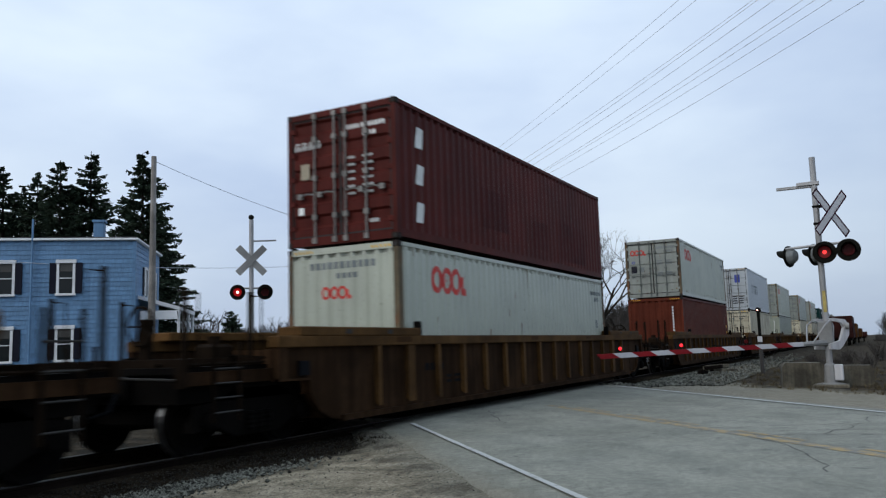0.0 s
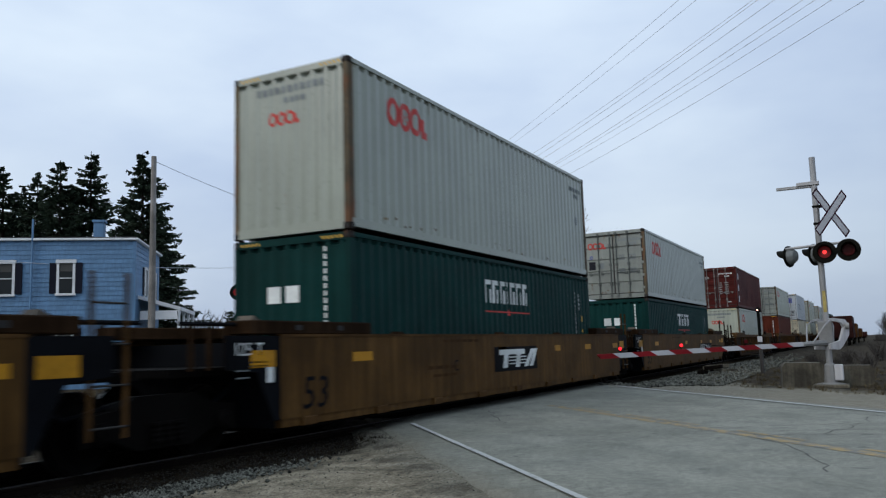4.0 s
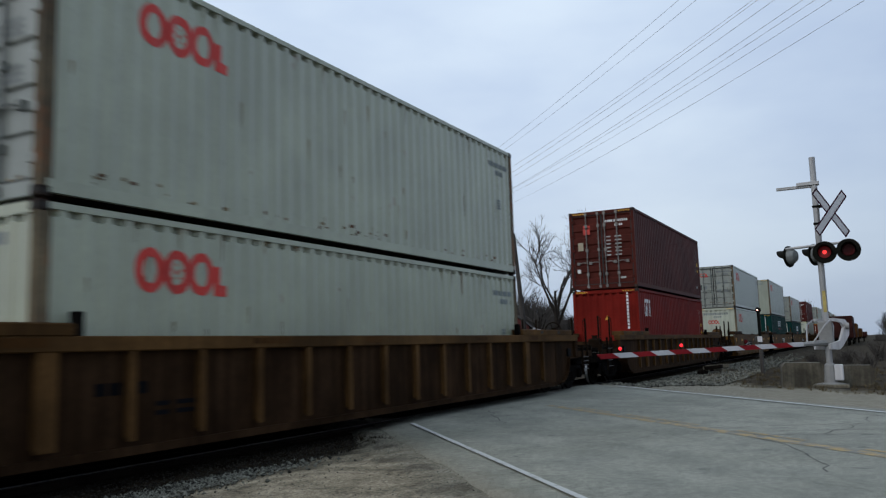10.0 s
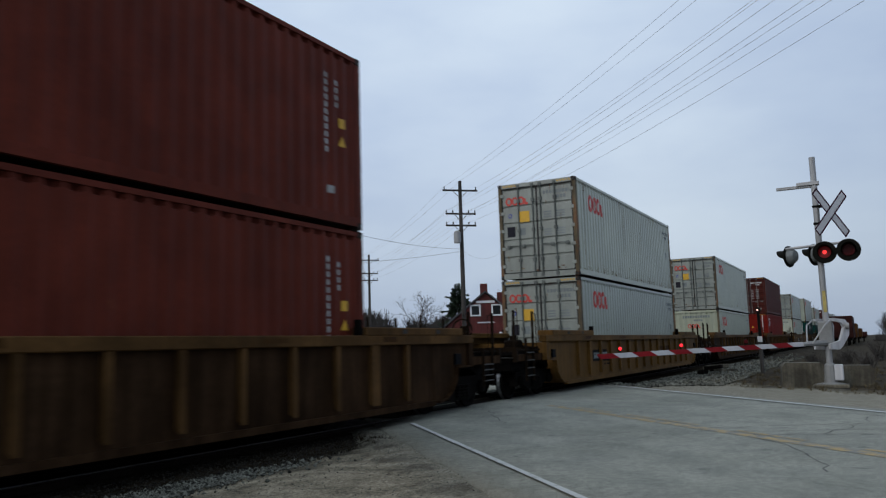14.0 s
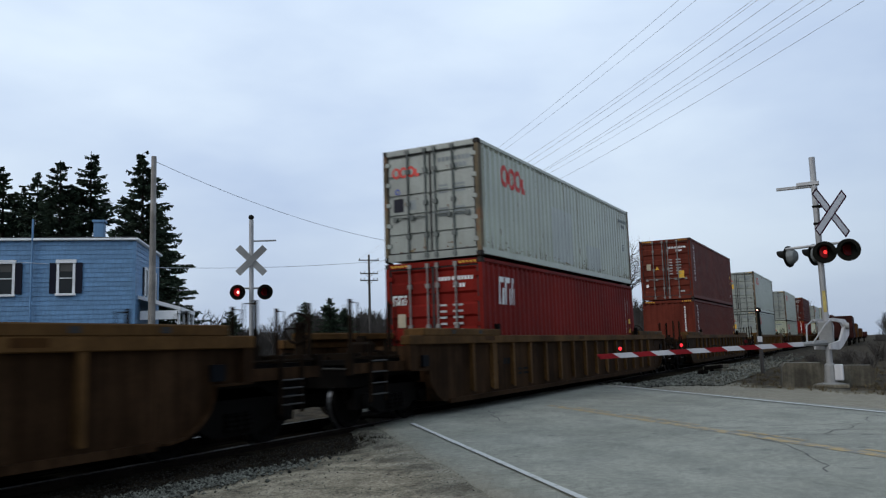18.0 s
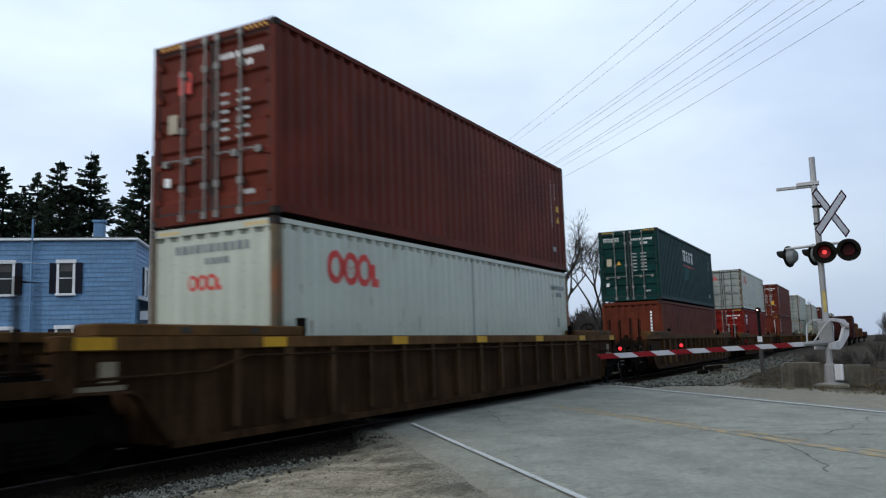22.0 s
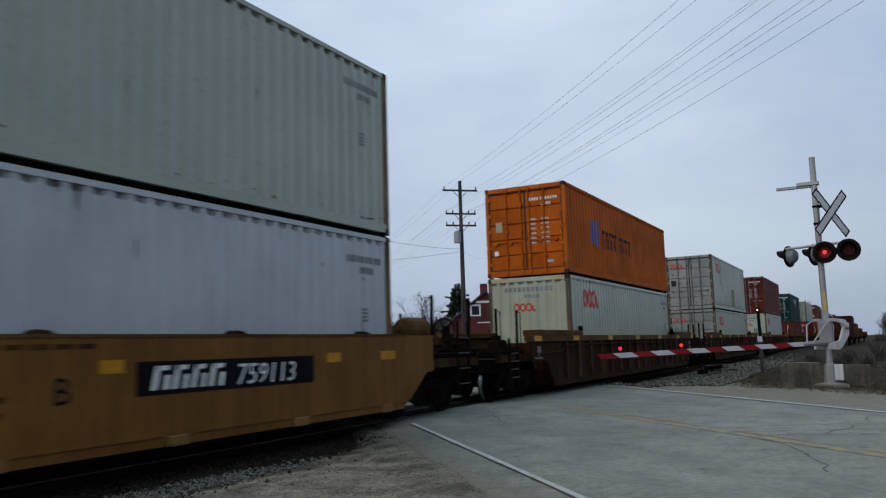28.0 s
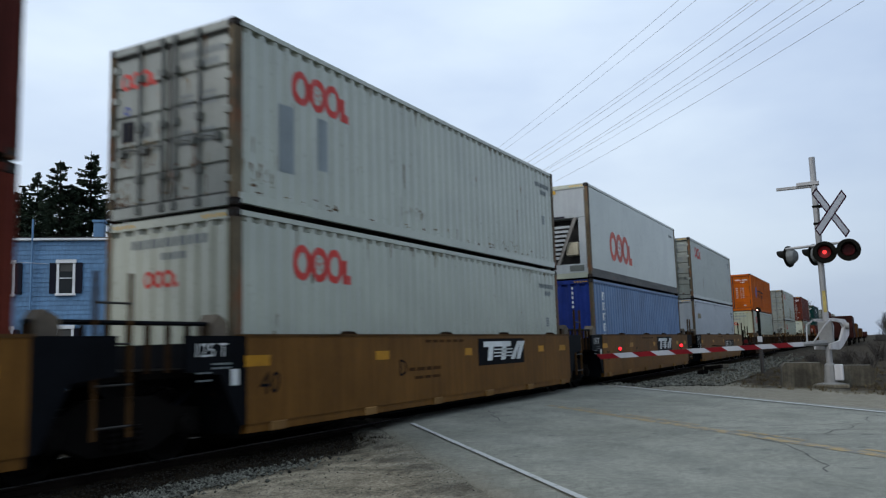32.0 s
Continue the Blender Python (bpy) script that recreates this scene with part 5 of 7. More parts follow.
        place = lambda u: u if sy < 0 else -u
        fl = lambda polys: [[(place(u), v) for u, v in p] for p in polys]
        marks(t, sy, "length_number", C_BLK, fl(glyphs(length, 0.47 if half > 7 else 0.30, -half + (0.42 if half > 7 else 0.22), 0.46 if half > 7 else 0.72, shear=0.12)))
        marks(t, sy, "unit_letter", C_BLK, fl(glyphs(letter, 0.22 if half > 7 else 0.28, (-2.45 if half < 7 else -3.1) if logo else 1.55 if number[:2] == "72" and first else -1.5 if half > 7 else -0.5, 0.80)))
        marks(t, sy, "stencil_marking", D_STENC, fl(bars(-half + 4.0, 0.86, [0.22, 0.3, 0.18, 0.3], 0.06, 0.05) + bars(-half + 4.2, 0.72, [0.3, 0.22, 0.3], 0.05, 0.05) + bars(-half + 4.6, 1.34, [0.2] * 6, 0.05, 0.06) ))
        if logo:
            x0 = 0.62 if half < 7 else -1.25
            marks(t, sy, "mark_panel", C_BLK, fl([rect(x0, 0.70 if half > 7 else 0.86, x0 + 2.4, 1.22 if half > 7 else 1.40)]))
            z0 = 0.77 if half > 7 else 0.95
            lg = []
            for k in range(2):
                lg += [rect(x0 + 0.25 + 0.70 * k, z0 + 0.28, x0 + 0.95 + 0.70 * k, z0 + 0.39, 0.0)] + [rect(x0 + 0.42 + 0.68 * k, z0, x0 + 0.66 + 0.68 * k, z0 + 0.28, 0.08)]
            lg += [rect(x0 + 1.60, z0, x0 + 1.82, z0 + 0.39, 0.42), rect(x0 + 1.92, z0, x0 + 2.14, z0 + 0.39, 0.30)]
            lg += [rect(x0 + 0.75, z0 + 0.07 * k, x0 + 1.75, z0 + 0.07 * k + 0.025) for k in (1, 2, 3)]
            marks(t, sy, "company_mark", D_WHITE, fl(lg), SIDE + 0.004)
        elif number:
            if last:
                graf = ring(0.9, 1.0, 1.25, 0.36, 0.05, steps=18) + ring(0.4, 0.95, 0.42, 0.26, 0.05, steps=10) + ring(1.5, 1.0, 0.36, 0.25, 0.05, steps=10)
                marks(t, sy, "graffito", D_FAINT, fl(graf), SIDE)
            x0 = {"B53": -4.85, "A53": 2.05, "B40": 0.50}[letter + length]
            zp = 0.70 if half > 7 else 0.82
            marks(t, sy, "mark_panel", C_BLK, fl([rect(x0, zp, x0 + 3.1, zp + 0.37)]))
            marks(t, sy, "company_mark", D_WHITE, fl(block_name(x0 + 0.20, zp + 0.055, 0.265, [0.24, 0.22, 0.22, 0.24], 0.06, 0.06)), SIDE + 0.004)
            marks(t, sy, "wagon_number", D_WHITE, fl(glyphs(number, 0.268, x0 + 1.52, zp + 0.05, shear=0.15, squeeze=1.06)), SIDE + 0.004)
        for sx in (-1, 1):
            own = (sx > 0 and first) or (sx < 0 and last)
            if dark_end[(sx + 1) // 2] and not own and place(sx) < 0:
                xx = sx * half + (0.22 if place(sx) > 0 else 0.22)
                base = half + 0.12 if place(sx) > 0 else -half - 0.9
                marks(t, sy, "load_text", D_WHITE, fl(glyphs("125 T", 0.17, base, 1.22)), SIDE - 0.008)
                marks(t, sy, "small_print", D_FAINT, fl(bars(base + 0.30, 1.12, [0.08, 0.1, 0.08], 0.022, 0.03, rows=2, drop=0.05) + bars(base + 0.05, 1.02, [0.12, 0.08], 0.02, 0.03, rows=2, drop=0.09)), SIDE - 0.008)
                marks(t, sy, "white_label", D_WHITE, fl([rect(base + 0.62, 0.86, base + 0.76, 1.06)]), SIDE - 0.008)
    return t


# ---------------------------------------------------------------- ground, road, track
def grid(x0, x1, y0, y1, nx, ny, height):
    bd = Build()
    xs = [x0 + (x1 - x0) * i / nx for i in range(nx + 1)]
    ys = [y0 + (y1 - y0) * j / ny for j in range(ny + 1)]
    bd.add([(x, y, height(x, y)) for x in xs for y in ys], [(i * (ny + 1) + j, (i + 1) * (ny + 1) + j, (i + 1) * (ny + 1) + j + 1, i * (ny + 1) + j + 1) for i in range(nx) for j in range(ny)])
    return bd


def ground_z(x, y):
    """Level of the soil: a shallow bed beside the track, small unevenness."""
    n = x * NRM.x + y * NRM.y
    z = -0.055 + 0.035 * noise.noise((x * 0.5, y * 0.5, 0.3)) + 0.018 * noise.noise((x * 2.1, y * 2.1, 4.0))
    off = abs(y - YC)
    if off < 3.2 and not (1.6 < n < 11.2):
        z = min(z, -0.19 + 0.02 * noise.noise((x * 1.7, y * 1.7, 9.0))) if off < 1.6 else z - 0.10 * (3.2 - off) / 1.6
    if 1.9 < n < 10.8:
        z = min(z, -0.05)
    return z


gb = Build()
rings_x = [-2500, -900, -300, -90, -40] + [-20 + 0.5 * i for i in range(141)] + [60, 75, 100, 150, 260, 500, 1000, 2500]
rings_y = [-2500, -900, -300, -90, -40, -20] + [-10 + 0.5 * i for i in range(61)] + [25, 30, 36, 44, 60, 100, 200, 500, 1000, 2500]
gb.add([(x, y, ground_z(x, y) if -20 <= x <= 60 and -10 <= y <= 25 else -0.10) for x in rings_x for y in rings_y],
       [(i * len(rings_y) + j, (i + 1) * len(rings_y) + j, (i + 1) * len(rings_y) + j + 1, i * len(rings_y) + j + 1) for i in range(len(rings_x) - 1) for j in range(len(rings_y) - 1)])
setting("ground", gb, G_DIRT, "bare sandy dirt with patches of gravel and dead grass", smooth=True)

# the road: one slab with a ragged edge, crossing the track at a slant
rb = Build()
us = [-60 + 0.7 * i for i in range(86)] + [0.2 + 0.35 * i for i in range(120)] + [43 + 3 * i for i in range(40)]
edge_a = [2.12 + 0.16 * noise.noise((u * 0.45, 1.0, 0)) + 0.07 * noise.noise((u * 1.9, 3.0, 0)) for u in us]
edge_b = [10.62 + 0.14 * noise.noise((u * 0.4, 7.0, 0)) + 0.06 * noise.noise((u * 1.9, 8.0, 0)) for u in us]
pts, fc = [], []
for u, a, b in zip(us, edge_a, edge_b):
    for k in range(9):
        n = a + (b - a) * k / 8
        pts.append(road_pt(u, n, 0.0008 * noise.noise((u * 0.8, n * 0.8, 2)) - (0.03 if k in (0, 8) else 0.0)))
    pts += [road_pt(u, a - 0.05, -0.12), road_pt(u, b + 0.05, -0.12)]
for i in range(len(us) - 1):
    o, q = i * 11, (i + 1) * 11
    fc += [(o + k, q + k, q + k + 1, o + k + 1) for k in range(8)] + [(o + 9, q + 9, q, o), (o + 8, q + 8, q + 10, o + 10)]
rb.add(pts, fc)
setting("road", rb, G_ROAD, "worn grey asphalt road with cracks crossing the railway", smooth=True)


def stripe(name, a, b, width, m, label, u_from, u_to, gaps=0.0):
    """A painted line through two plan points, worn through in places."""
    a, b = Vector(a), Vector(b)
    d = (b - a).normalized()
    q = Vector((-d.y, d.x, 0)) * width / 2
    bd = Build()
    s = u_from
    while s < u_to:
        w = 0.45
        if gaps == 0 or noise.noise((s * 0.9, width * 9, 1)) > -0.5 + gaps * 0.4:
            p0, p1 = a + d * s, a + d * (s + w)
            j0, j1 = 1 + 0.22 * noise.noise((s * 3, 0, 5)), 1 + 0.22 * noise.noise(((s + w) * 3, 0, 5))
            bd.add([(*(p0 - q * j0).xy, 0.004), (*(p1 - q * j1).xy, 0.004), (*(p1 + q * j1).xy, 0.004), (*(p0 + q * j0).xy, 0.004)], [(0, 1, 2, 3)])
        s += w
    return setting(name, bd, m, label)


stripe("road_marking_white_near", (6.40, 2.18, 0), (11.54, 6.73, 0), 0.075, G_WHITE, "white edge line painted on the asphalt", -14, 6.9)
stripe("road_marking_white_far", (14.84, -0.10, 0), (22.86, 6.62, 0), 0.115, G_WHITE, "white edge line painted on the asphalt", -40, 10.4)
stripe("road_marking_yellow", (9.54, -0.03, 0), (15.13, 5.42, 0), 0.20, G_YELLOW, "faded yellow centre line painted on the asphalt", -40, 8.2)
stripe("road_marking_yellow_second", (9.70, -0.19, 0), (15.29, 5.26, 0), 0.09, G_YELLOW, "faded yellow centre line painted on the asphalt", -40, 8.2, 0.9)

# cracks in the asphalt
rnd = random.Random(5)
ck = Build()
for u, n, du, dn, ln in ((9, 7.2, 0.6, 0.9, 14), (11, 5.0, -0.3, 1.0, 20), (14, 8.6, 0.9, -0.2, 18), (12.5, 4.0, 1.0, 0.12, 22), (7, 8.0, 0.1, 1.0, 10), (15.5, 6.5, -0.6, 0.8, 12), (6.5, 5.2, 0.9, 0.45, 16), (10.45, 3.9, -0.35, 1.0, 34), (9.4, 6.3, -0.30, 1.0, 12), (13.2, 5.2, 0.2, 1.0, 24), (16.2, 3.2, 0.0, 1.0, 20)):
    p = Vector((u, n))
    d = Vector((du, dn)).normalized()
    for k in range(ln):
        e = Vector((d.x + rnd.uniform(-0.5, 0.5), d.y + rnd.uniform(-0.5, 0.5))).normalized()
        q = p + e * 0.22
        side = Vector((-e.y, e.x)) * rnd.uniform(0.004, 0.012)
        ck.add([road_pt(*(p - side), 0.003), road_pt(*(q - side), 0.003), road_pt(*(q + side), 0.003), road_pt(*(p + side), 0.003)], [(0, 1, 2, 3)])
        p = q
setting("road_cracks", ck, G_CRACK, "dark tarred cracks in the asphalt")


def crossing_x(y, n):
    """Where the road's line n meets the plan line y."""
    u = (y - NRM.y * n) / ROAD.y
    return ROAD.x * u + NRM.x * n


# rails, sleepers, ballast
track = tagged(new("track"), "two rusty rails with polished heads on timber sleepers", kind="structure")
for sy in (-1, 1):
    y = YC + sy * 0.7525
    prof = [(-0.07, -0.172), (0.07, -0.172), (0.07, -0.155), (0.012, -0.135), (0.012, -0.045), (0.036, -0.035), (0.036, -0.008), (-0.036, -0.008), (-0.036, -0.035), (-0.012, -0.045), (-0.012, -0.135), (-0.07, -0.155)]
    part("rail", Build().prism([(y + a, b) for a, b in prof], "x", -300, 900), G_RAIL, track)
    part("rail_head", Build().box(-300, 900, y - 0.030, y + 0.030, -0.008, 0.0), G_RAILTOP, track, "polished top of the rail")
tie_mesh = Build().box(-0.115, 0.115, -1.3, 1.3, -0.34, -0.172, c=0.012).mesh("sleeper", G_TIE)
rest = Build()
for k in range(-24, 700):
    x = k * 0.5 + 0.1
    if crossing_x(YC, 1.9) < x < crossing_x(YC, 10.9):
        continue
    if -24 <= k < 140:
        s = part("sleeper", tie_mesh, None, track)
        s.matrix_world = pose(x + rnd.uniform(-0.03, 0.03), YC + rnd.uniform(-0.05, 0.05), 0, 0, 0, rnd.uniform(-1, 1))
    else:
        rest.box(x - 0.115, x + 0.115, YC - 1.3, YC + 1.3, -0.34, -0.172)
tagged(part("far_sleepers", rest, G_TIE, track), kind="stuff")


def bed(x0, x1, name):
    b = Build()
    xs = [x0 + i * (x1 - x0) / 40 for i in range(41)]
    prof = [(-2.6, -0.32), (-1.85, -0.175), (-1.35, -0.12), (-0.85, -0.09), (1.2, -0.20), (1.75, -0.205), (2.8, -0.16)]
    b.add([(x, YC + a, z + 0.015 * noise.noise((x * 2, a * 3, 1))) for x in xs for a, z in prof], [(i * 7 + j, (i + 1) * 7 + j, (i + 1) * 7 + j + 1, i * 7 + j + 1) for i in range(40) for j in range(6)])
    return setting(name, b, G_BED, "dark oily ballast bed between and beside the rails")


bed(-60, crossing_x(YC, 1.9) - 0.3, "ballast_bed_west")
bed(crossing_x(YC, 10.9) + 0.3, 300, "ballast_bed_east")

# timber and asphalt filling between the rails on the crossing
for k, (a, b) in enumerate(((-0.70, -0.02), (0.02, 0.70))):
    xa, xb = crossing_x(YC, 2.2), crossing_x(YC, 10.6)
    setting("crossing_panel_%d" % (k + 1), Build().box(xa, xb, YC + a, YC + b, -0.16, 0.001 + 0.004 * k, c=0.01), G_TIE, "dark timber crossing panel between the rails")


def stones(name, n, area, size, m, label, seed):
    """Loose broken stone, each an uneven six-pointed lump."""
    r = random.Random(seed)
    b = Build()
    faces = [(0, 2, 4), (0, 4, 3), (0, 3, 5), (0, 5, 2), (1, 4, 2), (1, 3, 4), (1, 5, 3), (1, 2, 5)]
    for _ in range(n):
        x, y, z = area(r)
        s = size * r.uniform(0.5, 1.5)
        a = r.uniform(0, 6.28)
        c, w = math.cos(a), math.sin(a)
        sx, sy_, sz = s * r.uniform(0.7, 1.4), s * r.uniform(0.6, 1.0), s * r.uniform(0.45, 0.9)
        t_ = r.uniform(-0.5, 0.5)
        pts = [(sx, 0, t_ * s * 0.5), (-sx, 0, -t_ * s * 0.4), (sx * 0.2, sy_, 0), (-sx * 0.2, -sy_, 0), (0.1 * sx, 0, sz), (0, 0.1 * sy_, -sz)]
        b.add([(x + p[0] * c - p[1] * w, y + p[0] * w + p[1] * c, z + p[2]) for p in pts], faces)
    return tagged(part(name, b, m), label, "gravel", kind="stuff")


def near_ballast(r):
    x = r.uniform(-1, 9.6)
    while x > 5.6 and r.random() < (x - 5.6) / 3.0:
        x = r.uniform(-1, 9.6)
    y = 6.42 + r.gauss(0, 0.24) + 0.25 * noise.noise((x * 0.9, 2.0, 0))
    return x, y, ground_z(x, y) + 0.018


def shaded_ballast(r):
    x = r.uniform(-1, crossing_x(6.6, 2.0) + 0.3)
    y = YC - r.uniform(0.85, 2.1)
    return x, y, -0.10 - 0.03 * max(0.0, YC - y - 1.2)


def far_ballast(r):
    x = crossing_x(6.0, 11.0) + 0.4 + abs(r.gauss(0, 13))
    y = YC - 1.1 - r.uniform(0, 3.6) ** 1.0
    return x, y, ground_z(x, y) * (1 if x < 58 else 0) - (0.09 if x >= 58 else 0) + 0.03


def mid_ballast(r):
    x = r.uniform(-1, 60)
    while crossing_x(YC, 1.9) - 0.2 < x < crossing_x(YC, 10.9) + 0.2:
        x = r.uniform(-1, 60)
    return x, YC + r.uniform(-1.5, 2.4), -0.185


def pebbles(r):
    while True:
        x, y = r.uniform(3, 12), r.uniform(1.5, 6.9)
        if x * NRM.x + y * NRM.y < 2.25:
            return x, y, ground_z(x, y) + 0.002


stones("ballast", 7000, near_ballast, 0.022, G_STONE, "loose grey crushed stone beside the rails", 1)
# near-black stones paint in the shade the wagon sides throw
stones("ballast_oily", 6500, shaded_ballast, 0.013, G_SHADED, "oil-blackened crushed stone under the wagon sides", 6)
stones("ballast_far", 9000, far_ballast, 0.045, G_STONE, "loose grey crushed stone bank beyond the road", 2)
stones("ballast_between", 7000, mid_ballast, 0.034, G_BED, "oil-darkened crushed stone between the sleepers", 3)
stones("pebbles", 2600, pebbles, 0.0075, G_STONE, "small pebbles and crumbs scattered on the dirt", 4)


# ---------------------------------------------------------------- crossing signals
def signal_lamp(parent, at, toward, name="signal_lamp"):
    """A round black lamp: backboard, housing, visor; its lens is a thing that turns."""
    d = Vector(toward).normalized()
    rot = d.to_track_quat("Y", "Z").to_matrix().to_4x4()
    m = Matrix.Translation(at) @ rot
    b = Build()
    b.lathe([(0.05, -0.20), (0.16, -0.16), (0.17, -0.02), (0.285, -0.02), (0.285, 0.0), (0.165, 0.0), (0.165, -0.008), (0.02, -0.009)], (0, 0, 0), "y", 28)
    ob = part(name, b, S_BLACK, parent)
    ob.matrix_world = m
    v = Build()
    n = 14
    pts = []
    for k in range(n + 1):
        a = radians(-20 + 220 * k / n)
        ln = 0.26 * math.sin(max(0.0, math.pi * k / n)) ** 0.5 + 0.04
        pts += [(0.172 * math.cos(a), 0.0, 0.172 * math.sin(a)), (0.172 * math.cos(a), ln, 0.172 * math.sin(a))]
    v.add(pts, [(2 * k, 2 * k + 2, 2 * k + 3, 2 * k + 1) for k in range(n)])
    v.add([(p[0] * 1.03, p[1], p[2] * 1.03) for p in pts], [(2 * k + 1, 2 * k + 3, 2 * k + 2, 2 * k) for k in range(n)])
    vis = part("visor", v, S_BLACK, ob)
    return ob, m


LENSES = []


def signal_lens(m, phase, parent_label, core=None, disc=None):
    """A two-faced lens disc: one face lit, the other dark. Turning it is made up to imitate flashing."""
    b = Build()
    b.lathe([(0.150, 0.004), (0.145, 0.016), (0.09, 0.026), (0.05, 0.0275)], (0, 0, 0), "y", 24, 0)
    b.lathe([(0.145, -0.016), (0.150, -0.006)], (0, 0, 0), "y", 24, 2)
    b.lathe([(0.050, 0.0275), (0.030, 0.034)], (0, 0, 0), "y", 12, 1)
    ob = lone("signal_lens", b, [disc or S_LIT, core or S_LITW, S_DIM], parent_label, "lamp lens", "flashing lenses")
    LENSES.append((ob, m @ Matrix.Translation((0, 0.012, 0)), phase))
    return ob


def mast(at, height, facing, back_lamps, words, gate=None, bell=False):
    """A crossing mast with crossbuck, cross arm, lamps on arms and base."""
    x, y, z = at
    t = thing("crossing_signal", words, "railway signal", "crossing signals", m=Matrix.Translation(at))
    d = Vector(facing).normalized()
    side = Vector((d.y, -d.x, 0))
    part("mast", Build().tube([(0, 0, 0.05), (0, 0, height)], 0.076 if not bell else 0.085, 14), S_ALU, t, smooth=False)
    part("base", Build().lathe([(0.34, 0.0), (0.34, 0.04), (0.16, 0.07), (0.13, 0.5), (0.085, 0.56)], (0, 0, 0), "z", 12), S_BUCK, t)
    part("base_flange", Build().box(-0.42, 0.42, -0.42, 0.42, -0.12, 0.03, c=0.02), G_CONC, t)
    part("junction_box", Build().box(-0.13, 0.13, -0.30, -0.10, 0.12, 0.52, c=0.02), S_WHITE, t)
    if bell:
        part("bell", Build().lathe([(0.03, -0.08), (0.09, -0.06), (0.10, 0.0), (0.08, 0.06), (0.02, 0.08)], (0, 0, height + 0.10), "x", 16), S_BLACK, t)
    return t, d, side


def crossbuck(t, z, d, side, out, front, back, sz=1.40):
    """Two crossed boards; the far face is bare metal."""
    for sg in (-1, 1):
        b = Build()
        w, h = 0.125, sz / 2
        a = radians(45 * sg)
        ax = (side * math.sin(a) + Vector((0, 0, 1)) * math.cos(a))
        bx = (side * math.cos(a) - Vector((0, 0, 1)) * math.sin(a))
        c = Vector((0, 0, z)) + d * (out + 0.012 * sg)
        pts = [c + ax * p + bx * q + d * r for r in (-0.004, 0.004) for p, q in ((-h, -w), (h, -w), (h, w), (-h, w))]
        b.add(pts, [(0, 1, 2, 3), (0, 4, 5, 1), (1, 5, 6, 2), (2, 6, 7, 3), (3, 7, 4, 0)], 1)
        b.add(pts[4:], [(3, 2, 1, 0)], 0)
        board = part("crossbuck_board", b, [front, back], t)
        if front is not back:
            for k in range(2):
                e = Build()
                for lo, hi, p0, p1 in ((-h, h, w - 0.042, w), (-h, h, -w, -w + 0.042), (-h, -h + 0.042, -w, w), (h - 0.042, h, -w, w)):
                    q = [c + ax * p + bx * s + d * 0.0075 for p, s in ((lo, p0), (hi, p0), (hi, p1), (lo, p1))]
                    e.add(q, [(0, 1, 2, 3)])
            part("board_border", e, S_EDGE, board, "dark red reflective border")


ROADN = Vector((ROAD.x, ROAD.y, 0))
# near mast with the barrier
FACE = Vector((-0.93, 0.12, 0)).normalized()
t1, d1, s1 = mast((22.75, 1.0, 0.0), 5.92, FACE, True, "aluminium crossing mast with crossbuck, red flashers and a lowered barrier")
crossbuck(t1, 4.39, d1, Vector((0.785, -0.62, 0)).normalized(), 0.12, S_WSHEET, S_BUCK, 1.54)
for o in t1.children:
    if o.name.startswith("crossbuck_board"):
        o.location = Vector((0.0, -0.36, 0))
part("cross_arm", Build().box(-0.04, 0.04, -0.05, 0.92, 5.12, 5.20, c=0.01), S_ALU, t1)
part("reflective_strip", Build().box(-0.085, -0.078, -0.05, 0.03, 1.85, 2.40), D_CREAMY, t1, "faded yellow reflective strip")
for zc in (4.60, 4.15):
    part("sign_clamp", Build().box(-0.09, 0.09, -0.22, 0.09, zc - 0.03, zc + 0.03, c=0.01), S_BLACK, t1)
part("arm_bracket", Build().box(-0.09, 0.09, -0.12, 0.42, 5.17, 5.27, c=0.01), S_ALU, t1)
part("lamp_arm", Build().tube([(0, 0.84, 3.55), (0, -0.72, 3.62)], 0.036, 8), S_ALU, t1)
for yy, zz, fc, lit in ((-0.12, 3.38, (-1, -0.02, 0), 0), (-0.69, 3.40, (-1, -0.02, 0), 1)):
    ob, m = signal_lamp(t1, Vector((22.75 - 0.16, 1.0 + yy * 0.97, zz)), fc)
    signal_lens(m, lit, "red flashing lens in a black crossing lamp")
for yy, fc in ((0.76, (0.42, 0.90, 0)), (0.14, (0.50, 0.86, 0))):
    ob, m = signal_lamp(t1, Vector((22.75 + 0.14, 1.0 + yy, 3.36)), fc)
    part("housing_cover", Build().lathe([(0.03, -0.225), (0.15, -0.19), (0.205, -0.10), (0.215, -0.03)], (0, 0, 0), "y", 20), S_GLASSBACK, ob, "grey domed back of the lamp")

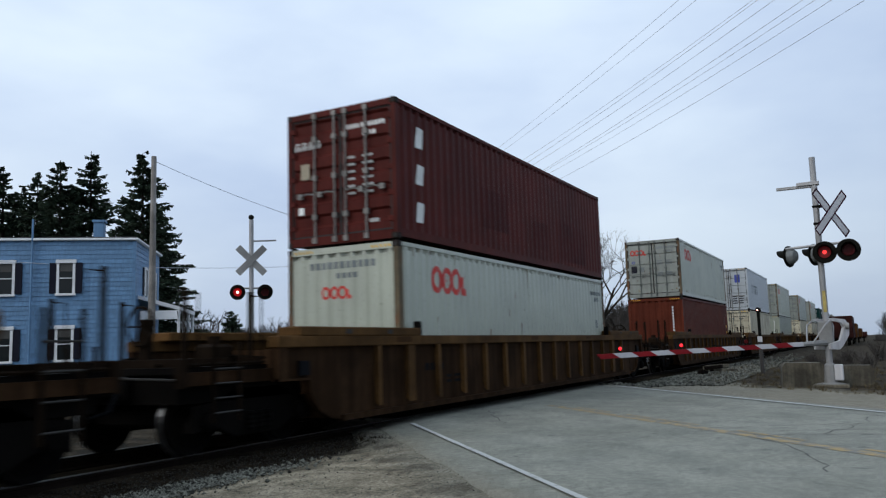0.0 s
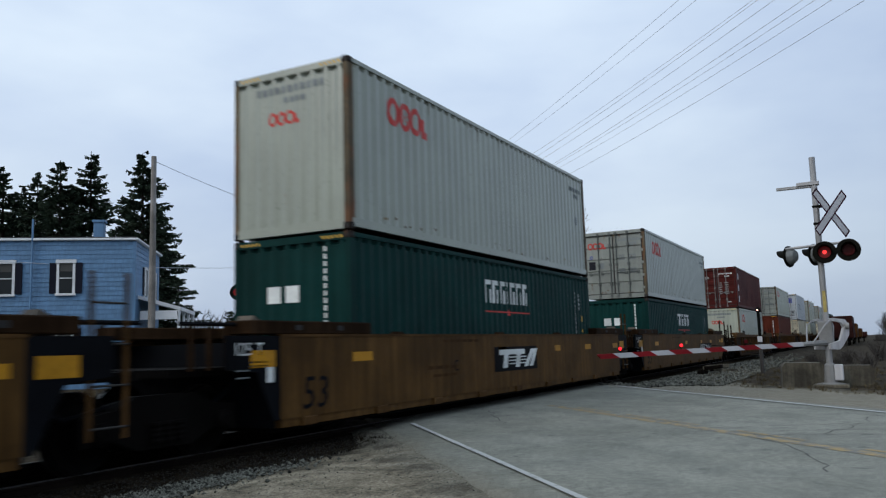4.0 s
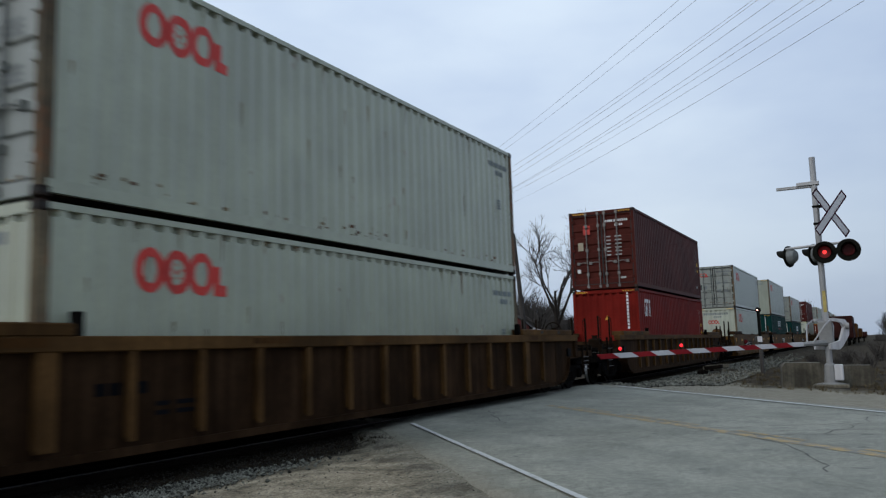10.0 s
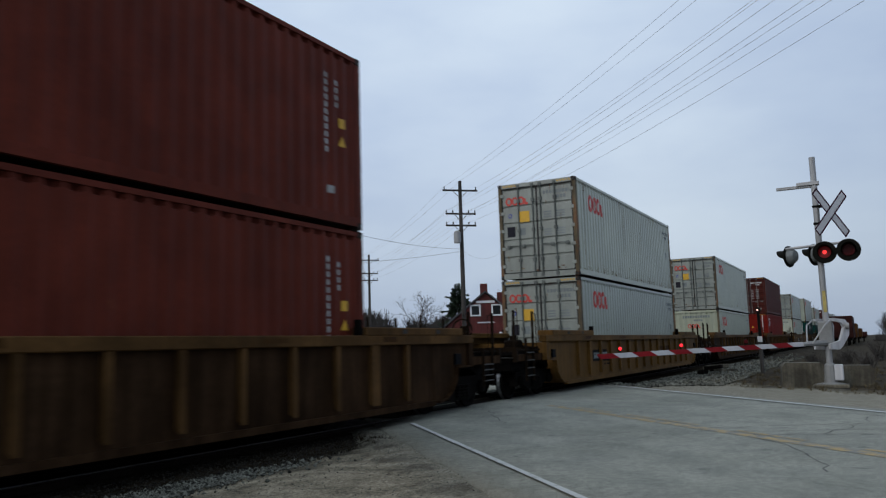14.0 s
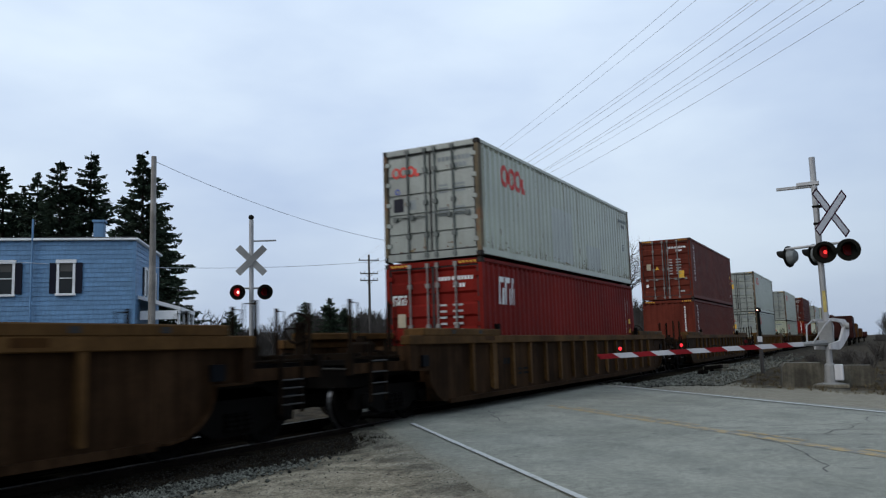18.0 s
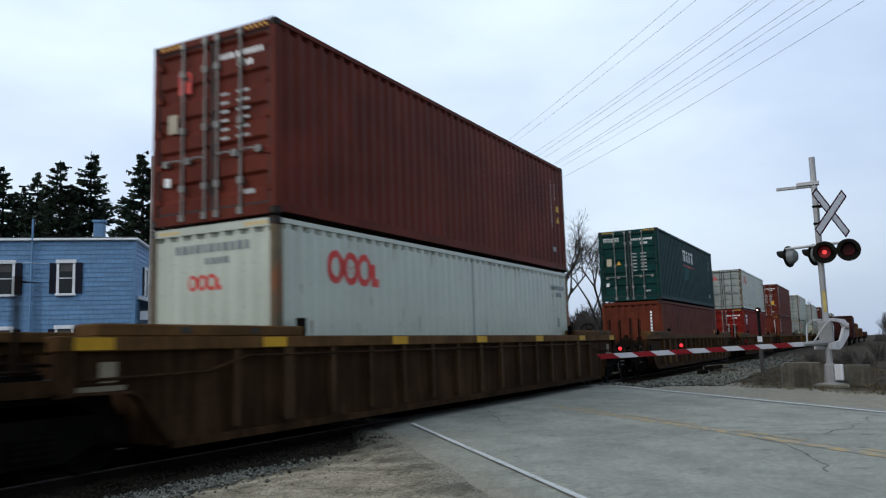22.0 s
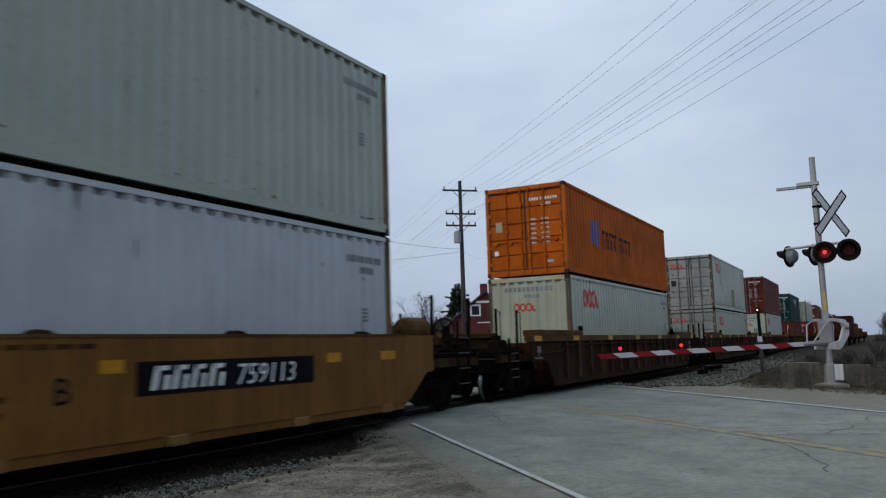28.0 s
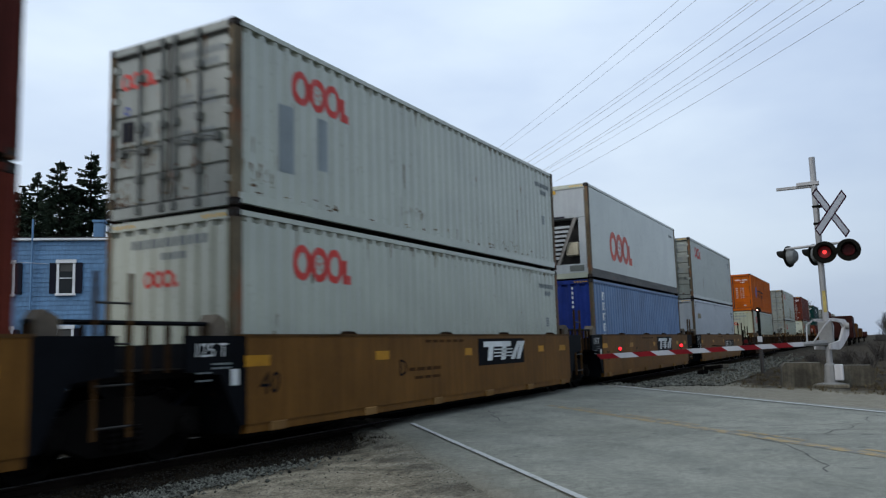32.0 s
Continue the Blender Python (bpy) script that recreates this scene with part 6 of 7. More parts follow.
# the barrier machine and arm
part("gate_housing", Build().box(-0.14, 0.14, -0.15, 0.20, 1.05, 1.62, c=0.03), S_BUCK, t1)
PIV = Vector((22.62, 1.10, 1.07))
TIP = Vector((17.65, 5.51, 0.93))
gate = thing("crossing_gate", "lowered barrier arm with slanted red and white stripes and red lamps", "barrier")
ad = (TIP - PIV).normalized()
an = Vector((-ad.y, ad.x, 0)).normalized()
L_ARM = (TIP - PIV).length
cw = Build()
for off in (-0.24, 0.24):
    path = [(0.05, 0.97), (-0.25, 0.95), (-0.36, 1.02), (-0.60, 1.30), (-0.62, 1.56), (-0.50, 1.70), (-0.12, 1.75), (0.0, 1.74), (-0.02, 1.69), (-0.38, 1.62), (-0.44, 1.50), (-0.30, 1.18), (0.05, 1.10)]
    cw.add([PIV + ad * a + an * (off + o) + Vector((0, 0, z - 1.13)) for o in (-0.035, 0.035) for a, z in path],
           [tuple(range(13)), tuple(range(25, 12, -1))] + [(i, (i + 1) % 13, (i + 1) % 13 + 13, i + 13) for i in range(13)])
part("counterweight_arm", cw, S_WHITE, gate, "white painted counterweight arms")
for off in (-0.30, 0.30):
    c = PIV + ad * -0.52 + an * off + Vector((0, 0, 0.40))
    part("counterweight", Build().lathe([(0.05, -0.05), (0.085, -0.045), (0.085, 0.045), (0.05, 0.05)], tuple(c), "y", 16), S_BUCK, gate, "round grey pivot weight")
    part("strut", Build().tube([PIV + ad * 0.44 + an * off * 0.3, PIV + ad * 0.20 + an * off + Vector((0, 0, 0.46)), PIV + an * off + Vector((0, 0, 0.58))], 0.022, 8), S_ALU, gate)
part("arm_bracket", Build().tube([PIV + ad * -0.1, PIV + ad * 0.66], [0.09, 0.05], 8), S_BUCK, gate)
n_str = 12
a0 = 0.58
for k in range(n_str):
    p0, p1 = a0 + (L_ARM - a0) * k / n_str, a0 + (L_ARM - a0) * (k + 1) / n_str
    h = 0.057
    lean = 0.10
    b = Build()
    q = []
    for o in (-0.018, 0.018):
        for a, zz in ((p0 - lean, -h), (p1 - lean, -h), (p1 + lean, h), (p0 + lean, h)):
            a = min(max(a, a0), L_ARM)
            q.append(PIV + ad * a + an * o + Vector((0, 0, zz - 0.2 * (a / L_ARM) * 0)))
    b.add(q, [(0, 1, 2, 3), (7, 6, 5, 4), (0, 4, 5, 1), (1, 5, 6, 2), (2, 6, 7, 3), (3, 7, 4, 0)])
    part("arm_stripe", b, S_RED if k % 2 == 1 else S_WSHEET, gate)
for q, ph in ((L_ARM - 0.62, -1), (L_ARM * 0.655, 0), (L_ARM * 0.37, 1)):
    p = PIV + ad * q + Vector((0, 0, 0.15))
    part("lamp_stem", Build().tube([p - Vector((0, 0, 0.10)), p - Vector((0, 0, 0.03))], 0.012, 6), S_BLACK, gate)
    part("lamp_case", Build().lathe([(0.05, -0.03), (0.055, 0.0), (0.05, 0.03)], tuple(p), "y", 12), S_BLACK, gate)
    m = Matrix.Translation(p + Vector((-0.045, -0.01, 0))) @ Vector((-0.95, -0.30, 0)).to_track_quat("Y", "Z").to_matrix().to_4x4() @ Matrix.Scale(0.36, 4)
    if ph < 0:
        part("tip_lens", Build().lathe([(0.038, -0.01), (0.040, 0.01), (0.025, 0.02)], tuple(p + Vector((-0.05, -0.015, 0))), "x", 12), S_GATE, gate, "steady red lamp")
    else:
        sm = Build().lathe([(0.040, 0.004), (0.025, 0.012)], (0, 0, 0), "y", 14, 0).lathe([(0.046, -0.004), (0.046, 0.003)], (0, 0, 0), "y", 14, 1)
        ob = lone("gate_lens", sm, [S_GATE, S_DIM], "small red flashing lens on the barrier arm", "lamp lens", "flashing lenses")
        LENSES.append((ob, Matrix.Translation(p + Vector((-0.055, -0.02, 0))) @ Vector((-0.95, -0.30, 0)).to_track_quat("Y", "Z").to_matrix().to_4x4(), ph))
wr = Build()
wr.tube([PIV + ad * (L_ARM * q) + Vector((0, 0, z)) for q, z in ((0.34, 0.10), (0.40, 0.02), (0.45, 0.06), (0.52, 0.10))], 0.012, 5)
part("lamp_cable", wr, S_BLACK, gate)

# far mast, seen from behind the train
t2, d2, s2 = mast((22.95, 20.35, 0.0), 6.25, (-0.7, -0.7, 0), False, "aluminium crossing mast with a crossbuck seen from behind and red flashers", bell=True)
SB = Vector((0.66, -0.75, 0)).normalized()
crossbuck(t2, 4.70, Vector((-0.75, -0.66, 0)), SB, 0.10, S_BUCK, S_BUCK)
part("cross_arm", Build().tube([(0, 0, 5.44), tuple(SB * 0.92 + Vector((0, 0, 5.47)))], 0.035, 6), S_ALU, t2)
part("lamp_arm", Build().tube([tuple(SB * -0.55 + Vector((0, 0, 3.66))), tuple(SB * 0.55 + Vector((0, 0, 3.66)))], 0.036, 8), S_ALU, t2)
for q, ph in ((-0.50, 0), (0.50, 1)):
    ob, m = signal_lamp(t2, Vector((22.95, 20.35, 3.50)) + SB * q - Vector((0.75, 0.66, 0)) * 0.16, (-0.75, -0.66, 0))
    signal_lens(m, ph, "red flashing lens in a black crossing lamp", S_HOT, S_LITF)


# ---------------------------------------------------------------- things beyond the road
for cx, cy, hw, top, deg in ((23.26, 1.70, 0.52, 0.56, -80), (23.46, 0.52, 0.50, 0.47, -86)):
    blk = Build().prism([(-hw, -0.1), (hw, -0.1), (hw - 0.02, top - 0.06), (hw - 0.09, top), (-hw + 0.10, top + 0.01), (-hw + 0.02, top - 0.09)], "y", -0.30, 0.30)
    lone("concrete_block", blk, G_CONC, "weathered stained concrete block lying behind the signal mast", "concrete block", "concrete blocks", m=pose(cx, cy, 0, 0, 0, deg))
post = thing("marker_post", "thin dark post with a small lit lamp beside the ballast", "post", m=Matrix.Translation((30.9, 3.55, 0)))
part("pole", Build().tube([(0, 0, -0.1), (0, 0, 1.3)], 0.07, 8), W_DARK, post)
part("upper_pole", Build().tube([(0, 0, 1.3), (0, 0, 2.25)], 0.055, 8), S_BLACK, post)
part("lamp_head", Build().lathe([(0.05, -0.06), (0.10, -0.05), (0.10, 0.05), (0.05, 0.06)], (0, 0, 2.25), "x", 12), S_BLACK, post)
part("lens", Build().lathe([(0.020, -0.075), (0.024, -0.061)], (0, 0.02, 2.25), "x", 10), S_HOT, post, "small lit lamp lens")
part("number_plate", Build().box(-0.09, -0.075, -0.08, 0.08, 1.10, 1.30), S_WHITE, post, "blank white plate")
rj = random.Random(8)
for k in range(7):
    b = Build().box(-rj.uniform(0.3, 0.6), rj.uniform(0.3, 0.6), -0.09, 0.09, 0, 0.14, c=0.015)
    lone("scrap_timber", b, G_CONC if k % 2 else G_TIE, "broken length of old sleeper lying on the ballast", "scrap", "scrap on the ballast",
         m=pose(32.2 + rj.uniform(-1.0, 1.0), 5.5 + rj.uniform(-0.5, 0.5), -0.06 + 0.10 * (k % 3), rj.uniform(-8, 8), rj.uniform(-8, 8), rj.uniform(0, 180)))


# parked rolling stock on the siding, far down the line
def parked_wagon(x, y, length, h, m1, m2, words):
    t = thing("parked_wagon", words, "railway wagon", "parked wagons", m=Matrix.Translation((x, y, -0.1)))
    part("body", Build().box(0, length, -1.4, 1.4, 1.0, h, c=0.05), m1, t)
    part("underframe", Build().box(0.2, length - 0.2, -1.2, 1.2, 0.7, 1.0), C_IRON, t)
    part("end_panel", Build().box(-0.03, 0.0, -1.2, 1.2, 1.1, h * 0.55), m2, t)
    for dx in (1.6, length - 1.6):
        for sy in (-1, 1):
            part("wheel", Build().lathe([(0.42, -0.07), (0.42, 0.07)], (dx, sy * 0.75, 0.42), "y", 16), C_IRON, t)
    return t


parked_wagon(112, 3.35, 12, 3.75, P_DULLR, P_DULLR, "dark red parked freight wagon on the siding")
parked_wagon(130, 3.15, 13, 3.0, P_DULLO, P_DULLR, "rust-brown parked freight wagon on the siding")
parked_wagon(149, 2.75, 14, 2.4, P_DULLO, P_DULLO, "dull orange parked freight wagon on the siding")
parked_wagon(170, 2.1, 14, 1.9, P_DULLR, P_DULL, "low weathered parked maintenance wagon on the siding")

# ---------------------------------------------------------------- houses
A_, B_ = Vector((-0.618, 0.786, 0)), Vector((0.786, 0.618, 0))
HM = Matrix(((A_.x, B_.x, 0, 24.97), (A_.y, B_.y, 0, 28.93), (0, 0, 1, 0), (0, 0, 0, 1)))
house = thing("blue_house", "two-storey flat-roofed house with blue clapboards and white trim", "house")


def hp(name, b, m, parent=house, label=""):
    """A part of the house drawn with u along its front, v into its depth."""
    b.v = [tuple(HM @ Vector(p)) for p in b.v]
    b.f = [tuple(reversed(q)) for q in b.f]
    return part(name, b, m, parent, label)


HL, HD, HH = 13.0, 6.2, 6.45
hp("wall_core", Build().box(0.03, HL, 0.03, HD, -0.2, HH), H_BLUE)
z = 0.3
while z < HH:
    fb = Build()
    t_ = min(z + 0.215, HH)
    fb.add([(0, -0.004, z), (HL, -0.004, z), (HL, 0.016, t_), (0, 0.016, t_), (0, 0.03, z), (HL, 0.03, z)], [(0, 1, 2, 3), (4, 5, 1, 0)])
    fb.add([(-0.004, 0, z), (-0.004, HD, z), (0.016, HD, t_), (0.016, 0, t_), (0.03, 0, z), (0.03, HD, z)], [(3, 2, 1, 0), (0, 1, 5, 4)])
    hp("clapboard", fb, H_BLUE)
    z += 0.205
hp("corner_board", Build().box(-0.02, 0.12, -0.02, 0.12, -0.2, HH), H_BLUE)
hp("cornice", Build().box(-0.14, HL, -0.14, HD + 0.1, HH, HH + 0.10, c=0.02), H_WHITE)
hp("roof", Build().box(-0.05, HL, -0.05, HD + 0.02, HH + 0.10, HH + 0.16), H_ROOF)
for wu, wz in ((2.90, 4.10), (5.38, 4.10), (8.6, 4.10), (2.90, 1.2), (5.38, 1.2)):
    w = hp("window", Build().box(wu - 0.36, wu + 0.36, -0.02, 0.03, wz, wz + 1.38), H_PANE)
    hp("window_frame", Build().box(wu - 0.39, wu - 0.28, -0.06, 0.02, wz - 0.04, wz + 1.40).box(wu + 0.28, wu + 0.39, -0.06, 0.02, wz - 0.04, wz + 1.40).box(wu - 0.38, wu + 0.38, -0.045, 0.02, wz + 0.66, wz + 0.70), H_WHITE, w)
    hp("window_head", Build().box(wu - 0.43, wu + 0.43, -0.09, 0.02, wz + 1.34, wz + 1.50, c=0.01), H_WHITE, w)
    hp("window_sill", Build().box(wu - 0.42, wu + 0.42, -0.11, 0.02, wz - 0.10, wz, c=0.01), H_WHITE, w)
    hp("blind", Build().box(wu - 0.27, wu + 0.27, -0.026, -0.022, wz + 0.98, wz + 1.34), H_CURT, w)
    for sg in (-1, 1):
        c0 = wu + sg * 0.535
        sh = hp("shutter", Build().box(c0 - 0.145, c0 + 0.145, -0.05, 0.0, wz, wz + 1.36, c=0.008), H_NAVY, w)
for vv, wz in ((2.5, 4.10), (4.6, 4.1)):
    w = hp("window", Build().box(-0.02, 0.03, vv - 0.40, vv + 0.40, wz, wz + 1.25), H_PANE)
    hp("window_frame", Build().box(-0.06, 0.02, vv - 0.48, vv - 0.36, wz - 0.06, wz + 1.34).box(-0.06, 0.02, vv + 0.36, vv + 0.48, wz - 0.06, wz + 1.34).box(-0.06, 0.02, vv - 0.48, vv + 0.48, wz + 1.25, wz + 1.36), H_WHITE, w)
    for sg in (-1, 1):
        hp("shutter", Build().box(-0.05, 0.0, vv + sg * 0.62 - 0.13, vv + sg * 0.62 + 0.13, wz, wz + 1.3), H_NAVY, w)
hp("chimney", Build().box(1.75, 2.2, 1.6, 2.05, HH, 7.55, c=0.02).box(1.70, 2.25, 1.55, 2.1, 7.55, 7.65), H_BLUE)
hp("vent_pipe", Build().tube([(4.30, -0.12, 0.5), (4.30, -0.12, 7.4)], 0.045, 8), H_BLUE)
# porch on the side wall
hp("porch_roof", Build().add([(0, 0.7, 4.02), (0, 5.6, 4.02), (-1.9, 0.7, 3.45), (-1.9, 5.6, 3.45), (0, 0.7, 3.86), (0, 5.6, 3.86), (-1.9, 0.7, 3.28), (-1.9, 5.6, 3.28)],
                             [(0, 1, 3, 2), (4, 6, 7, 5), (0, 2, 6, 4), (1, 5, 7, 3), (2, 3, 7, 6)]), H_WHITE, label="white porch roof")
for vv in (0.8, 2.3, 3.9, 5.5):
    pst = hp("porch_post", Build().box(-1.85, -1.73, vv - 0.06, vv + 0.06, -0.1, 3.3), H_WHITE)
    for sg in (-1, 1):
        br = Build()
        br.tube([(-1.79, vv + sg * 0.06, 2.75), (-1.79, vv + sg * 0.18, 3.05), (-1.79, vv + sg * 0.45, 3.26)], 0.035, 6)
        hp("bracket", br, H_WHITE, pst)
hp("porch_wall", Build().box(-1.8, -0.1, 0.72, 0.80, 2.9, 3.3), H_WHITE)
hp("porch_floor", Build().box(-1.9, 0, 0.7, 5.6, -0.1, 0.35), G_TIE)

# the red gabled house far behind the track
RM = Matrix.Translation((78.0, 36.4, 0)) @ Matrix.Rotation(radians(-62), 4, "Z")
rh = thing("red_house", "dark red gabled house with white windows, boards and two chimneys", "house")


def rp(name, b, m, parent=rh, label=""):
    b.v = [tuple(RM @ Vector(p)) for p in b.v]
    return part(name, b, m, parent, label)


rp("wall", Build().prism([(-4.6, 0), (4.6, 0), (4.6, 3.2), (0, 6.9), (-4.6, 3.2)], "y", 0, 11), H_RED)
for sg in (-1, 1):
    rp("roof", Build().add([(0, -0.3, 7.0), (0, 11.3, 7.0), (sg * 5.0, 11.3, 2.95), (sg * 5.0, -0.3, 2.95), (0, -0.3, 7.18), (0, 11.3, 7.18), (sg * 5.1, 11.3, 3.1), (sg * 5.1, -0.3, 3.1)],
                           [(0, 1, 2, 3), (7, 6, 5, 4), (0, 3, 7, 4), (1, 5, 6, 2), (3, 2, 6, 7)]), H_SHING)
for wx, wz in ((-1.1, 4.6), (1.2, 4.6)):
    w = rp("window", Build().box(wx - 0.42, wx + 0.42, -0.05, 0.05, wz, wz + 0.95), H_PANE)
    rp("window_frame", Build().box(wx - 0.58, wx - 0.40, -0.10, 0.0, wz - 0.15, wz + 1.1).box(wx + 0.40, wx + 0.58, -0.10, 0.0, wz - 0.15, wz + 1.1).box(wx - 0.58, wx + 0.58, -0.10, 0.0, wz + 0.95, wz + 1.1).box(wx - 0.58, wx + 0.58, -0.10, 0.0, wz - 0.15, wz), H_WHITE, w)
for q in ((-1.0, 5.85, 1.0, 6.1), (-3.0, 2.3, -1.6, 2.65), (1.4, 2.4, 3.0, 2.7), (-0.9, 3.7, 0.9, 3.82)):
    rp("sign_board", Build().box(q[0], q[2], -0.08, -0.02, q[1], q[3]), H_WHITE)
for q in ((0.0, 2.0), (1.9, 2.6)):
    ch = rp("chimney", Build().box(q[0] - 0.4, q[0] + 0.4, q[1], q[1] + 0.8, 5.2, 8.1 - q[0] * 0.5, c=0.03), H_RED)
rp("side_shed", Build().box(4.7, 7.5, 3, 8, 0, 2.4).prism([(3.0, 2.4), (7.7, 2.4), (5.2, 3.2)], "y", 2.8, 8.2), S_WHITE)

# ---------------------------------------------------------------- poles and wires
PA = Vector((47.5, 23.75, 0))
PB = PA - ROADN * 42
PC = PA + ROADN * 42
ARM = NRM.normalized()


def power_pole(at, top, arms, m, words, lean=(0, 0), can=False):
    t = thing("utility_pole", words, "utility pole", "utility poles", m=Matrix.Translation(at))
    part("pole", Build().tube([(0, 0, -0.2), (lean[0] * 0.5, lean[1] * 0.5, top * 0.5), (lean[0], lean[1], top)], [0.17, 0.145, 0.11], 10), m, t)
    for z, half in arms:
        a = part("crossarm", Build().tube([tuple(ARM * -half + Vector((0, 0, z))), tuple(ARM * half + Vector((0, 0, z)))], 0.065, 4), m, t)
        for q in ((-1, -0.55, 0.55, 1) if z < top - 0.8 else (-0.95, 0.95)):
            p = ARM * (half * q * 0.95) + Vector((0, 0, z + 0.06))
            part("insulator", Build().lathe([(0.02, 0), (0.05, 0.05), (0.03, 0.10), (0.05, 0.14), (0.02, 0.2)], tuple(p), "z", 8), C_IRON, a)
        for sg in (-1, 1):
            part("arm_brace", Build().tube([tuple(ARM * sg * half * 0.45 + Vector((0, 0, z))), (0, 0, z - 0.55)], 0.02, 4), m, a)
    if can:
        part("transformer", Build().lathe([(0.05, 0), (0.24, 0.03), (0.24, 0.75), (0.1, 0.85)], (-0.42, 0.1, 8.1), "z", 12), S_ALU, t)
    return t


ARMS = ((11.75, 1.22), (10.15, 1.05), (9.35, 1.05))
power_pole(PA, 12.4, ARMS, W_DARK, "tall dark timber power pole with three crossarms and a transformer", can=True)
power_pole(PB, 12.4, ARMS, W_DARK, "tall dark timber power pole with three crossarms")
power_pole(PC, 12.4, ARMS, W_DARK, "distant dark timber power pole with three crossarms")
power_pole(Vector((24.35, 27.15, 0)), 9.95, (), W_WOOD, "plain weathered grey timber pole beside the blue house")
power_pole(Vector((47.7, 19.4, 0)), 8.35, (), W_DARK, "leaning bare timber pole beyond the track", lean=(-0.75, 0.35))


def wire(a, b, sag, r=0.0068):
    a, b = Vector(a), Vector(b)
    b_ = Build().tube([a.lerp(b, k / 24) - Vector((0, 0, sag * 4 * (k / 24) * (1 - k / 24))) for k in range(25)], r, 5)
    return lone("overhead_wire", b_, W_WIRE, "thin overhead wire strung between poles", "wire", "overhead wires")


for z, offs, sag in ((11.95, (-1.16, 1.16), 0.45), (10.35, (-1.0, -0.55, 0.55, 1.0), 0.5), (9.55, (-1.0, 0.55), 0.5), (12.4, (0.0,), 0.4)):
    for o in offs:
        wire(PA + ARM * o + Vector((0, 0, z)), PB + ARM * o + Vector((0, 0, z)), sag)
        wire(PA + ARM * o + Vector((0, 0, z)), PC + ARM * o + Vector((0, 0, z)), sag)
wire((24.35, 27.15, 9.75), PA + Vector((0, 0, 7.75)), 0.9, r=0.014)
wire((16.0, 34.0, 5.6), PA + Vector((0, 0, 7.6)), 0.9, r=0.014)
wire((47.7 - 0.7, 19.4 + 0.33, 8.0), PA + Vector((0, 0, 7.7)), 0.9)


# ---------------------------------------------------------------- trees
def spruce(at, height, spread, seed):
    """A spruce: tapered trunk, drooping whorls of branches set with flat sprays of needles, open below."""
    r = random.Random(seed)
    t = thing("spruce_tree", "tall dark green spruce with ragged drooping branches", "tree", "spruces", m=Matrix.Translation(at))
    part("trunk", Build().tube([(0, 0, -0.2), (0.1, 0, height * 0.5), (0, 0, height)], [height * 0.016, height * 0.010, 0.02], 8), T_BARK, t)
    limbs, c = Build(), Build()
    z = height * 0.10
    while z < height * 0.985:
        f = 1 - z / height
        reach = spread * (f ** 0.75) * 1.0 + 0.12
        for k in range(r.randint(6, 8)):
            if r.random() < 0.12:
                continue
            a = r.uniform(0, 2 * math.pi)
            ln = reach * r.uniform(0.40, 1.20)
            up = 0.42 if f < 0.35 else 0.10
            d = Vector((math.cos(a), math.sin(a), 0))
            s = Vector((-d.y, d.x, 0))
            base = Vector((0, 0, z + r.uniform(-0.25, 0.25)))
            tip = lambda q: base + d * (ln * q) + Vector((0, 0, ln * (up * q - 0.42 * q * q + 0.30 * q ** 3)))
            if ln > 0.8:
                limbs.tube([tip(0), tip(0.5), tip(1)], [0.035, 0.025, 0.008], 3)
            n = max(5, int(ln * 11))
            for i in range(n):
                q = 0.18 + 0.82 * (i + r.random()) / n
                p = tip(min(q, 1))
                w = (0.16 + 0.30 * (1 - abs(q - 0.4))) * min(1, 0.35 + ln * 0.35) * r.uniform(0.6, 1.3)
                for sg in (-1, 1):
                    e = p + s * sg * w + d * w * r.uniform(0.2, 0.9) + Vector((0, 0, -w * r.uniform(-0.15, 0.75)))
                    g = d * (0.045 + 0.07 * r.random())
                    c.add([p - g, p + g, e + g * 0.35 + Vector((0, 0, 0.03)), e - g * 0.3], [(0, 1, 2, 3)])
                    h = p.lerp(e, 0.55) + Vector((0, 0, -0.15 * r.uniform(0.2, 1.2)))
                    c.add([p, e, h], [(0, 1, 2)])
        z += height * 0.016 + 0.12 * r.random()
    tagged(part("branchwork", limbs, T_BARK, t), kind="stuff")
    part("crown", c, T_NEEDLE, t, "dark ragged sprays of needles")
    return t


def dep(px_right, px_up, d):
    """A plan place d metres out along the view, from tangents to the right and up."""
    f = Vector((0.87685, 0.46495, 0))
    s = Vector((0.46846, -0.88348, 0))
    return Vector((*(f * d + s * (d * px_right)).xy, -0.1))


for px, d, h, sp_, sd in ((-0.556, 58, 15.8, 3.9, 1), (-0.512, 62, 16.2, 3.6, 2), (-0.484, 57, 15.9, 3.8, 3), (-0.445, 60, 17.3, 4.7, 4), (-0.379, 56, 16.0, 4.7, 5), (-0.358, 66, 13.7, 4.6, 6), (-0.60, 60, 14, 3.9, 7), (-0.532, 70, 17.0, 4.4, 8), (-0.468, 68, 15.5, 4.0, 9), (-0.40, 70, 14.5, 4.2, 10)):
    spruce(dep(px, 0, d), h * 0.985, sp_, sd)
for px, d, h, sp_, sd in ((-0.266, 100, 6.6, 2.6, 11), (-0.175, 130, 9.4, 3.0, 12), (-0.143, 128, 9.6, 4.0, 13), (-0.125, 135, 8.4, 3.6, 14), (0.016, 92, 8.6, 3.2, 15)):
    spruce(dep(px, 0, d), h, sp_, sd)


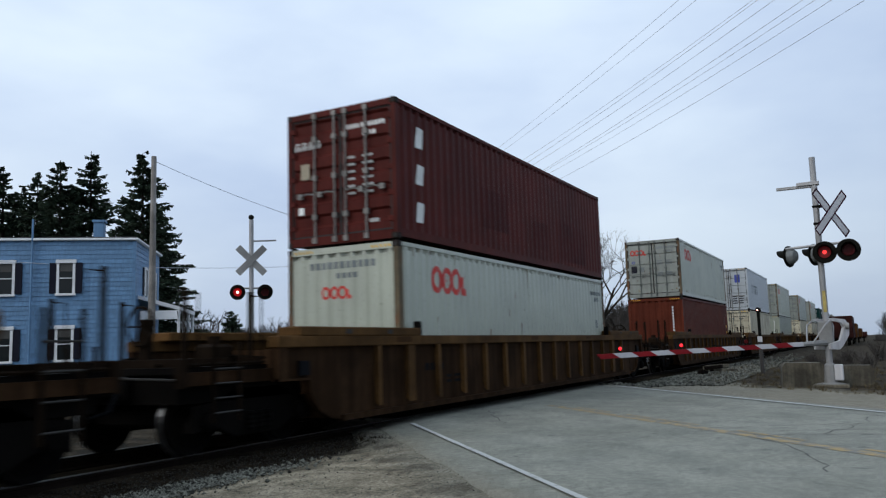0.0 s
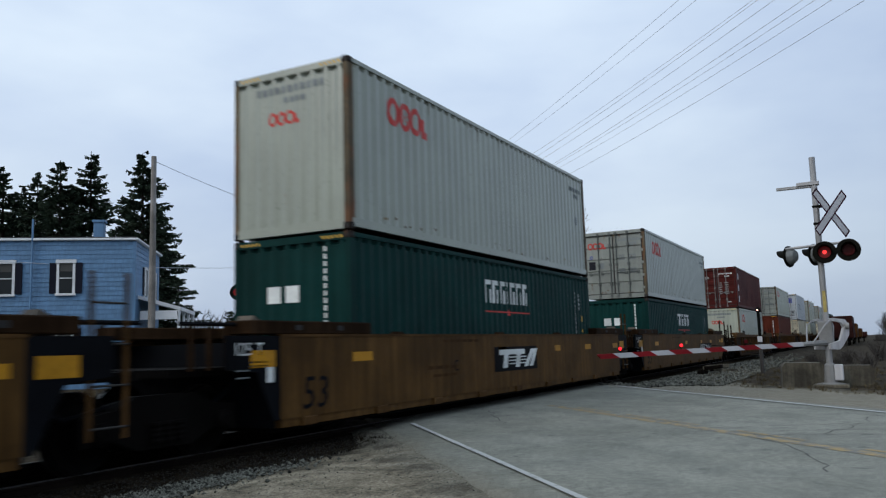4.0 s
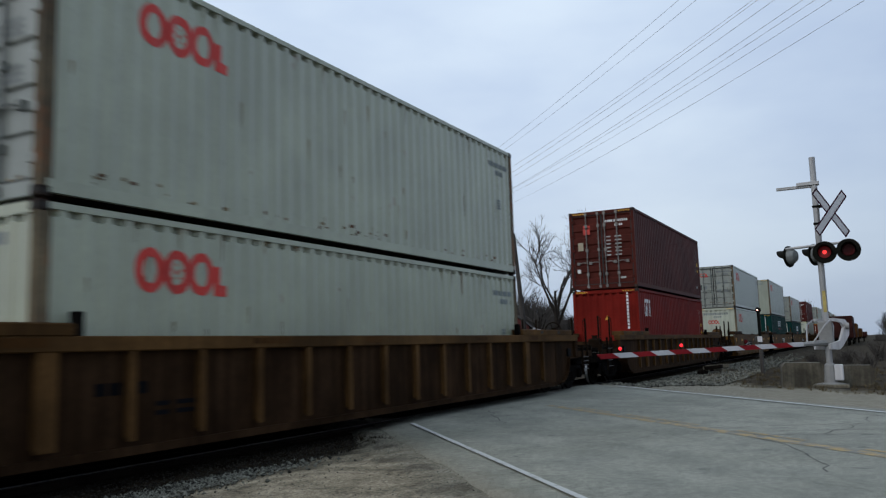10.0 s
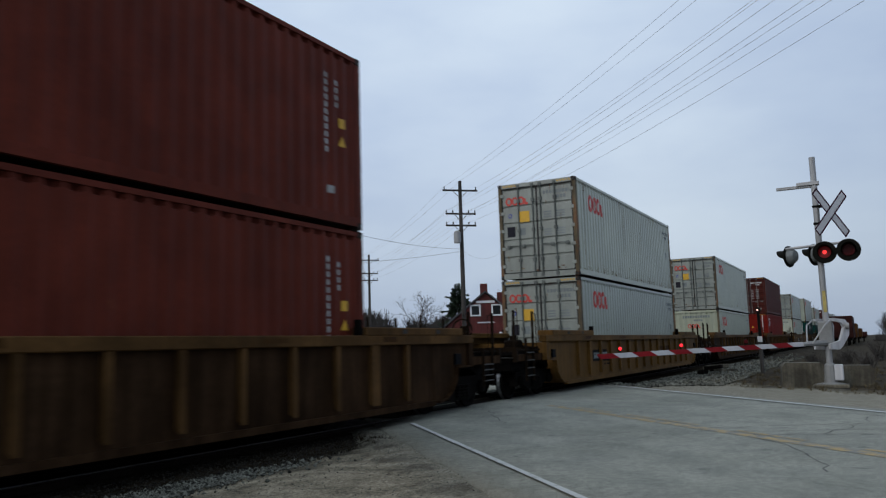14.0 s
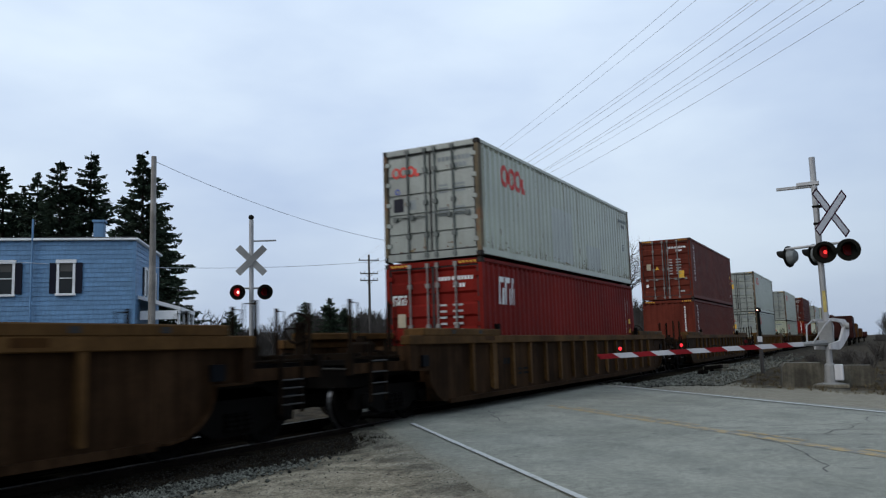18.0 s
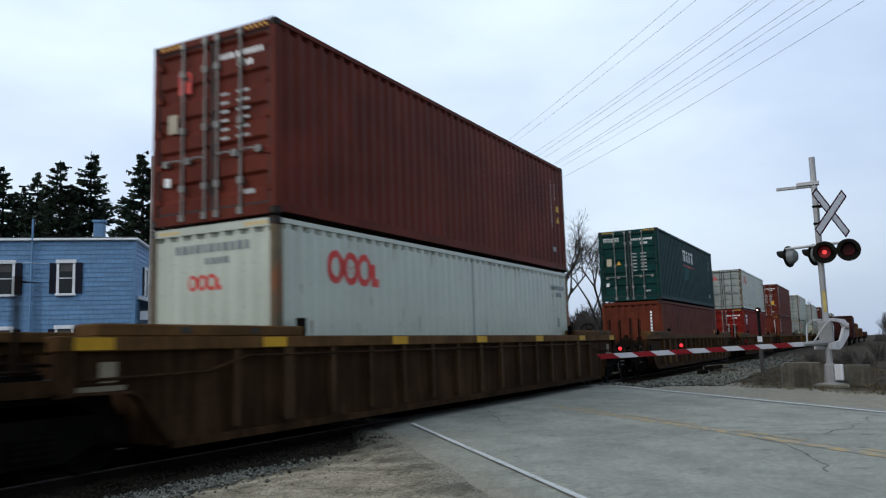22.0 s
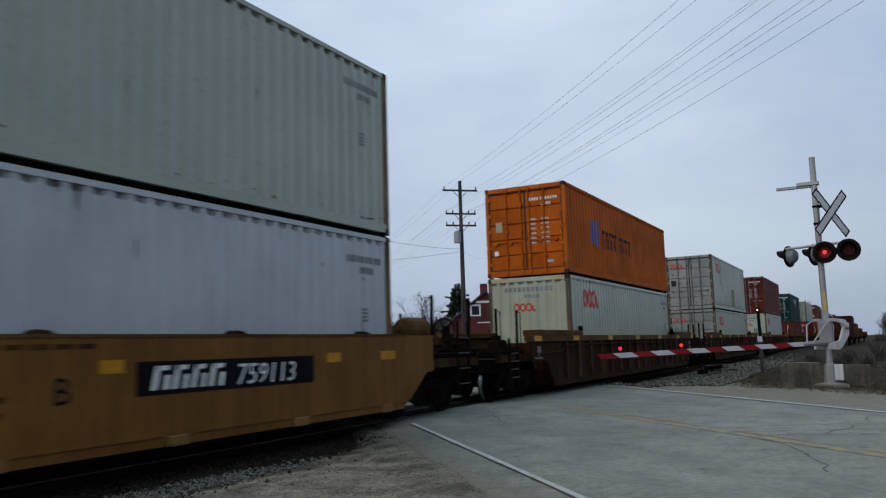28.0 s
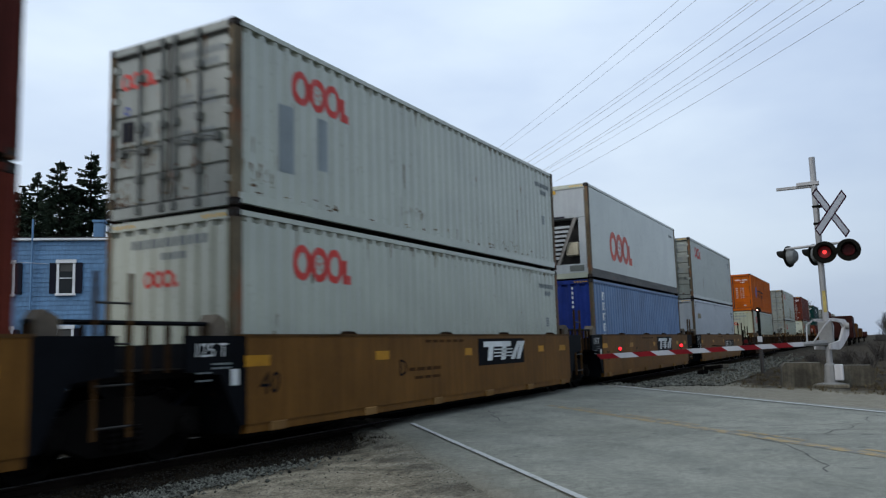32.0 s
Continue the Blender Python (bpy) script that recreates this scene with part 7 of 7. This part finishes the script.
def bare_tree(at, height, seed, levels=6, m=T_TWIG, name="bare_tree", words="leafless broad tree with a fine net of dark twigs", lean=0.0, spread=1.0, thin=1.0):
    """A leafless tree: limbs that fork again and again, thinning."""
    r = random.Random(seed)
    t = thing(name, words, "tree", "bare trees", m=Matrix.Translation(at))
    trunk, crown = Build(), Build()

    def grow(p, d, ln, rad, lev):
        bend = Vector((r.uniform(-1, 1), r.uniform(-1, 1), r.uniform(-0.4, 0.6))) * 0.16
        mid = p + d * ln * 0.5 + bend * ln * 0.5
        e = p + (d + bend).normalized() * ln
        (trunk if lev <= 1 else crown).tube([p, mid, e], [rad, rad * 0.8, rad * 0.62], 6 if lev <= 1 else (4 if lev == 2 else 3))
        if lev >= levels:
            return
        for k in range(r.choice((2, 3, 3)) if lev else 4):
            a = r.uniform(0, 2 * math.pi)
            o = d.orthogonal().normalized()
            o = Matrix.Rotation(a, 3, d) @ o
            tilt = r.uniform(0.28, 0.75) * spread
            nd = (d * math.cos(tilt) + o * math.sin(tilt) + Vector((0, 0, 0.10))).normalized()
            grow(p.lerp(e, r.uniform(0.55, 1.0)), nd, ln * r.uniform(0.58, 0.82), rad * 0.60, lev + 1)

    grow(Vector((0, 0, -0.2)), Vector((lean, 0, 1)).normalized(), height * 0.30, height * 0.020 * thin, 0)
    part("trunk", trunk, T_BARK, t)
    part("crown", crown, m, t)
    return t


bare_tree(dep(0.140, 0, 60), 13.4, 27, 7, lean=0.02, thin=0.8, spread=0.95)
bare_tree(dep(0.186, 0, 62), 13.0, 22, 7, lean=0.0, thin=0.75, spread=1.1)
bare_tree(dep(-0.028, 0, 118), 13.0, 23, 6, spread=1.15, thin=0.6)
bare_tree(dep(0.080, 0, 100), 12, 24, 6, thin=0.6)
for k, (px, d, h) in enumerate(((0.42, 130, 11), (0.40, 150, 13), (0.45, 140, 11), (0.12, 95, 8), (-0.30, 110, 7.5), (-0.275, 120, 7.5), (-0.215, 125, 6.0), (-0.19, 130, 6.5), (-0.16, 128, 6.5), (-0.325, 115, 6.0), (0.21, 80, 6.0), (0.26, 75, 5))):
    bare_tree(dep(px, 0, d), h * (0.9 if px > 0.3 else 1.45), 40 + k, 6 if px > 0.3 else 5, thin=0.5 if px > 0.3 else 1.0)

# far woods: a ragged belt of twiggy crowns all along the skyline
fw, r = Build(), random.Random(77)
for k in range(1100):
    a = radians(r.uniform(-24, 82))
    d = r.uniform(170, 300)
    x, y = d * math.cos(a), d * math.sin(a)
    if abs(y - YC) < 9 or abs(y - 3) < 6:
        continue
    side_on = a > radians(38.5) or a < radians(7)
    h = r.uniform(8, 16) * (0.85 + 0.45 * noise.noise((a * 9, 0, 0))) * d / 230 * (0.74 if side_on else 1.0)
    s = Vector((-math.sin(a), math.cos(a), 0))
    foot = Vector((x, y, -0.2))
    fw.add([foot - s * 0.16, foot + s * 0.16, foot + Vector((0, 0, h * 0.8))], [(0, 1, 2)])
    for i in range(60):
        f = r.uniform(-1.25, 1.25)
        b_ = r.uniform(0.10, 0.62) * h
        reach = (h - b_) * r.uniform(0.55, 1.0)
        p0 = foot + Vector((0, 0, b_))
        p1 = p0 + s * (math.sin(f) * reach * 0.62) + Vector((0, 0, math.cos(f) * reach))
        g = s * (0.05 + 0.10 * r.random())
        m_ = p0.lerp(p1, 0.5) + s * r.uniform(-0.4, 0.4)
        fw.add([p0 - g, p0 + g, m_ + g * 0.8, m_ - g * 0.8, p1 + g * 0.3, p1 - g * 0.3], [(0, 1, 2, 3), (3, 2, 4, 5)])
        for q in (0.45, 0.7, 0.85):
            c = p0.lerp(p1, q)
            e = c + s * r.uniform(-1.1, 1.1) + Vector((0, 0, r.uniform(0.2, 1.3)))
            fw.add([c - g * 0.5, c + g * 0.5, e], [(0, 1, 2)])
    if r.random() < 0.8:
        w = r.uniform(2.5, 6)
        for i in range(24):
            c = foot + s * r.uniform(-w, w)
            e = c + s * r.uniform(-0.8, 0.8) + Vector((0, 0, h * r.uniform(0.12, 0.36)))
            g = s * 0.28
            fw.add([c - g, c + g, e], [(0, 1, 2)])
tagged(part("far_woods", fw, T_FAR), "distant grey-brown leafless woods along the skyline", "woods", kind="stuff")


# dry grass and weeds on the right verge and along the track
def tufts(name, n, area, size, seed, words, m=G_GRASS):
    r = random.Random(seed)
    b = Build()
    for _ in range(n):
        x, y = area(r)
        z = ground_z(x, y) if -20 <= x <= 60 and -10 <= y <= 25 else -0.1
        for k in range(9):
            a = r.uniform(0, 6.28)
            h = size * r.uniform(0.4, 1.3)
            d = Vector((math.cos(a), math.sin(a), 0))
            s = Vector((-d.y, d.x, 0)) * 0.007
            p = Vector((x, y, z - 0.01)) + d * r.uniform(0, 0.07)
            e = p + d * h * r.uniform(0.2, 0.8) + Vector((0, 0, h))
            b.add([p - s, p + s, e], [(0, 1, 2)])
    return tagged(part(name, b, m), words, "grass", kind="stuff")


def verge(r):
    while True:
        u, n = r.uniform(2, 60), 13.0 + abs(r.gauss(0, 8))
        p = ROAD * u + NRM * n
        if p.y < 5.4 and p.x > 10:
            return p.x, p.y


def beyond(r):
    return r.uniform(-10, 70), r.uniform(12.5, 28)


tufts("dry_grass", 2600, verge, 0.11, 31, "tufts of dead straw-coloured grass on the verge")
tufts("dry_grass_beyond", 3500, beyond, 0.25, 32, "tufts of dead grass beyond the track")


def trackside(r):
    x = r.uniform(1.0, 10.2)
    return x, 6.85 + r.gauss(0, 0.22) - 0.25 * (r.random() < 0.2)


tufts("dead_weeds", 420, trackside, 0.045, 33, "flattened dark dead weeds and litter beside the ballast", G_WEED)


def bush(at, h, seed):
    r = random.Random(seed)
    b = Build()
    for k in range(60):
        a, e = r.uniform(0, 6.28), r.uniform(0.2, 1.0)
        d = Vector((math.cos(a) * e * 0.7, math.sin(a) * e * 0.7, 1)).normalized()
        p = Vector((r.uniform(-0.2, 0.2), r.uniform(-0.2, 0.2), -0.1))
        ln = h * r.uniform(0.5, 1.0)
        b.tube([p, p + d * ln * 0.5, p + d * ln + Vector((r.uniform(-0.2, 0.2), r.uniform(-0.2, 0.2), 0))], [0.014, 0.010, 0.004], 3)
        for j in range(4):
            q = p + d * ln * r.uniform(0.4, 0.95)
            b.tube([q, q + Vector((r.uniform(-0.4, 0.4), r.uniform(-0.4, 0.4), r.uniform(0.1, 0.5))) * h * 0.35], [0.007, 0.003], 3)
    return lone("bush", b, T_TWIG, "leafless thorny bush of thin brown stems", "bush", "bushes", m=Matrix.Translation(at))


for k, (x, y, h) in enumerate(((60, -1.6, 1.6), (66, -2.4, 2.6), (72, -2.4, 3.2), (80, -3.4, 4.2), (90, -3.6, 5.2), (56, -2.3, 1.4), (100, -4.6, 6.0), (78, -2.2, 2.6), (95, -3.0, 3.4), (110, -4.2, 5.0), (120, -4.0, 5.0), (36, 0.2, 0.9), (40, 1.0, 1.0), (33, 1.2, 0.8), (45, -0.3, 1.3), (38, 2.2, 0.8))):
    bush((x, y, -0.08), h, 60 + k)
for k in range(26):
    r = random.Random(100 + k)
    bush((r.uniform(30, 95), r.uniform(14, 30), -0.1), r.uniform(1.2, 3.0), 100 + k)


# ---------------------------------------------------------------- the train
V0, ACC = 10.320, -0.01916


def run(t):
    return V0 * t + 0.5 * ACC * t * t


RIB = ribbed_wagon(C_BRN, C_CHORD, "grimy brown ribbed double-stack well wagon on two bogies")
RIB_F = ribbed_wagon(C_BRN, C_CHORD, "grimy brown well wagon far down the train", far=True)
RIB_R = ribbed_wagon(C_BRN, C_CHORD, "grimy brown ribbed well wagon with yellow reflectors", reflect=True)
RIB_Y = ribbed_wagon(C_YELM, C_YELM, "yellow ribbed double-stack well wagon with stencilled panels", panels=True)
used = set()


def wagon(kind):
    if kind in used:
        return copy_thing(kind, Matrix.Identity(4))
    used.add(kind)
    return kind


def art(half, *a, **k):
    return lambda: smooth_wagon(half, *a, **k)


r3 = "yellow smooth-sided jointed well wagon carrying two containers"
# front of the container at t = 0, wagon, lower box, upper box
TRAIN = [
    (36.02, RIB, lambda: brown(HC, "front", P_RUST), lambda: oocl(ST, "doors")),
    (11.92, RIB, lambda: oocl(HC, "front", P_WHITE), lambda: xes_box(ST)),
    (-11.33, art(8.1, r3, "A", "726216", dark_end=(True, False), first=True), lambda: teal_box(ST, "front"), lambda: oocl(ST, "doors", P_GREYC)),
    (-30.62, art(8.1, r3, "C", logo=True), lambda: teal_box(HC, "front"), lambda: oocl(HC, "front", P_GREYC)),
    (-50.49, art(8.1, r3, "B", "726216", dark_end=(False, True), last=True), lambda: oocl(HC, "front", P_WHITE), lambda: oocl(ST, "doors", P_GREYC)),
    (-73.89, RIB, lambda: red_box(HC, "front"), lambda: brown(HC, "doors", P_MAROON, badge=D_RED)),
    (-97.24, RIB, lambda: oocl(ST, "front"), lambda: oocl(HC, "doors", yellow=True)),
    (-120.71, RIB_Y, lambda: oocl(HC, "doors", P_GREYC, yellow=True), lambda: oocl(HC, "doors", yellow=True, extra=seepage(HC, 0.5) + [("rust_stain", D_STAIN, [rect(u, 2.05 - 0.1 * (k % 2) - ln, u + 0.018, 2.05 - 0.1 * (k % 2)) for k, (u, ln) in enumerate(((5.9, 0.42), (6.25, 0.75), (6.5, 0.45), (6.95, 0.95), (7.25, 0.8), (7.6, 0.35)))])])),
    (-143.99, RIB, lambda: trit_box(HC, "front"), lambda: trit_box(HC, "doors")),
    (-167.29, RIB, lambda: red_box(HC, "doors"), lambda: oocl(ST, "doors", extra=seepage(ST, 0.6) + [("repaint_patch", D_PATCHL, [rect(4.45, 0.26, 6.10, 1.70), rect(7.40, 0.24, 8.70, 0.95)])])),
    (-190.44, RIB, lambda: brown(ST, "front", P_RUST), lambda: teal_box(HC, "doors", True)),
    (-213.78, RIB_R, lambda: oocl(HC, "front", P_WHITE, extra=[("panel_seam", D_FAINT, [rect(6.29, 0.2, 6.33, 2.8)])]), lambda: brown(HC, "doors", P_TRI, badge=D_RED)),
    (-237.16, RIB_R, lambda: oocl(ST, "doors"), lambda: oocl(HC, "doors", extra=[("repaint_patch", D_PATCHT, [rect(6.25, 0.24, 7.35, 1.30)])] + scuffs(HC, 3.6, 6.2, 0.72) + scuffs(HC, 7.5, 10.8, 0.80) + scuffs(HC, 9.6, 12.0, 1.35) + [("rust_stain", D_STAIN, [rect(11.42, 0.35, 11.45, 2.45), rect(11.70, 0.9, 11.715, 1.6)]), ("yellow_sticker", D_YEL, [rect(11.66, 2.08, 11.75, 2.18)])] + seepage(HC, 1.3) + blotches([(1.2, 0.34, 0.8, 0.1), (3.4, 0.34, 0.8, 0.1), (5.6, 0.34, 0.8, 0.1), (8.0, 0.34, 0.8, 0.1), (10.4, 0.36, 0.8, 0.1), (2.6, 1.4, 0.3, 0.3)]))),
    (-260.46, RIB_R, lambda: oocl(HC, "front"), lambda: lloyd_box(ST)),
    (-281.93, art(6.12, r3, "B", "759113", dark_end=(True, False), length="40", clean=True, first=True), lambda: white_box(HC), lambda: oocl(HC, "doors", P_GREYC, yellow=True)),
    (-297.40, art(6.12, r3, "C", logo=True, length="40", clean=True), lambda: blue_box(HC), lambda: reefer_box(HC)),
    (-312.62, art(6.12, r3, "D", logo=True, length="40", clean=True), lambda: oocl(HC, "front", P_WHITE), lambda: oocl(
        ST, "doors", P_WHITE, extra=[("repaint_patch", D_PATCHG, [rect(0.92, 0.62, 1.28, 1.62), rect(1.85, 0.80, 2.10, 1.62)])] + blotches([(0.5, 0.5, 0.3, 0.2), (4.6, 0.5, 0.5, 0.12), (9.0, 0.4, 0.6, 0.1)]),
        marks_behind=blotches([(0.35, 0.95, 0.14, 0.22), (0.8, 0.9, 0.12, 0.25), (1.8, 0.85, 0.18, 0.3), (1.2, 0.5, 0.2, 0.25), (0.3, 0.35, 0.2, 0.2)]), words="weathered off-white shipping container with rust-stained doors and red shapes")),
    (-327.82, art(6.12, r3, "E", logo=True, length="40", clean=True), lambda: brown(HC, "front", P_TRI), lambda: brown(HC, "doors", P_MAROON)),
    (58.17, RIB, lambda: tan_box(HC), lambda: ring_box(HC)),
    (78.0, RIB_F, lambda: brown(HC, "front", P_GREYC), lambda: oocl(HC, "doors")),
    (101.8, RIB_F, lambda: tan_box(HC), lambda: oocl(HC, "doors", P_GREYC)),
    (122.0, RIB_F, lambda: tan_box(HC), lambda: oocl(HC, "doors")),
]
for k in range(9):
    TRAIN.append((145.0 + 23.6 * k, RIB_F, (lambda: brown(HC, "front", P_TRI)) if k % 2 else (lambda: oocl(HC, "doors")), (lambda: oocl(ST, "doors", P_GREYC)) if k % 3 else (lambda: teal_box(ST, "doors"))))

MOVERS = []
for s, car, low, up in TRAIN:
    c = car() if callable(car) else wagon(car)
    MOVERS.append((c, s + CL / 2, 0.0))
    lo = low()
    MOVERS.append((lo, s + CL / 2, 0.26))
    MOVERS.append((up(), s + CL / 2, 0.26 + TALL[lo] + 0.032))


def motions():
    """The train rolls along the track; the two-faced lenses turn in their lamps to imitate flashing."""
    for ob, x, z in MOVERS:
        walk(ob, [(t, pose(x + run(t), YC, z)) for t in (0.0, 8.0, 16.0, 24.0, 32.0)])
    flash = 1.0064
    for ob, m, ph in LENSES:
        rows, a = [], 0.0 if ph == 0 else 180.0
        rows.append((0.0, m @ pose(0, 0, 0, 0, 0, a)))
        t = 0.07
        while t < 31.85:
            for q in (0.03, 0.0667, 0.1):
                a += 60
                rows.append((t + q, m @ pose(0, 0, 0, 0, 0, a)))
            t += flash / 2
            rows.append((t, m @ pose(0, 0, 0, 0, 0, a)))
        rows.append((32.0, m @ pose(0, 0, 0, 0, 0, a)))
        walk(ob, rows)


motions()
